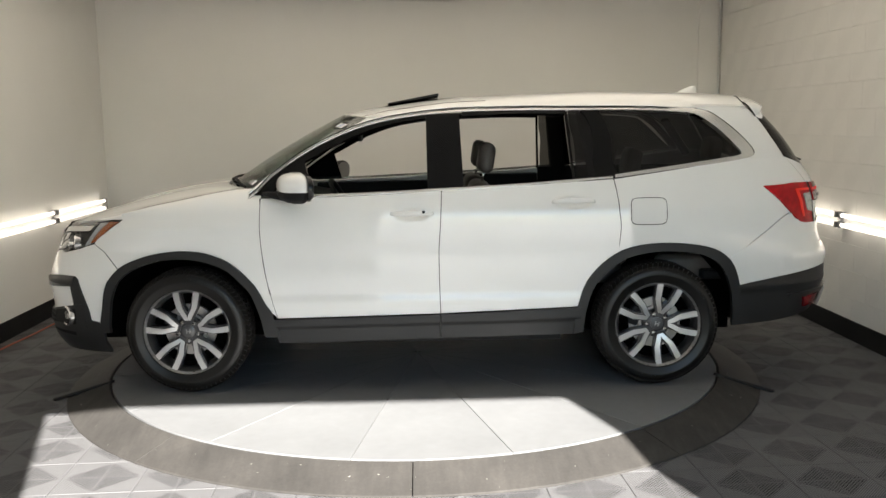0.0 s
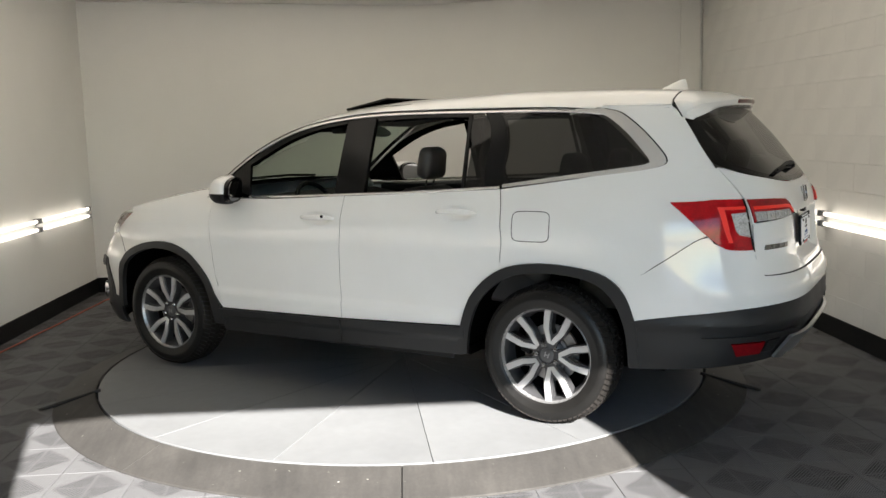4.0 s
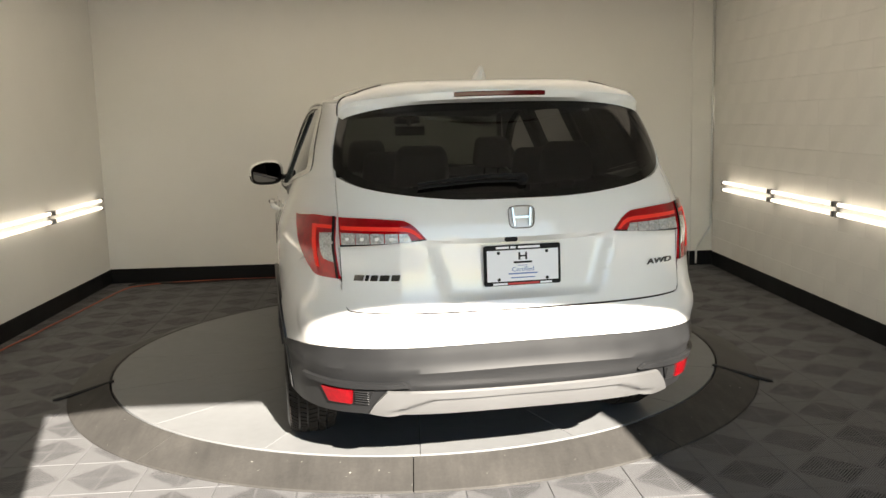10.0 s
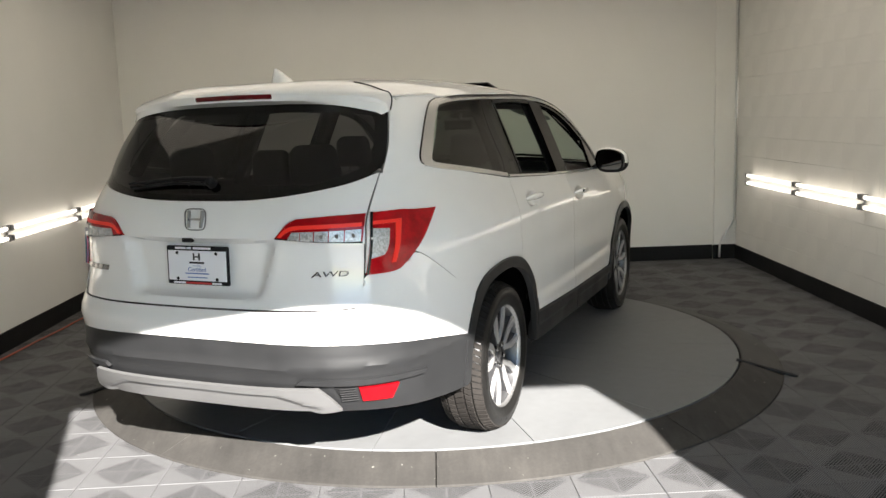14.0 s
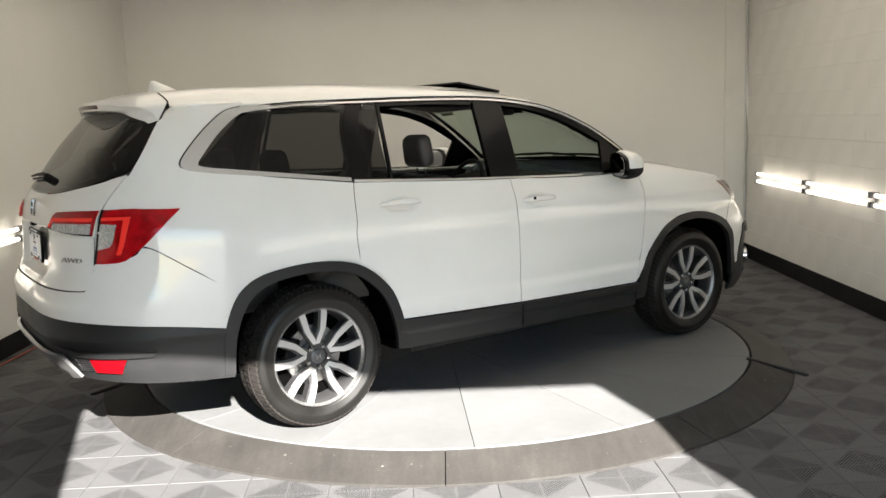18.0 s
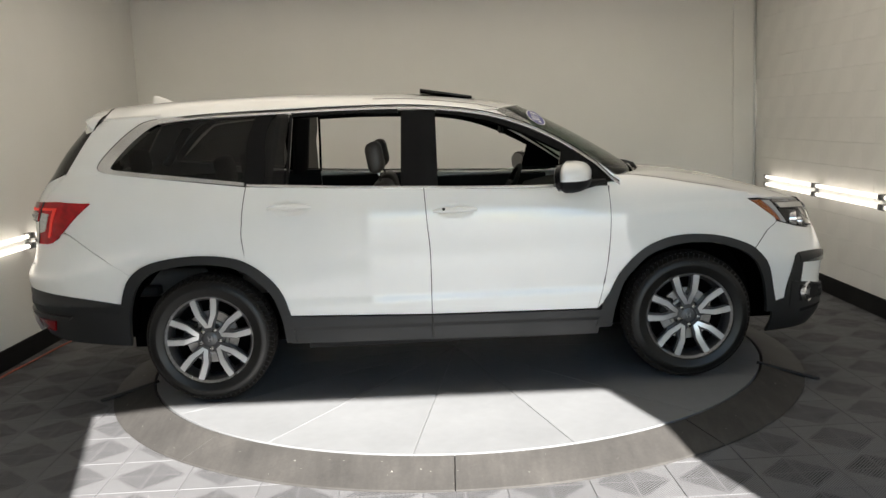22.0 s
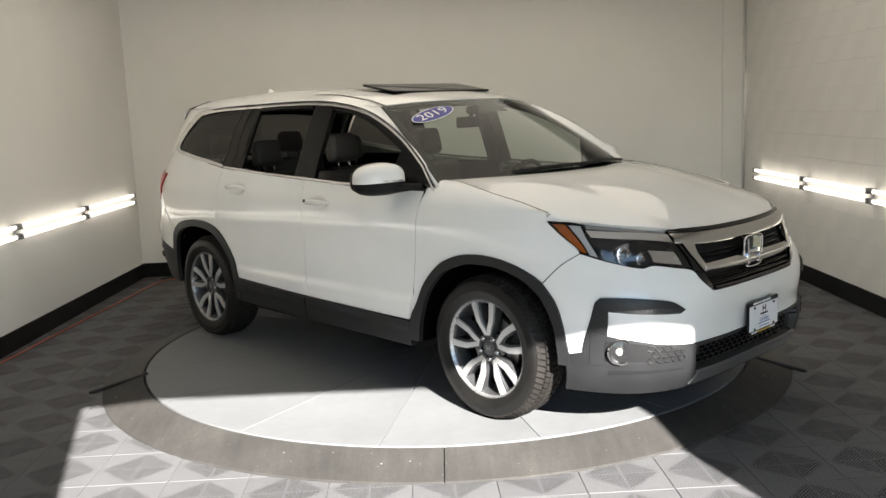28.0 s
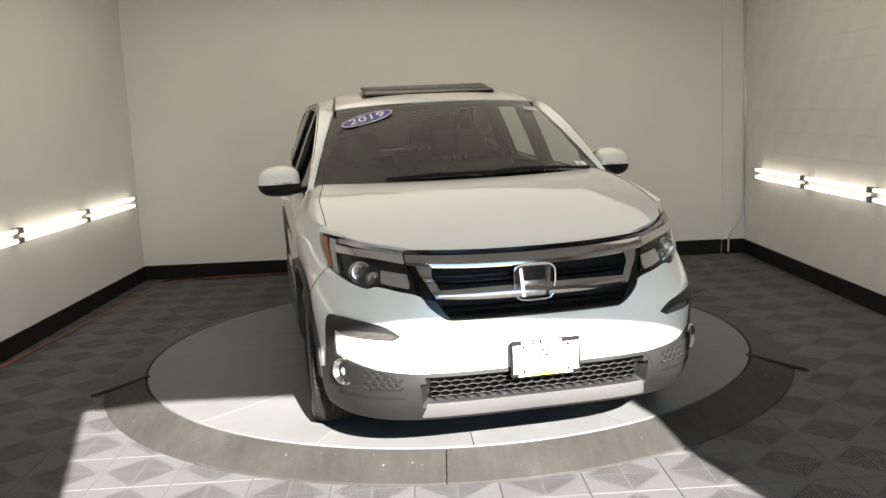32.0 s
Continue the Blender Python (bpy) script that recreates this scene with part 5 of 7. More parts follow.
drive_at = skin(q_of("r", -0.607, 0.972), 0.972, 0.004)
left_end, right_end = skin(q_of("r", -0.56, 0.972), 0.972), skin(q_of("r", -0.655, 0.972), 0.972)
along = (right_end - left_end).normalized()
outward = along.cross(Vector((0, 0, 1))).normalized()
drive_turn = Matrix((along, outward.cross(along), outward)).transposed().to_4x4()
_lean = Matrix(((1, 0.28, 0, 0), (0, 1, 0, 0), (0, 0, 1, 0), (0, 0, 0, 1)))
letters("AWD", 0.031, Matrix.Translation(drive_at) @ drive_turn @ _lean, LETTERS, car, "drive_lettering", 1.95, 0.003, "raised dark chrome letters reading AWD")
part("tailgate_button", boxed(-2.545, 0.02, 1.092, -2.52, 0.07, 1.112, 0.004), DARK, car)

# roof
ROOF_C = [(-2.3, 1.735), (-2.05, 1.752), (-1.72, 1.772), (-1.03, 1.785), (-0.25, 1.762), (0.0, 1.742), (0.24, 1.712), (0.40, 1.684), (0.53, 1.654)]
ROOF_E = [(-2.3, 1.63), (-2.05, 1.655), (-1.66, 1.668), (-1.02, 1.69), (-0.60, 1.692), (-0.16, 1.684), (0.20, 1.645), (0.34, 1.612), (0.5, 1.56)]


def roof_at(x, w):
    """A point of the roof skin; w runs from -1 to 1 across it."""
    zc = float(np.interp(x, [p[0] for p in ROOF_C], [p[1] for p in ROOF_C]))
    ze = float(np.interp(x, [p[0] for p in ROOF_E], [p[1] for p in ROOF_E]))
    yd = abs(skin_raw(q_of("x", max(-1.6, x), min(ze, 1.69)), min(ze, 1.69)).y) - 0.004 - 0.045 * max(0.0, (-1.6 - x) / 0.45)
    return Vector((x, w * yd, ze + (zc - ze) * (1 - abs(w) ** (3.2 + 1.6 * min(1.0, max(0.0, (0.2 - x) / 1.4))))))


def screen_top(w):
    return Vector((0.53 - 0.20 * abs(w) ** 2.2, 0.655 * w, 1.654 - 0.026 * abs(w) ** 2.5))


def screen_low(w):
    return Vector((1.270 - 0.245 * abs(w) ** 2.2, 0.852 * w, 1.222 - 0.030 * w * w))


bm = bmesh.new()
rows = []
for j in range(25):
    v = j / 24
    row = []
    for i in range(29):
        w = -1 + i / 14
        a = screen_top(w)
        x = a.x + (-1.985 - a.x) * v
        p = roof_at(x, w)
        f = max(0.0, 1 - v * 6) ** 2
        p = p.lerp(Vector((a.x, a.y, a.z + 0.004)), f)
        row.append(p)
    rows.append(row)
sheet(bm, rows, 0.012, inward=(0, 0, -1))
part("roof", bm, PAINT, car)
bm = bmesh.new()
rows = [[p - Vector((0, 0, 0.045)) for p in r[2:-2]] for r in rows]
sheet(bm, rows, 0.0, inward=(0, 0, 1))
part("headliner", bm, LINER, car)

# spoiler with its stop lamp: it carries the roof on over the rear window
def spoiler_seam(s):
    """The joint with roof and pillar; s runs from 0 at the middle to 1 at the window's corner."""
    if s <= 0.8:
        return roof_at(-1.985, 0.62 * s / 0.8 / roof_at(-1.985, 1.0).y)
    t = (s - 0.8) / 0.2
    a, b, c = spoiler_seam(0.8), Vector((-2.0, 0.690, 1.690)), Vector((-2.048, 0.682, 1.608))
    return (1 - t) ** 2 * a + 2 * t * (1 - t) * b + t * t * c


bm = bmesh.new()
rows = []
for i in range(49):
    w = -1 + i / 24
    s = abs(w)
    a = spoiler_seam(s)
    y = min(0.68, 0.74 * s)
    end = max(0.0, (s - 0.86) / 0.14)
    tip = Vector((-2.228 + 0.30 * y * y, y, 1.704 - 0.085 * y * y)).lerp(Vector((-2.056, 0.681, 1.608)), end)
    lip = Vector((-2.220 + 0.30 * y * y, y, 1.668 - 0.050 * y * y)).lerp(Vector((-2.054, 0.680, 1.605)), end)
    zu = 1.650 - 0.05 * (y / 0.65) ** 4
    under = skin(q_of("r", min(y, 0.664), zu), zu, 0.003)
    row = [a]
    for f in (0.25, 0.5, 0.75):
        row.append(a.lerp(tip, f) + Vector((0, 0, 0.012 * (1 - end) * math.sin(math.pi * f))))
    row += [tip, tip.lerp(lip, 0.12) + Vector((-0.003 * (1 - end), 0, 0)), lip, lip.lerp(under, 0.5), under]
    rows.append([Vector((p.x, math.copysign(p.y, w), p.z)) for p in row])
sheet(bm, rows, 0.0, inward=(0.3, 0, -1))
spoiler = part("spoiler", bm, PAINT, car, angle=48)
for h in (-1, 1):
    bm = bmesh.new()
    tube(bm, [(lambda p: Vector((p.x, h * (p.y + 0.001), p.z + 0.001)))(spoiler_seam(0.62 + 0.38 * k / 14)) for k in range(15)], 0.0034, 6)
    part("spoiler_seam", bm, DARK, spoiler)
bm = bmesh.new()
sheet(bm, [[Vector((-2.2325 + 0.30 * y * y + dx, y, z - 0.05 * y * y)) for y in (-0.20 + 0.40 * i / 16 for i in range(17))] for dx, z in ((0.004, 1.677), (0.0, 1.681), (0.0, 1.694), (0.003, 1.698))], 0.01, inward=(1, 0, 0))
part("stop_lamp", bm, DEEPRED, spoiler, "dark red high stop lamp")
# black mouldings in the roof's ditches
for h in (-1, 1):
    bm = bmesh.new()
    rows = []
    for k in range(13):
        x = 0.40 - 0.80 * k / 12
        f = max(0.0, 1 - k / 8)
        p = [roof_at(x, h * (v + 0.04 * f)) + Vector((0, 0, 0.0012)) for v in (0.838, 0.845, 0.852, 0.859)]
        rows.append(p)
    sheet(bm, rows, 0.0, inward=(0, 0, -1))
    part("roof_moulding", bm, TRIM, car, "black moulding along the roof")

# windscreen pillars: from the screen's edge to the drip line
drip = [skin(p.x, p.y, 0.0) for p in spline(on_skin(DRIP), 40)]
bm = bmesh.new()
rows = []
for k in range(25):
    t = k / 24
    a = screen_low(1).lerp(screen_top(1), t) + Vector((0, 0.004, 0.012 * math.sin(math.pi * t)))
    b = drip[int(round(t * 18))]
    row = []
    for i in range(6):
        f = i / 5
        p = a.lerp(b, f)
        p += Vector((0.3, 0.6, 0.6)) * 0.018 * math.sin(math.pi * f)
        row.append(p)
    rows.append(row)
sheet(bm, rows, 0.012, inward=(-0.3, -1, -0.5))
both("windscreen_pillar", bm, PAINT, car)
bm = bmesh.new()
rows = []
for d in drip[17:40]:
    e = roof_at(d.x, 1.0)
    rows.append([d + Vector((0, 0.002, -0.004)), d.lerp(e, 0.5) + Vector((0, 0.006, 0.004)), e + Vector((0, 0, 0.001))])
sheet(bm, rows, 0.0, inward=(0, -1, 0))
both("roof_rail_panel", bm, PAINT, car)

bm = bmesh.new()
rows = []
for k in range(13):
    x = -1.645 - 0.345 * k / 12
    a = skin(q_of("x", x, 1.664), 1.664, 0.001)
    e = roof_at(x, 1.0)
    i = roof_at(x, 0.955)
    rows.append([a, a.lerp(e, 0.5) + Vector((0, 0.004, 0.012)), e + Vector((0, -0.004, 0.012)), i + Vector((0, 0, 0.002))])
sheet(bm, rows, 0.0, inward=(0, -0.5, -1))
both("roof_corner", bm, PAINT, car)

# windscreen
bm = bmesh.new()
rows = []
for j in range(13):
    v = j / 12
    rows.append([screen_low(-1 + i / 12).lerp(screen_top(-1 + i / 12), v) + Vector((0.010, 0, 0.014)) * math.sin(math.pi * v) for i in range(25)])
sheet(bm, rows, 0.0, inward=(-1, 0, -1))
part("windscreen", bm, WINDSCREEN, car, "clear greenish windscreen")
bm = bmesh.new()


def on_screen(w, v, off=0.0):
    return screen_low(w).lerp(screen_top(w), v) + Vector((0.010, 0, 0.014)) * math.sin(math.pi * v) + Vector((0.55, 0, 0.83)) * off


for w0, w1, v0, v1 in ((-1.0, 1.0, -0.01, 0.035), (-1.0, 1.0, 0.945, 1.0), (-1.0, -0.955, 0.0, 1.0), (0.955, 1.0, 0.0, 1.0), (-0.14, 0.14, 0.80, 0.95)):
    n, k = (24, 3) if w1 - w0 > 0.5 else (3, 14)
    sheet(bm, [[on_screen(w0 + (w1 - w0) * i / n, v0 + (v1 - v0) * j / k, -0.004) for i in range(n + 1)] for j in range(k + 1)], 0.0, inward=(-1, 0, -1))
part("windscreen_border", bm, TRIM, car, "black printed windscreen border")
bm = bmesh.new()
rows = []
for i in range(25):
    w = -1 + i / 12
    a, b = hood_rear(w), screen_low(w * 0.985)
    rows.append([a + Vector((0.01, 0, -0.014)), a.lerp(b, 0.5) + Vector((0, 0, -0.022)), b + Vector((0.01, 0, -0.006))])
sheet(bm, rows, 0.0, inward=(0, 0, -1))
part("cowl", bm, DARK, car, "black cowl under the windscreen")
for pts in (((-0.55, 0.02), (-0.25, 0.035), (0.05, 0.03), (0.30, 0.02)), ((0.05, 0.015), (0.35, 0.05), (0.62, 0.045), (0.90, 0.03))):
    bm = bmesh.new()
    tube(bm, [on_screen(w, v, 0.018) for w, v in pts], 0.009, 6)
    tube(bm, [on_screen(w, v - 0.02, 0.024) for w, v in pts[:3]], 0.008, 6)
    part("wiper", bm, DARK, car, "black windscreen wiper")


# stickers on the glass
def oval(w, h, n=40):
    return [(w * math.cos(2 * math.pi * k / n), h * math.sin(2 * math.pi * k / n)) for k in range(n)]


def screen_frame(w, v, off, spin=0):
    p = on_screen(w, v, off)
    across = (on_screen(w + 0.02, v) - on_screen(w - 0.02, v)).normalized()
    up = (on_screen(w, v + 0.02) - on_screen(w, v - 0.02)).normalized()
    n = across.cross(up).normalized()
    up = n.cross(across)
    m = Matrix((across, up, n)).transposed().to_4x4()
    return Matrix.Translation(p) @ m @ pose(0, 0, 0, 0, 0, spin)


m = screen_frame(-0.69, 0.80, 0.006, 23)
bm = bmesh.new()
prism(bm, oval(0.160, 0.063), 0.0012, m)
sticker = part("year_sticker", bm, STICKER_WHITE, car, "blue oval sticker reading 2019", smooth=False)
bm = bmesh.new()
prism(bm, oval(0.153, 0.056), 0.0010, m @ pose(0, 0, 0.0012))
part("sticker_field", bm, STICKER_BLUE, sticker, smooth=False)
_txt = bpy.data.curves.new("year", "FONT")
_txt.body, _txt.size, _txt.align_x, _txt.align_y, _txt.extrude, _txt.space_character = "2019", 0.090, "CENTER", "CENTER", 0.0006, 1.02
_ob = new("year_digits", _txt)
_me = bpy.data.meshes.new_from_object(_ob.evaluated_get(bpy.context.evaluated_depsgraph_get()))
bpy.data.objects.remove(_ob)
_me.materials.append(STICKER_WHITE)
_me.transform(m @ pose(0, 0, 0.0032) @ Matrix.Diagonal((1.25, 1, 1, 1)))
digits = new("year_digits", _me)
digits.parent = sticker
bm = bmesh.new()
prism(bm, [(-0.05, -0.022), (0.05, -0.022), (0.05, 0.022), (-0.05, 0.022)], 0.001, screen_frame(0.86, 0.86, 0.004))
note = part("service_sticker", bm, STICKER_WHITE, car, "small white service sticker", smooth=False)
for k in range(3):
    bm = bmesh.new()
    prism(bm, [(-0.04, 0.010 - 0.012 * k), (0.03 + 0.003 * k, 0.010 - 0.012 * k), (0.03, 0.014 - 0.012 * k), (-0.04, 0.014 - 0.012 * k)], 0.0006, screen_frame(0.86, 0.86, 0.0055))
    part("print_bar", bm, PLATE_BLUE, note, smooth=False)
for k in range(2):
    bm = bmesh.new()
    prism(bm, [(-0.02, -0.02), (0.02, -0.02), (0.02, 0.02), (-0.02, 0.02)], 0.001, screen_frame(0.84 + 0.052 * k, 0.10, 0.004))
    part("inspection_sticker", bm, STICKER_WHITE if k else OPAL, car, "small square inspection sticker", smooth=False)

# side window frames and trims
panel("pillar_trim", [("x", -0.035, 1.198), ("x", -0.255, 1.207)], [("x", -0.255, 1.207), ("x", -0.235, 1.655)], [("x", -0.03, 1.648), ("x", -0.235, 1.655)], [("x", -0.035, 1.198), ("x", -0.03, 1.648)], TRIM, car, 6, 10, off=-0.004, flange=0.03, label="black centre pillar trim")
panel("pillar_trim", [("x", -1.046, 1.248), ("x", -1.160, 1.262)], [("x", -1.160, 1.262), ("x", -1.047, 1.672)], [("x", -0.95, 1.664), ("x", -1.047, 1.672)], [("x", -1.046, 1.248), ("x", -0.95, 1.664)], TRIM, car, 5, 10, off=-0.004, flange=0.02, label="black rear door pillar trim")
panel("vent_glass", [("x", -0.925, 1.238), ("x", -1.052, 1.248)], [("x", -1.052, 1.248), ("x", -0.955, 1.664)], [("x", -0.892, 1.655), ("x", -0.955, 1.664)], [("x", -0.925, 1.238), ("x", -0.892, 1.655)], PRIVACY, car, 4, 8, gap=0.0, off=-0.006, flange=0.0, label="dark fixed glass in the rear door")
panel("window_bar", [("x", -0.895, 1.235), ("x", -0.918, 1.237)], [("x", -0.918, 1.237), ("x", -0.888, 1.655)], [("x", -0.865, 1.655), ("x", -0.888, 1.655)], [("x", -0.895, 1.235), ("x", -0.865, 1.655)], TRIM, car, 2, 8, off=-0.003, flange=0.02)
panel("window_frame", [("x", -0.25, 1.632), ("x", -0.57, 1.642), ("x", -0.88, 1.638)], [("x", -0.88, 1.638), ("x", -0.88, 1.678)], [("x", -0.25, 1.674), ("x", -0.57, 1.682), ("x", -0.88, 1.678)], [("x", -0.25, 1.632), ("x", -0.25, 1.674)], TRIM, car, 14, 3, off=-0.004, flange=0.03, label="black rear window frame with visor")
_in = [("x", 0.69, 1.375), ("x", 0.43, 1.508), ("x", 0.20, 1.585), ("x", -0.03, 1.622)]
_out = [("x", 0.74, 1.408), ("x", 0.46, 1.552), ("x", 0.20, 1.628), ("x", -0.03, 1.660)]
panel("window_frame", _in, [_in[-1], _out[-1]], _out, [_in[0], _out[0]], TRIM, car, 18, 3, off=-0.004, flange=0.03, label="black front window frame with visor")
panel("mirror_sail", [("x", 0.64, 1.178), ("x", 1.0, 1.186)], [("x", 1.0, 1.186), ("x", 0.975, 1.215)], [("x", 0.69, 1.375), ("x", 0.74, 1.405), ("x", 0.975, 1.215)], [("x", 0.64, 1.178), ("x", 0.69, 1.375)], TRIM, car, 8, 8, off=-0.004, flange=0.02, label="black triangle behind the mirror")
panel("quarter_window", [("x", -1.17, 1.278), ("x", -1.5, 1.322), ("x", -1.93, 1.378)], [("x", -1.93, 1.378), ("x", -1.935, 1.385)], [("x", -1.055, 1.660), ("x", -1.45, 1.640), ("x", -1.62, 1.625), ("x", -1.70, 1.59), ("x", -1.935, 1.385)], [("x", -1.17, 1.278), ("x", -1.055, 1.660)], PRIVACY, car, 22, 10, off=-0.003, flange=0.0, label="dark tinted rear side window")
panel("quarter_border", [("x", -1.145, 1.260), ("x", -1.195, 1.267)], [("x", -1.195, 1.267), ("x", -1.08, 1.66)], [("x", -1.03, 1.67), ("x", -1.08, 1.66)], [("x", -1.145, 1.260), ("x", -1.03, 1.67)], TRIM, car, 2, 8, off=-0.005, flange=0.0)


def trim_line(name, pts, wide, mat, off=0.006, n=40, label=""):
    """A strip along a line on the body's side; wide: its width at even steps."""
    line = spline(on_skin(pts), n)
    rows = []
    for k, p in enumerate(line):
        a, b = line[max(0, k - 1)], line[min(n, k + 1)]
        d = (b - a).normalized()
        nrm = Vector((-d.y, d.x, 0))
        w = float(np.interp(k / n, np.linspace(0, 1, len(wide)), wide)) / 2
        row = []
        for f, lift in ((-1, 0), (-0.6, 1), (0.6, 1), (1, 0)):
            q = p + nrm * w * f
            row.append(skin(q.x, q.y, off * (0.4 + 0.6 * lift)))
        rows.append(row)
    bm = bmesh.new()
    sheet(bm, rows, 0.006)
    return both(name, bm, mat, car, label)


trim_line("belt_trim", [("x", 0.63, 1.176), ("x", 0.3, 1.186), ("x", -0.12, 1.204), ("x", -0.6, 1.226), ("x", -1.135, 1.259)], [0.016, 0.016], BRIGHT, label="thin chrome strip under the windows")
trim_line("roof_trim", [(k, v, z - 0.018) for k, v, z in DRIP], [0.012, 0.014, 0.014, 0.014, 0.016], BRIGHT, label="thin chrome strip along the roof's edge")
panel("quarter_trim", [("x", -1.15, 1.257), ("x", -1.5, 1.301), ("x", -1.90, 1.350), ("x", -1.99, 1.372)], [("x", -1.99, 1.372), ("x", -1.925, 1.386)], [("x", -1.15, 1.275), ("x", -1.5, 1.322), ("x", -1.87, 1.371), ("x", -1.925, 1.386)], [("x", -1.15, 1.257), ("x", -1.15, 1.275)],
      BRIGHT, car, 30, 2, gap=0.0, off=0.005, flange=0.008, label="chrome surround of the rear side window")
_to = [("x", -1.99, 1.372), ("x", -2.005, 1.392), ("x", -1.975, 1.442), ("x", -1.86, 1.556), ("x", -1.75, 1.634), ("x", -1.66, 1.656), ("x", -1.5, 1.663)]
_ti = [("x", -1.925, 1.386), ("x", -1.925, 1.395), ("x", -1.90, 1.426), ("x", -1.80, 1.530), ("x", -1.70, 1.606), ("x", -1.63, 1.633), ("x", -1.5, 1.645)]
panel("quarter_trim", _ti, [_ti[-1], _to[-1]], _to, [_ti[0], _to[0]], BRIGHT, car, 36, 2, gap=0.0, off=0.005, flange=0.008, label="chrome surround of the rear side window")
for _gap in (wing_joint(0.0), GAP_B, GAP_C):
    trim_line("door_seam", _gap, [0.009, 0.009], DARK, -0.003)
trim_line("trim_seam", [(k, v - 0.004, z + 0.003) for k, v, z in _to[:-1]], [0.005, 0.005], TRIM, 0.0035)
trim_line("tailgate_seam", [("r", 0.7195, 1.085), ("r", 0.719, 0.96), ("r", 0.717, 0.875), ("r", 0.705, 0.845), ("r", 0.68, 0.834), ("r", 0.5, 0.831), ("r", 0.25, 0.829), ("r", 0.0, 0.827)], [0.004, 0.004], DARK, 0.0012, 60)
trim_line("bumper_seam", [("x", 1.79, 0.752), ("x", 1.862, 0.832), ("x", 1.955, 0.903)], [0.0036, 0.0036], DARK, 0.001, 20)
trim_line("drip_seam", [(k, v, z - 0.002) for k, v, z in DRIP], [0.006, 0.006], TRIM, 0.004)

# wheel arches, sills
def sill_form(p):
    """A ledge along the sill's middle: the upper half stands proud of the lower."""
    ledge = 0.40 - 0.014 * p.x
    f = max(0.0, min(1.0, (p.z - ledge) / 0.02))
    return 0.004 + 0.012 * f * f * (3 - 2 * f)


for x, outer_line, inner_line in ((WB, ARCH_F, ARCH_F_IN), (-WB, ARCH_R, ARCH_R_IN)):
    lo, hi = about(x, inner_line), about(x, outer_line)
    panel("arch_trim", lo, [lo[-1], hi[-1]], hi, [lo[0], hi[0]], CLAD, car, 40, 3, gap=0.0, off=0.013, flange=0.03, label="dark grey wheel arch trim")
    # wheel well
    well = 0.50 if x > 0 else 0.525
    bm = bmesh.new()
    rows = []
    for k in range(25):
        a = radians(-2 + 184 * k / 24)
        ring = []
        for r, y in ((well + 0.012, 0.99), (well, 0.96), (well - 0.02, 0.60), (0.04, 0.58)):
            xx, zz = x + r * math.cos(a), 0.375 + r * math.sin(a)
            if r > 0.3:
                y = min(y, abs(skin_raw(q_of("x", xx, max(0.2, zz)), max(0.2, zz)).y) - (0.010 if r > well else 0.03)) if y > 0.7 else y
            ring.append(Vector((xx, y, zz)))
        rows.append(ring)
    sheet(bm, rows, 0.0, inward=(0, 0, 1))
    both("wheel_well", bm, WELL, car)
panel("sill", [("x", 0.86, 0.305), ("x", -0.11, 0.321), ("x", -0.93, 0.335)], [("x", -0.93, 0.335), ("x", -0.945, 0.497)], [("x", 0.885, 0.450), ("x", -0.11, 0.467), ("x", -0.945, 0.497)], [("x", 0.86, 0.305), ("x", 0.885, 0.450)], CLAD, car, 30, 14, gap=0.0, off=sill_form, flange=0.05, label="dark grey sill cladding")
for x0, x1 in ((-0.096, -0.112),):
    panel("sill_joint", [("x", x0, 0.33), ("x", x1, 0.33)], [("x", x1, 0.33), ("x", x1, 0.468)], [("x", x0, 0.468), ("x", x1, 0.468)], [("x", x0, 0.33), ("x", x0, 0.468)], TRIM, car, 2, 4, gap=0.004, off=0.0172, flange=0.0)

# shell behind the panels, floor pan
bm = bmesh.new()
grid = []
N = 120
for j in range(15):
    z = 0.27 + (1.13 - 0.27) * j / 14
    grid.append([bm.verts.new(skin(GIRTH * 2 * i / N, z, -0.055)) for i in range(N)])
for a, b in zip(grid, grid[1:]):
    for i in range(N):
        vs = (a[i], a[(i + 1) % N], b[(i + 1) % N], b[i])
        c = sum((v.co for v in vs), Vector()) / 4
        if min(math.hypot(c.x - WB, c.z - 0.375), math.hypot(c.x + WB, c.z - 0.375)) > 0.56 and not (c.x > 1.0 and c.z > 0.93) and not (abs(c.x) > 1.75 and c.z < 0.46):
            bm.faces.new(vs)
part("body_shell", bm, DARK, car, "dark inner body shell")
bm = bmesh.new()
box(bm, -1.95, -0.60, 0.27, 2.05, 0.60, 0.36)
box(bm, -0.92, -0.86, 0.31, 0.86, 0.86, 0.36)
box(bm, -2.35, -0.70, 0.46, -1.9, 0.70, 0.60)
box(bm, 1.15, -0.60, 0.36, 2.05, 0.60, 0.90)
part("floor_pan", bm, WELL, car)
bm = bmesh.new()
lathe(bm, [(0.0, -0.28), (0.08, -0.28), (0.10, -0.22), (0.10, 0.22), (0.08, 0.28), (0.0, 0.28)], 16, pose(-2.10, 0.25, 0.45, 0, 90, 90))
part("silencer", bm, DARK, car)


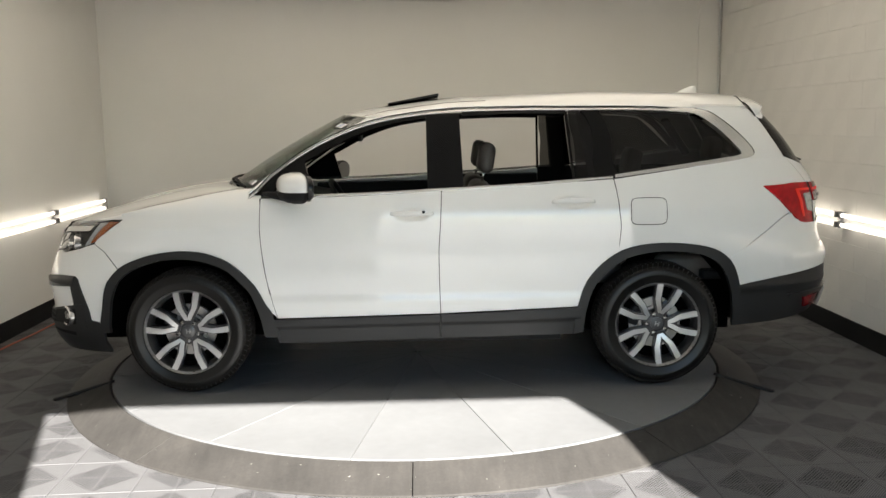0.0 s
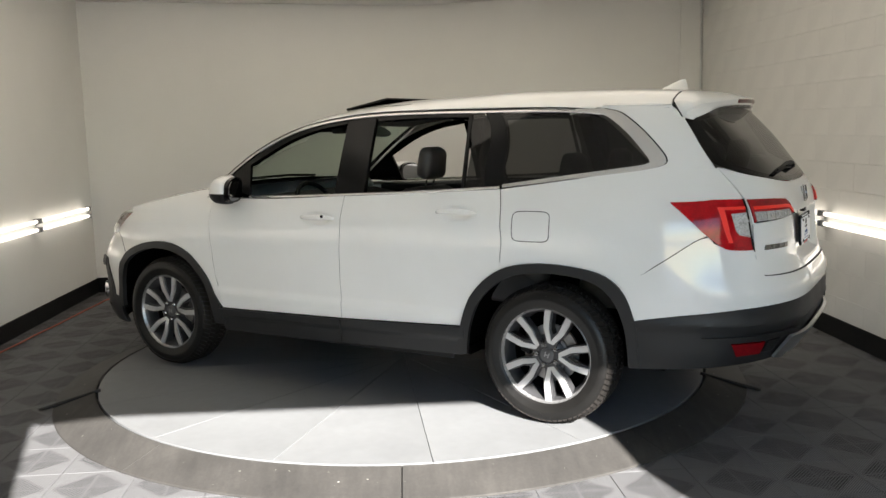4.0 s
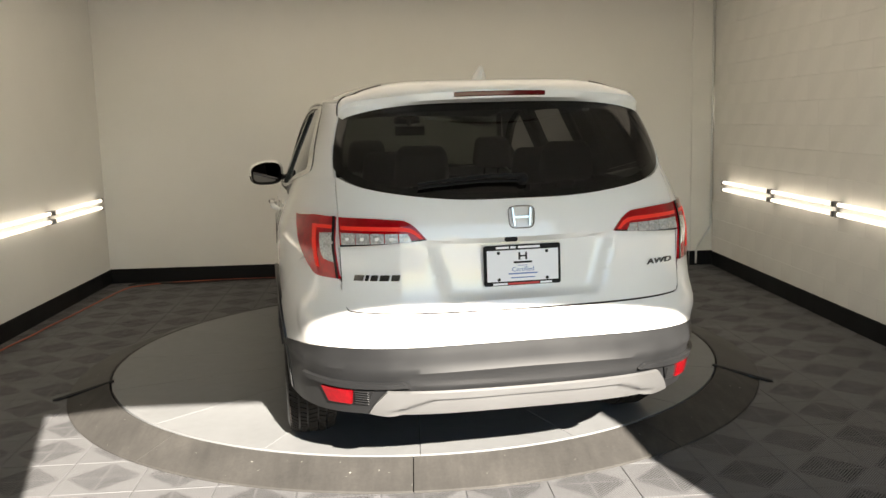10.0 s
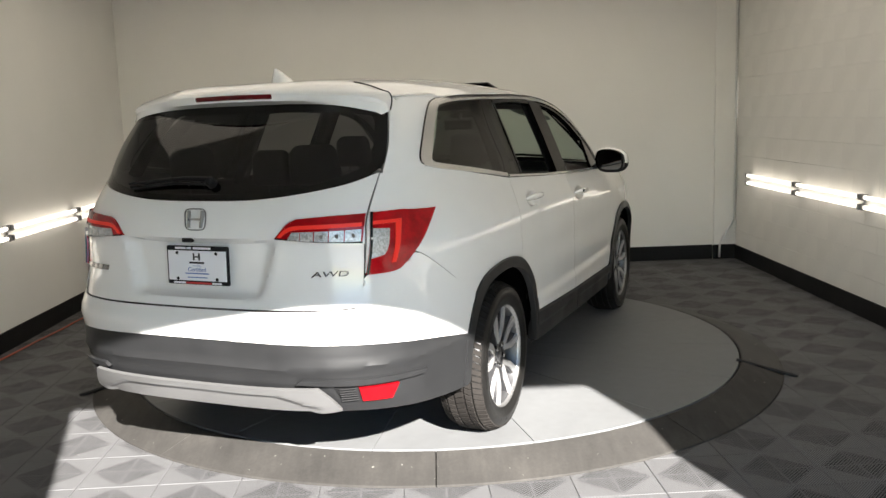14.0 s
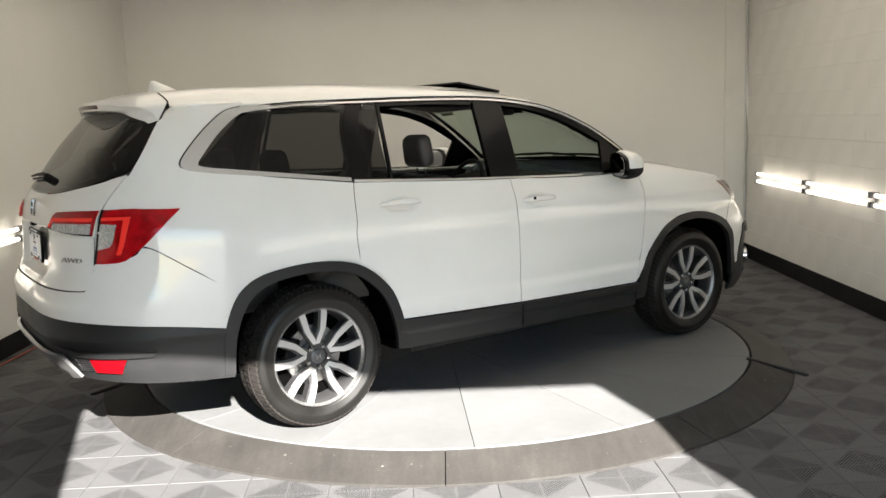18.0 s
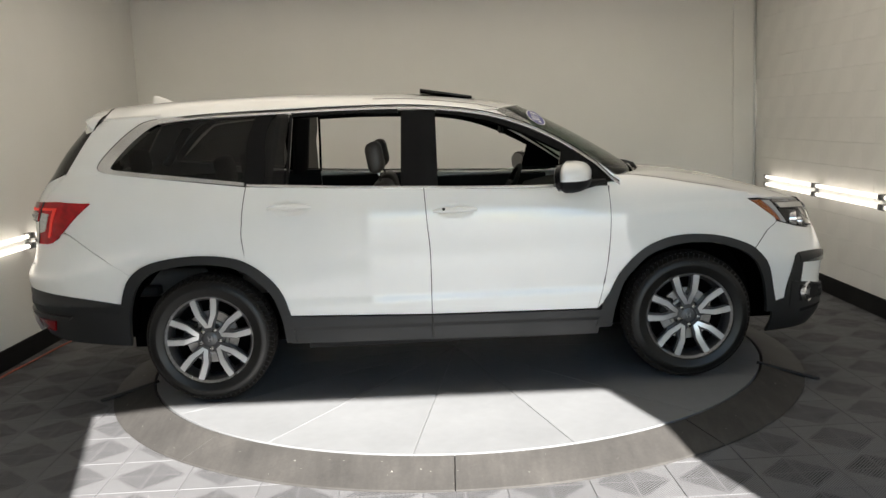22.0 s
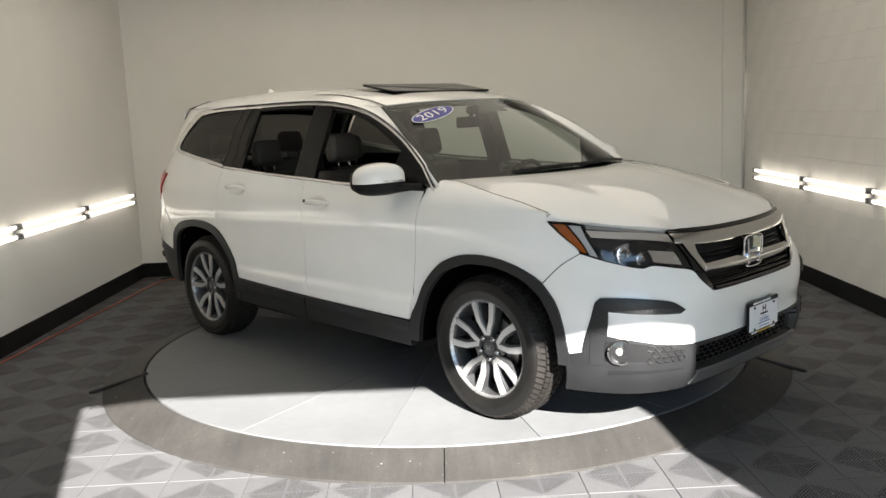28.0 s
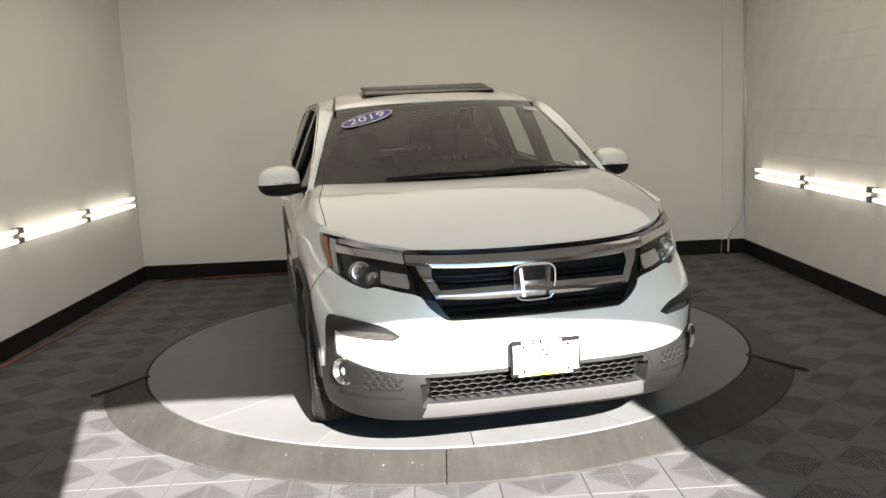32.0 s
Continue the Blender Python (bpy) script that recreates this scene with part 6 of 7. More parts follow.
# mirrors
for s in (1, -1):
    bm = bmesh.new()
    def shell(z0, z1, grow):
        prof_n, vs = 24, []
        for j in range(11):
            z = z0 + (z1 - z0) * j / 10
            f = max(0.0, 1 - abs((z - 1.232) / 0.089) ** 3.0) ** 0.5 * 0.92 + 0.08
            ring = []
            for k in range(prof_n):
                a = 2 * math.pi * k / prof_n
                c, d = math.cos(a), math.sin(a)
                xx = 0.742 + (0.105 if c > 0 else 0.058) * (f if c > 0 else 0.5 + 0.5 * f) * math.copysign(abs(c) ** 0.68, c) + grow * c
                yy = 1.035 + (0.122 * (0.25 + 0.75 * f) + grow) * math.copysign(abs(d) ** 0.62, d)
                ring.append(Vector((xx - 0.36 * (yy - 0.97), yy, z - 0.12 * max(0.0, yy - 1.02) * (z - 1.16) / 0.15)))
            vs.append(ring + [ring[0]])
        return vs
    sheet(bm, shell(1.219, 1.3205, 0.0), 0.0, inward=(0, -1, -0.2))
    bmesh.ops.remove_doubles(bm, verts=bm.verts, dist=1e-5)
    bmesh.ops.holes_fill(bm, edges=[e for e in bm.edges if len(e.link_faces) == 1], sides=0)
    cap = part("mirror", bm if s > 0 else mirrored(bm), PAINT, car, "white door mirror with a black foot", angle=60)
    bm = bmesh.new()
    sheet(bm, shell(1.1435, 1.218, 0.001), 0.0, inward=(0, -1, 0.2))
    bmesh.ops.remove_doubles(bm, verts=bm.verts, dist=1e-5)
    bmesh.ops.holes_fill(bm, edges=[e for e in bm.edges if len(e.link_faces) == 1], sides=0)
    part("mirror_foot", bm if s > 0 else mirrored(bm), DARK, cap, "black lower mirror shell", angle=60)
    bm = bmesh.new()
    tube(bm, [(0.93, 0.895, 1.192), (0.87, 0.925, 1.186), (0.80, 0.965, 1.180), (0.74, 1.01, 1.182)], [0.020, 0.034, 0.044, 0.046], 10, flat=0.6)
    part("mirror_arm", bm if s > 0 else mirrored(bm), DARK, cap)
    for nm, ry, rz, x0, x1, mat in (("mirror_surround", 0.112, 0.078, 0.646, 0.668, TRIM), ("mirror_glass", 0.098, 0.066, 0.6395, 0.6435, MIRROR)):
        ring = []
        for k in range(32):
            c, d = math.cos(2 * math.pi * k / 32), math.sin(2 * math.pi * k / 32)
            yy, zz = ry * math.copysign(abs(c) ** 0.62, c), rz * math.copysign(abs(d) ** 0.62, d)
            ring.append((yy, zz - 0.18 * max(0.0, yy) * (zz + 0.07) / 0.15))
        bm = bmesh.new()
        turn = pose((x0 + x1) / 2, 1.037, 1.232, 0, -4, 22 if mat is MIRROR else 19)
        prism(bm, ring, x1 - x0, turn @ Matrix(((0, 0, 1, 0), (1, 0, 0, 0), (0, 1, 0, 0), (0, 0, 0, 1))) @ pose(0, 0, -(x1 - x0) / 2))
        part(nm, bm if s > 0 else mirrored(bm), mat, cap, "mirror glass" if mat is MIRROR else "", angle=30)
    bm = bmesh.new()
    tube(bm, [(0.846 - 0.0115 * k - 0.075 * max(0, k - 3) ** 2 / 9, 0.96 + 0.032 * k, 1.226) for k in range(7)], 0.005, 6)
    part("mirror_blinker", bm if s > 0 else mirrored(bm), CHROME, cap)

# door handles and fuel flap
for x, z, lock in ((0.055, 1.068, True), (-0.895, 1.122, False)):
    bm = bmesh.new()
    pts = [(x + 0.125 - 0.25 * k / 10, z) for k in range(11)]
    line = []
    for k, (a, b) in enumerate(pts):
        lift = 0.002 + 0.034 * math.sin(math.pi * k / 10) ** 0.5
        line.append(skin(q_of("x", a, b), b, lift))
    tube(bm, line, [0.008 + 0.010 * math.sin(math.pi * k / 10) ** 0.5 for k in range(11)], 10, flat=0.95)
    hs = both("door_handle", bm, PAINT, car, "white door handle")
    if lock:
        m = Matrix.Translation(skin(q_of("x", x - 0.068, z + 0.004), z + 0.004, 0.046)) @ pose(0, 0, 0, -90, 0, 0)
        both("lock", turned([(0.0, 0.0), (0.009, 0.0), (0.009, 0.006), (0.0, 0.007)], 12, m), DARK, car)
_f = [("x", -1.34 + 0.106 * math.copysign(abs(math.cos(2 * math.pi * k / 40)) ** 0.35, math.cos(2 * math.pi * k / 40)), 1.062 + 0.078 * math.copysign(abs(math.sin(2 * math.pi * k / 40)) ** 0.35, math.sin(2 * math.pi * k / 40))) for k in range(40)]
bm = bmesh.new()
tube(bm, [skin(q_of(k, v, z), z, 0.0) for k, v, z in _f], 0.0022, 4, closed=True)
part("fuel_flap", bm, DARK, car, "dark seam of the fuel flap")

# sunroof, aerial, rail caps
bm = boxed(-0.165, -0.43, -0.008, 0.165, 0.43, 0.008, 0.007, pose(0.047, 0, 1.744, 0, 10.2, 0), 2)
part("sunroof", bm, TRIM, car, "dark glass sunroof tilted open")
bm = bmesh.new()
sheet(bm, [[roof_at(0.225 - 0.42 * j / 10, -0.62 + 1.24 * i / 12) + Vector((0, 0, 0.0015)) for i in range(13)] for j in range(11)], 0.0, inward=(0, 0, -1))
part("sunroof_frame", bm, TRIM, car)
bm = bmesh.new()
rows = []
for j in range(9):
    t = j / 8
    x0, x1 = -1.70 - 0.155 * t ** 1.2, -1.90 + 0.02 * t
    z = 1.752 + 0.072 * t
    w = 0.036 * (1 - t) ** 0.8 + 0.004
    rows.append([Vector(((x0 + x1) / 2 + (x0 - x1) / 2 * math.cos(a), w * math.sin(a), z)) for a in (2 * math.pi * k / 14 for k in range(15))])
sheet(bm, rows, 0.0, inward=(0, 0, -1))
bmesh.ops.remove_doubles(bm, verts=bm.verts, dist=1e-5)
bmesh.ops.holes_fill(bm, edges=[e for e in bm.edges if len(e.link_faces) == 1], sides=0)
bmesh.ops.recalc_face_normals(bm, faces=bm.faces)
part("aerial_fin", bm, PAINT, car, "white shark-fin aerial")


# wheels
def wheel_parts(m, spin, side):
    tyre_profile = [(0.232, -0.105), (0.262, -0.118), (0.31, -0.1225), (0.345, -0.112), (0.358, -0.095), (0.3655, -0.07), (0.3665, -0.03), (0.3665, 0.03), (0.3655, 0.07), (0.358, 0.095), (0.345, 0.112), (0.335, 0.1165), (0.332, 0.1185), (0.31, 0.1225), (0.30, 0.1225), (0.297, 0.1205), (0.270, 0.118), (0.256, 0.108), (0.250, 0.098)]
    wheel = part("wheel", turned([(0.240, -0.10), (0.230, -0.08), (0.225, 0.0), (0.232, 0.07), (0.242, 0.090), (0.254, 0.108), (0.258, 0.105), (0.252, 0.09)], 48, m), GUNMETAL, car, "alloy wheel with five twin spokes")
    bm = bmesh.new()
    for k in range(26):
        if k % 13 > 6:
            continue
        a0 = 2 * math.pi * k / 26
        w = 0.085 if k % 2 else 0.13
        pts = [(0.312, a0), (0.312, a0 + w), (0.326, a0 + w), (0.326, a0)]
        vs = [bm.verts.new((r * math.cos(a), r * math.sin(a), 0.1235 - (r - 0.31) * 0.2)) for r, a in pts]
        us = [bm.verts.new((v.co.x, v.co.y, v.co.z - 0.004)) for v in vs]
        bm.faces.new(vs)
        for i in range(4):
            bm.faces.new((vs[i], us[i], us[(i + 1) % 4], vs[(i + 1) % 4]))
    bmesh.ops.recalc_face_normals(bm, faces=bm.faces)
    bmesh.ops.transform(bm, matrix=m, verts=bm.verts)
    tagged(part("sidewall_lettering", bm, RUBBER, wheel, "raised bars of sidewall lettering", smooth=False), kind="stuff")
    part("rim_lip", turned([(0.2435, 0.092), (0.2475, 0.1005), (0.2555, 0.1095), (0.2585, 0.1075)], 56, m), SATIN, wheel, "grey rim edge")
    part("tyre", turned(tyre_profile, 64, m), RUBBER, wheel, "black road tyre")
    bm = bmesh.new()
    for k in range(72):
        a = 2 * math.pi * k / 72
        for z0, z1, sk in ((-0.112, -0.072, 0.04), (-0.062, -0.03, 0.03), (-0.022, 0.022, -0.03), (0.03, 0.062, 0.03), (0.072, 0.112, 0.04)):
            r0, r1 = (0.370, 0.3765) if abs(z0 + z1) < 0.16 else (0.345, 0.3725)
            da = 0.033
            ps = []
            for zz, sh in ((z0, 0), (z1, sk)):
                r = r1 - 0.0008 if abs(zz) < 0.1 else 0.354
                for aa in (a + sh, a + sh + da * 2):
                    ps.append(Vector((r * math.cos(aa), r * math.sin(aa), zz)))
            lo = [Vector((p.x * 0.975, p.y * 0.975, p.z)) for p in ps]
            v, u = [bm.verts.new(p) for p in ps], [bm.verts.new(p) for p in lo]
            bm.faces.new((v[0], v[1], v[3], v[2]))
            for i, j in ((0, 1), (1, 3), (3, 2), (2, 0)):
                bm.faces.new((v[j], v[i], u[i], u[j]))
    bmesh.ops.transform(bm, matrix=m, verts=bm.verts)
    bmesh.ops.recalc_face_normals(bm, faces=bm.faces)
    part("tread", bm, TREAD, wheel, smooth=False)
    part("brake_disc", turned([(0.0, 0.03), (0.10, 0.03), (0.105, 0.02), (0.155, 0.02), (0.155, 0.0), (0.0, 0.0)], 40, m), ROTOR, wheel, "steel brake disc")
    bm = boxed(0.10, -0.06, -0.02, 0.165, 0.06, 0.045, 0.008, m @ pose(0, 0, 0, 0, 0, 160))
    part("brake_caliper", bm, DARK, wheel)
    part("wheel_back", turned([(0.224, 0.0), (0.0, -0.005)], 32, m), WELL, wheel)
    for k in range(5):
        for h in (-1, 1):
            a = radians(spin + 72 * k)
            bm = bmesh.new()
            # a bent spoke: out from the hub, then straight to the rim
            # (along r, sideways, height, half width)
            pts = [(0.066, 0.007, 0.080, 0.011), (0.100, 0.021, 0.088, 0.0145), (0.140, 0.043, 0.093, 0.0155), (0.195, 0.055, 0.096, 0.0165), (0.251, 0.064, 0.098, 0.0175)]
            rings = []
            for r, sd, z, w in pts:
                sd *= h
                rings.append([Vector((r, sd - w, z - 0.012)), Vector((r, sd - w, z)), Vector((r, sd + w, z)), Vector((r, sd + w, z - 0.012))])
            vs = [[bm.verts.new(p) for p in r] for r in rings]
            for p, q in zip(vs, vs[1:]):
                for i in range(3):
                    bm.faces.new((p[i], p[i + 1], q[i + 1], q[i]))
            bm.faces.new(vs[-1])
            bmesh.ops.recalc_face_normals(bm, faces=bm.faces)
            bmesh.ops.transform(bm, matrix=m @ pose(0, 0, 0, 0, 0, math.degrees(a)), verts=bm.verts)
            part("spoke", bm, MACHINED, wheel, "bright machined spoke", smooth=False)
        # dark flank of the twin spoke
        bm = bmesh.new()
        prism(bm, [(0.05, -0.03), (0.09, -0.038), (0.135, -0.062), (0.250, -0.089), (0.250, -0.040), (0.15, -0.020), (0.118, 0.0), (0.15, 0.020), (0.250, 0.040), (0.250, 0.089), (0.135, 0.062), (0.09, 0.038), (0.05, 0.03)], 0.05, m @ pose(0, 0, 0, 0, 0, spin + 72 * k) @ pose(0, 0, 0.030))
        part("spoke_web", bm, GUNMETAL, wheel, smooth=False)
        an = radians(spin + 36 + 72 * k)
        bm = turned([(0.0, 0.092), (0.008, 0.090), (0.0138, 0.083), (0.0145, 0.05)], 12, m @ pose(0.060 * math.cos(an), 0.058 * math.sin(an), 0.0))
        part("lug_nut", bm, LUG, wheel)
    part("hub", turned([(0.0, 0.073), (0.05, 0.073), (0.072, 0.066), (0.085, 0.05), (0.085, 0.02)], 30, m), GUNMETAL, wheel)
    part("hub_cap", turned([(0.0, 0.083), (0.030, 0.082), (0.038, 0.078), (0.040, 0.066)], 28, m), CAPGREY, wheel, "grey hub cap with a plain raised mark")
    bm = bmesh.new()
    for u in (-1, 1):
        prism(bm, [(u * 0.009 - 0.003, -0.014), (u * 0.009 + 0.003, -0.014), (u * 0.011 + 0.003, 0.014), (u * 0.011 - 0.003, 0.014)], 0.002, m @ pose(0, 0, 0.0815, 0, 0, spin - 90))
    prism(bm, [(-0.008, -0.003), (0.008, -0.003), (0.008, 0.003), (-0.008, 0.003)], 0.002, m @ pose(0, 0, 0.0815, 0, 0, spin - 90))
    part("cap_mark", bm, SATIN, wheel, smooth=False)


for x, s, spin in ((WB, 1, 90.0), (-WB, 1, 72.0), (WB, -1, 94.0), (-WB, -1, 95.5)):
    # wheel space: z outward, y up
    base = Matrix.Translation((x, s * 0.8425, 0.375)) @ Matrix(((-s, 0, 0, 0), (0, 0, s, 0), (0, 1, 0, 0), (0, 0, 0, 1)))
    wheel_parts(base, spin, s)


# cabin
def rounded(x0, y0, z0, x1, y1, z1, r, m=None):
    return boxed(x0, y0, z0, x1, y1, z1, r, m, 3)


def seat(x, y, wide, back_top, headrests, tall=0.0):
    base = part("seat", rounded(x - 0.28, y - wide / 2, 0.58, x + 0.25, y + wide / 2, 0.76, 0.05), LEATHER, car, "taupe leather seat with headrest")
    part("backrest", rounded(-0.07, -wide / 2, 0.0, 0.07, wide / 2, back_top - 0.70, 0.055, pose(x - 0.24, y, 0.70, 0, -14, 0)), LEATHER, base)
    for hy in headrests:
        top = pose(x - 0.24, y + hy, 0.70, 0, -14, 0)
        h = back_top - 0.70
        bm = bmesh.new()
        vs = box(bm, -0.055, -0.125, h + 0.055, 0.05, 0.125, h + 0.250 + tall, 0.045, None, 3)
        for v in bm.verts:
            t = (v.co.z - h) / 0.23
            v.co.y *= 1.0 - 0.22 * max(0, t - 0.35)
            v.co.x += 0.02 * t
        bmesh.ops.transform(bm, matrix=top, verts=bm.verts)
        part("headrest", bm, LEATHER, base)
        for d in (-0.045, 0.045):
            bm = bmesh.new()
            tube(bm, [top @ Vector((0, d, h - 0.02)), top @ Vector((0.004, d, h + 0.10))], 0.006, 6)
            part("headrest_stalk", bm, CHROME, base)


for s in (1, -1):
    seat(-0.02, s * 0.40, 0.52, 1.235, [0.0])
seat(-0.97, 0.40, 0.56, 1.19, [0.0])
seat(-0.97, -0.40, 0.56, 1.19, [0.0])
seat(-1.71, 0.33, 0.58, 1.26, [0.0], -0.02)
seat(-1.71, -0.33, 0.58, 1.26, [0.0], -0.02)
bm = bmesh.new()
rows = []
for i in range(13):
    y = -0.80 + 1.60 * i / 12
    hump = 0.02 if 0.12 < y < 0.66 else 0.0
    rows.append([Vector((0.62, y, 0.70)), Vector((0.60, y, 1.00 + hump)), Vector((0.66, y, 1.09 + hump)), Vector((0.85, y, 1.125)), Vector((1.12, y * 1.02, 1.13)), Vector((1.15, y * 1.02, 0.9))])
sheet(bm, rows, 0.0, inward=(0, 0, -1))
part("dashboard", bm, CABIN, car, "black dashboard")
bm = bmesh.new()
tube(bm, [pose(0.50, 0.40, 1.07, 0, -62, 0) @ Vector((0.185 * math.cos(2 * math.pi * k / 28), 0.185 * math.sin(2 * math.pi * k / 28), 0)) for k in range(28)], 0.016, 8, closed=True)
wheel_st = part("steering_wheel", bm, CABIN, car, "black steering wheel")
bm = boxed(-0.07, -0.16, -0.02, 0.06, 0.16, 0.02, 0.015, pose(0.505, 0.40, 1.07, 0, -62, 0))
part("steering_hub", bm, CABIN, wheel_st)
part("centre_screen", boxed(-0.012, -0.12, -0.09, 0.012, 0.12, 0.09, 0.006, pose(0.595, 0.0, 1.02, 0, -15, 0)), TRIM, car)
part("centre_console", rounded(-0.35, -0.13, 0.40, 0.62, 0.13, 0.80, 0.04), CABIN, car)
bm = bmesh.new()
box(bm, 0.41, -0.11, 1.475, 0.43, 0.11, 1.545, 0.008)
tube(bm, [(0.43, 0, 1.54), (0.50, 0, 1.60)], 0.012, 8)
part("cabin_mirror", bm, DARK, car, "black rear-view mirror")
part("sensor_box", rounded(0.48, -0.09, 1.56, 0.60, 0.09, 1.61, 0.015), DARK, car)
# inner door cards and pillar linings
for x0, x1, z0, z1 in ((0.84, -0.10, 0.50, 1.17), (-0.12, -0.90, 0.50, 1.215), (-0.90, -2.25, 0.93, 1.27)):
    bm = bmesh.new()
    rows = []
    for j in range(6):
        z = z0 + (z1 - z0) * j / 5
        rows.append([skin(q_of("x", x0 + (x1 - x0) * i / 8, z), z, -0.065 - 0.02 * math.sin(math.pi * j / 5)) for i in range(9)])
    e = rows[-1]
    rows.append([p + Vector((0, 0.05, 0.006)) for p in e])
    sheet(bm, rows, 0.0, inward=(0, 1, 0))
    both("door_card", bm, CABIN, car)
for lo, hi, w in ((("x", -0.145, 1.20), ("x", -0.135, 1.66), 0.055), (("x", -1.06, 1.24), ("x", -1.0, 1.66), 0.06), (("x", -2.06, 1.36), ("x", -1.86, 1.62), 0.05)):
    bm = bmesh.new()
    a, b = skin(q_of(*lo), lo[2], -0.055), skin(q_of(*hi), hi[2], -0.055)
    tube(bm, [a, a.lerp(b, 0.5) + Vector((0, 0.006, 0)), b], w, 8, flat=0.45)
    both("pillar_lining", bm, CABIN, car)
part("cargo_floor", boxed(-2.38, -0.70, 0.60, -1.75, 0.70, 0.66, 0.01), CABIN, car)
part("parcel_blind", boxed(-2.42, -0.68, 1.05, -2.36, 0.68, 1.20, 0.02), CABIN, car)


# number plates
def plate(m, kind):
    frame_ob = part("plate_frame", boxed(-0.160, -0.082, 0, 0.160, 0.082, 0.012, 0.006, m), DARK, car, "black plate frame with a white dealer card")
    part("plate_card", boxed(-0.148, -0.064, 0.010, 0.148, 0.062, 0.0145, 0.001, m), PLATE_WHITE, frame_ob, smooth=False)
    def bar(x0, y0, x1, y1, mat, nm="print_bar"):
        part(nm, boxed(x0, y0, 0.0146, x1, y1, 0.0155, 0, m), mat, frame_ob, smooth=False)
    def bar_f(x0, y0, x1, y1, mat):
        part("print_bar", boxed(x0, y0, 0.0118, x1, y1, 0.0132, 0, m), mat, frame_ob, smooth=False)
    for k in range(3):
        w = (0.045, 0.018, 0.075)[k]
        x = (-0.11, -0.05, -0.018)[k]
        bar_f(x, 0.068, x + w * 1.2, 0.077, PLATE_WHITE)
    bar_f(-0.125, -0.078, -0.065, -0.070, PLATE_WHITE)
    bar_f(-0.062, -0.078, 0.068, -0.070, PLATE_RED if kind == "r" else PLATE_GOLD)
    bar_f(0.072, -0.078, 0.12, -0.070, PLATE_WHITE)
    for x in (-0.10, 0.10):
        for y in (0.052, -0.056):
            part("plate_screw", turned([(0.0, 0.019), (0.006, 0.018), (0.007, 0.0145)], 10, m @ pose(x, y, 0)), DARK, frame_ob)
    # small mark, then bars
    for s in (-1, 1):
        bar(s * 0.014 - 0.004, 0.022, s * 0.014 + 0.004, 0.052, DARK)
    bar(-0.014, 0.034, 0.014, 0.040, DARK)
    bar(-0.038, 0.008, 0.038, 0.016, DARK)
    bar(-0.02, -0.002, 0.02, 0.0, PLATE_BLUE)
    bar(-0.06, -0.036, 0.06, -0.031, PLATE_BLUE)
    bar(-0.05, -0.052, 0.05, -0.048, PLATE_BLUE)
    word = bpy.data.curves.new("word", "FONT")
    word.body, word.size, word.align_x, word.align_y, word.extrude = "Certified", 0.026, "CENTER", "CENTER", 0.0004
    o = new("word", word)
    me = bpy.data.meshes.new_from_object(o.evaluated_get(bpy.context.evaluated_depsgraph_get()))
    bpy.data.objects.remove(o)
    me.materials.append(PLATE_BLUE)
    me.transform(m @ pose(0, -0.017, 0.0155))
    w = new("card_word", me)
    w.parent = frame_ob
    return frame_ob


plate(pose(-2.53, 0.0, 0.995, 0, 2, 0) @ FACE_R, "r")
plate(pose(2.408, 0.025, 0.51, 0, 0, 0) @ FACE_F, "f")


# sagging white sheet under the ceiling, its edge along the back wall
def sheet_edge(x):
    return float(np.interp(x, [-3.24, -2.9, -1.16, -0.3, 0.25, 0.7, 1.09, 1.6], [3.050, 3.032, 2.985, 2.960, 2.950, 2.962, 2.990, 3.050]))


bm = bmesh.new()
rows = []
for j in range(9):
    v = j / 8
    rows.append([Vector((x, 3.455 - 0.85 * v, sheet_edge(x) + 0.055 * math.sin(math.pi / 2 * v) + 0.004 * noise.noise((x * 2.5, v * 2, 1)))) for x in (-3.24 + 4.84 * i / 60 for i in range(61))])
sheet(bm, rows, 0.006, inward=(0, 0, 1))
tagged(finish("ceiling_sheet", bm, SHEET), "white fabric sheet sagging under the ceiling by the back wall", "fabric sheet")


# ---- wall blocks and floor tiles ----
def block_mesh(w, h, d):
    bm = boxed(-d, -w / 2, -h / 2, 0, w / 2, h / 2)
    bmesh.ops.bevel(bm, geom=[e for e in bm.edges if all(v.co.x < -d + 1e-4 for v in e.verts)], offset=0.0012, segments=1, affect="EDGES")
    me = bpy.data.meshes.new("block")
    bm.to_mesh(me)
    bm.free()
    me.materials.append(BLOCK)
    return me


COURSE, BLOCK_W = 0.2035, 0.4064
_full = block_mesh(BLOCK_W - 0.0006, COURSE - 0.0010, 0.0118)
_near = bmesh.new()
for row in range(16):
    z = -0.094 + COURSE * (row + 0.5)
    h = min(COURSE, ZC - (z - COURSE / 2))
    if z + COURSE / 2 > ZC + 0.1 or z - COURSE / 2 > ZC - 0.02:
        continue
    y = YB - 0.03 - (BLOCK_W / 2 if row % 2 else BLOCK_W)
    while y > YF:
        cy = y + BLOCK_W / 2
        if cy > -1.2 and row < 15:
            o = new("block", _full)
            o.parent = wall_east
            o.matrix_basis = pose(XR + 0.012, cy, z)
        else:
            box(_near, XR + 0.0002, y + 0.001, z - COURSE / 2 + 0.001, XR + 0.0118, y + BLOCK_W - 0.001, min(z + COURSE / 2 - 0.001, ZC - 0.002))
        y -= BLOCK_W
tagged(finish("far_blocks", _near, BLOCK, wall_east, smooth=False), kind="stuff")

PITCH = 0.381


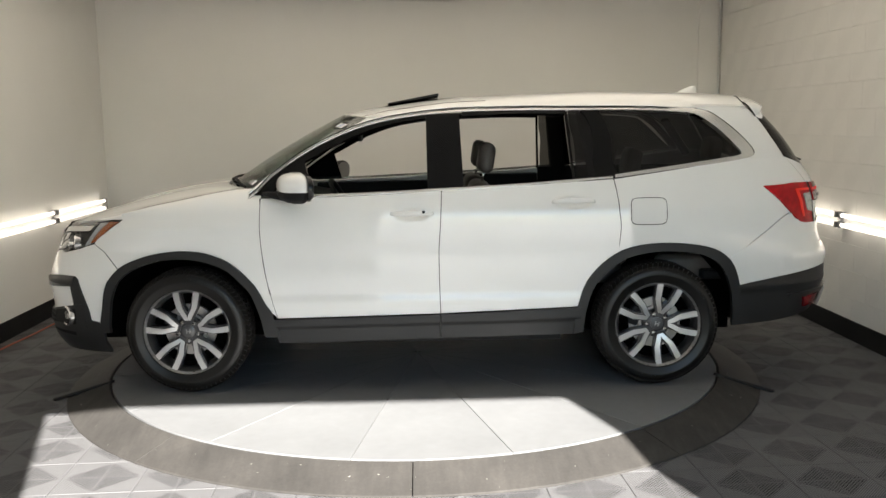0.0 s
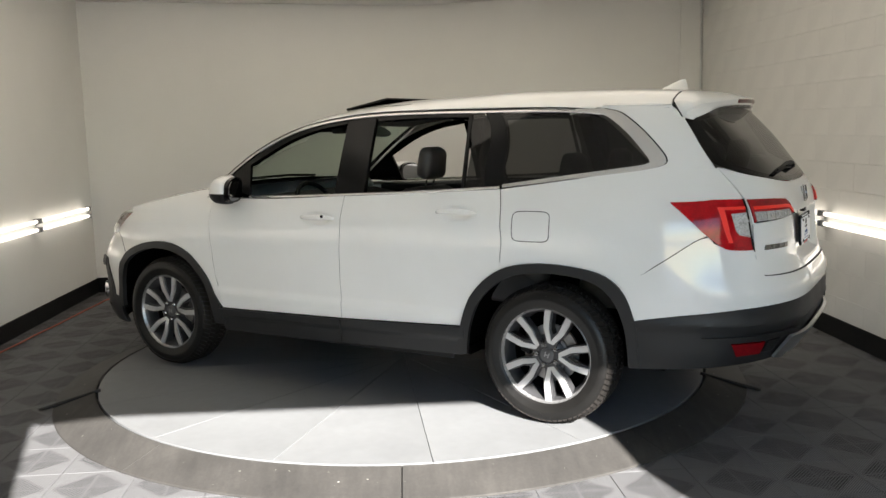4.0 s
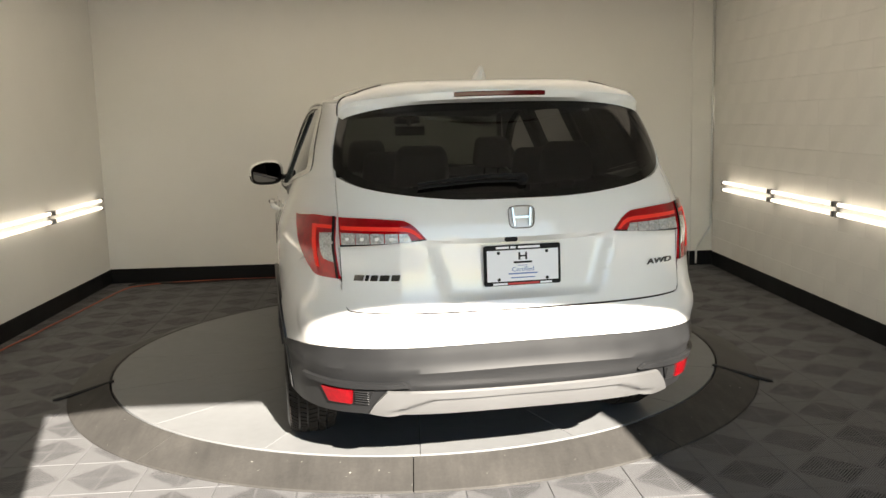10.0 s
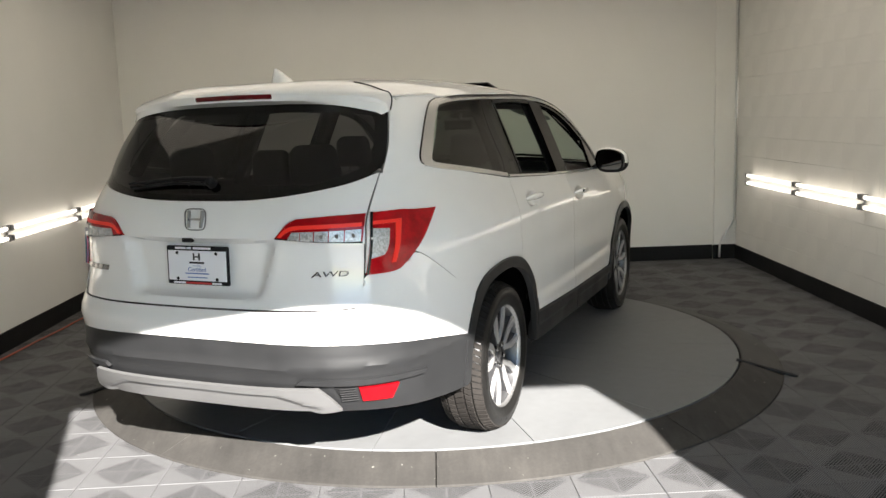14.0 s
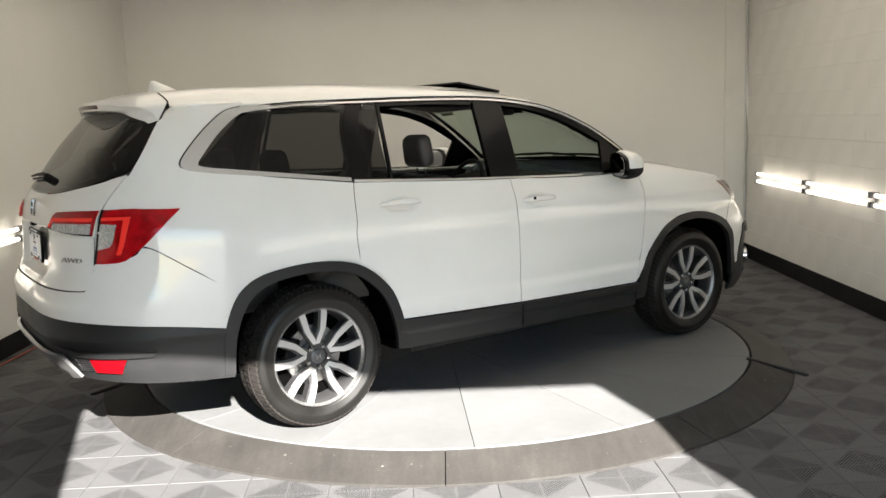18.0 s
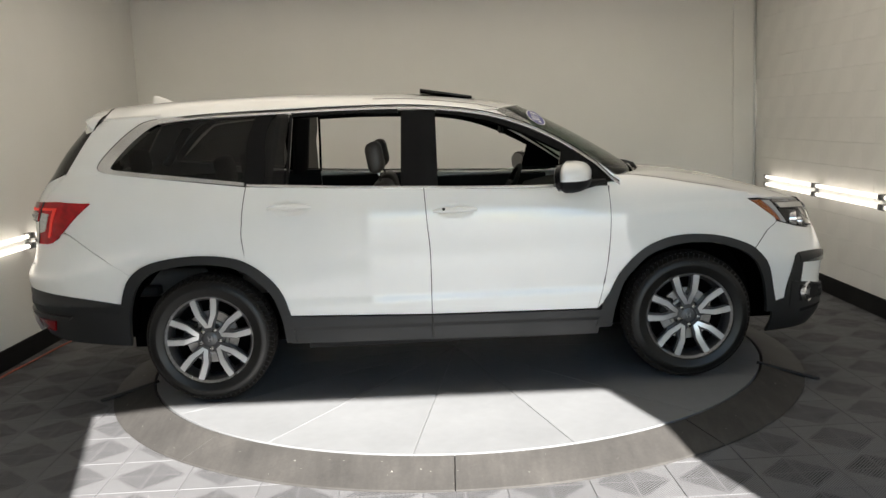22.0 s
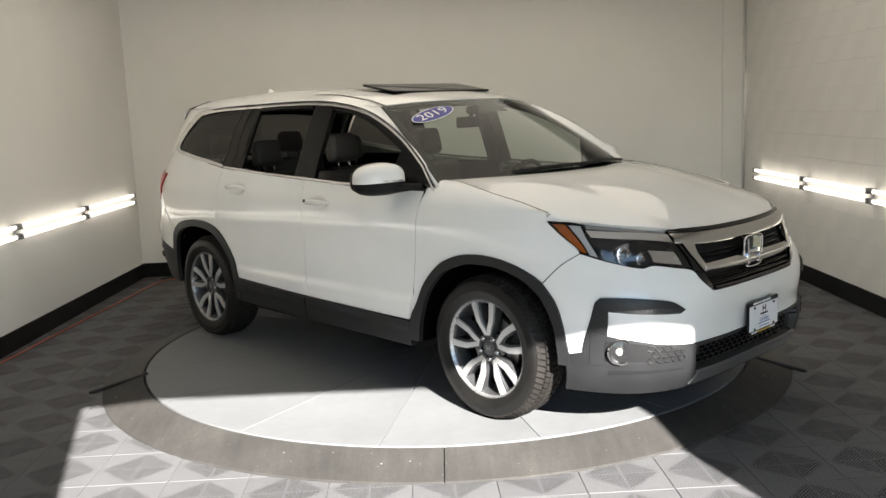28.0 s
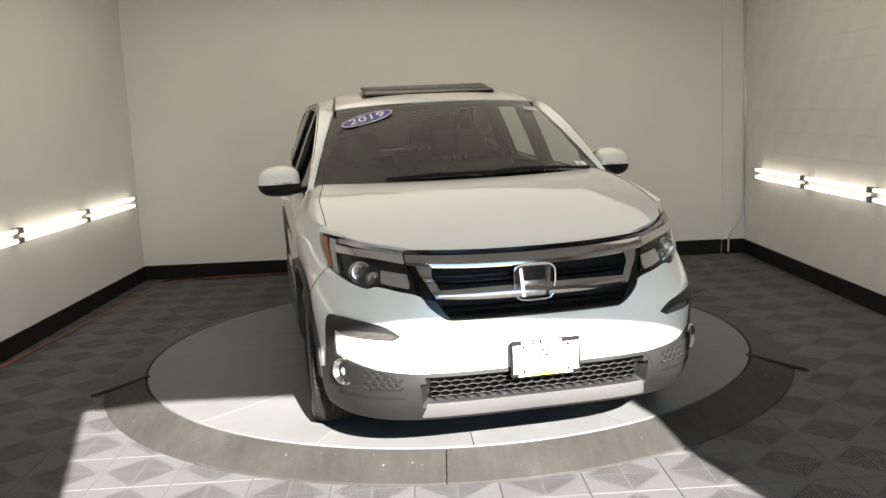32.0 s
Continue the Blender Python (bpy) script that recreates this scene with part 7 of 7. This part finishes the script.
def tile_mesh():
    bm = boxed(-PITCH / 2 + 0.0009, -PITCH / 2 + 0.0009, -0.0035, PITCH / 2 - 0.0009, PITCH / 2 - 0.0009, 0.0)
    bmesh.ops.bevel(bm, geom=[e for e in bm.edges if all(v.co.z > -0.001 for v in e.verts)], offset=0.0028, segments=1, affect="EDGES")
    me = bpy.data.meshes.new("tile")
    bm.to_mesh(me)
    bm.free()
    me.materials.append(TILE)
    return me


_tile = tile_mesh()
for i in range(-14, 15):
    for j in range(-22, 16):
        m = pose(0, 0, 0, 0, 0, TILE_TURN) @ pose(TILE_X + PITCH * i, TILE_Y + PITCH * j, 0)
        x, y = m.translation.x, m.translation.y
        if not (XL - 0.1 < x < XR + 0.1 and YF < y < YB + 0.1) or math.hypot(x, y) < 2.0:
            continue
        o = new("tile", _tile)
        o.parent = floor
        o.matrix_basis = m

# dust flecks and grit on the ramp and the tiles
_rng = random.Random(8)
bm = bmesh.new()
for k in range(90):
    a, r = radians(_rng.uniform(-175, -5)), _rng.choice((_rng.uniform(2.05, 2.26), _rng.uniform(2.3, 3.2)))
    x, y = r * math.cos(a), r * math.sin(a)
    if not XL + 0.1 < x < XR - 0.1:
        continue
    z = DECK_Z - 0.001 - (DECK_Z - 0.011) * (r - DECK_R - 0.02) / (SKIRT_R - DECK_R - 0.024) if r < SKIRT_R else 0.0
    w = 0.0013 + 0.0034 * _rng.random() ** 3
    box(bm, -w, -w * 0.5, -0.0005, w * _rng.uniform(0.5, 1.2), w * 0.6, w * 0.5, 0.0, pose(x, y, z, 0, 0, _rng.uniform(0, 360)))
tagged(finish("grit", bm, GRIT), "pale flecks of grit scattered on ramp and tiles", "grit", kind="stuff")


# ---- what turns ----
AXIS = (0.057, 0.060)
HEADING, RATE = 178.95, -8.0527


def motions():
    rows_car, rows_deck = [], []
    for k in range(33):
        a = HEADING + RATE * k
        rows_deck.append((float(k), pose(0, 0, 0, 0, 0, a)))
        rows_car.append((float(k), pose(0, 0, DECK_Z, 0, 0, a) @ pose(-AXIS[0], -AXIS[1], 0)))
    walk(turntable, rows_deck)
    walk(car, rows_car)


motions()
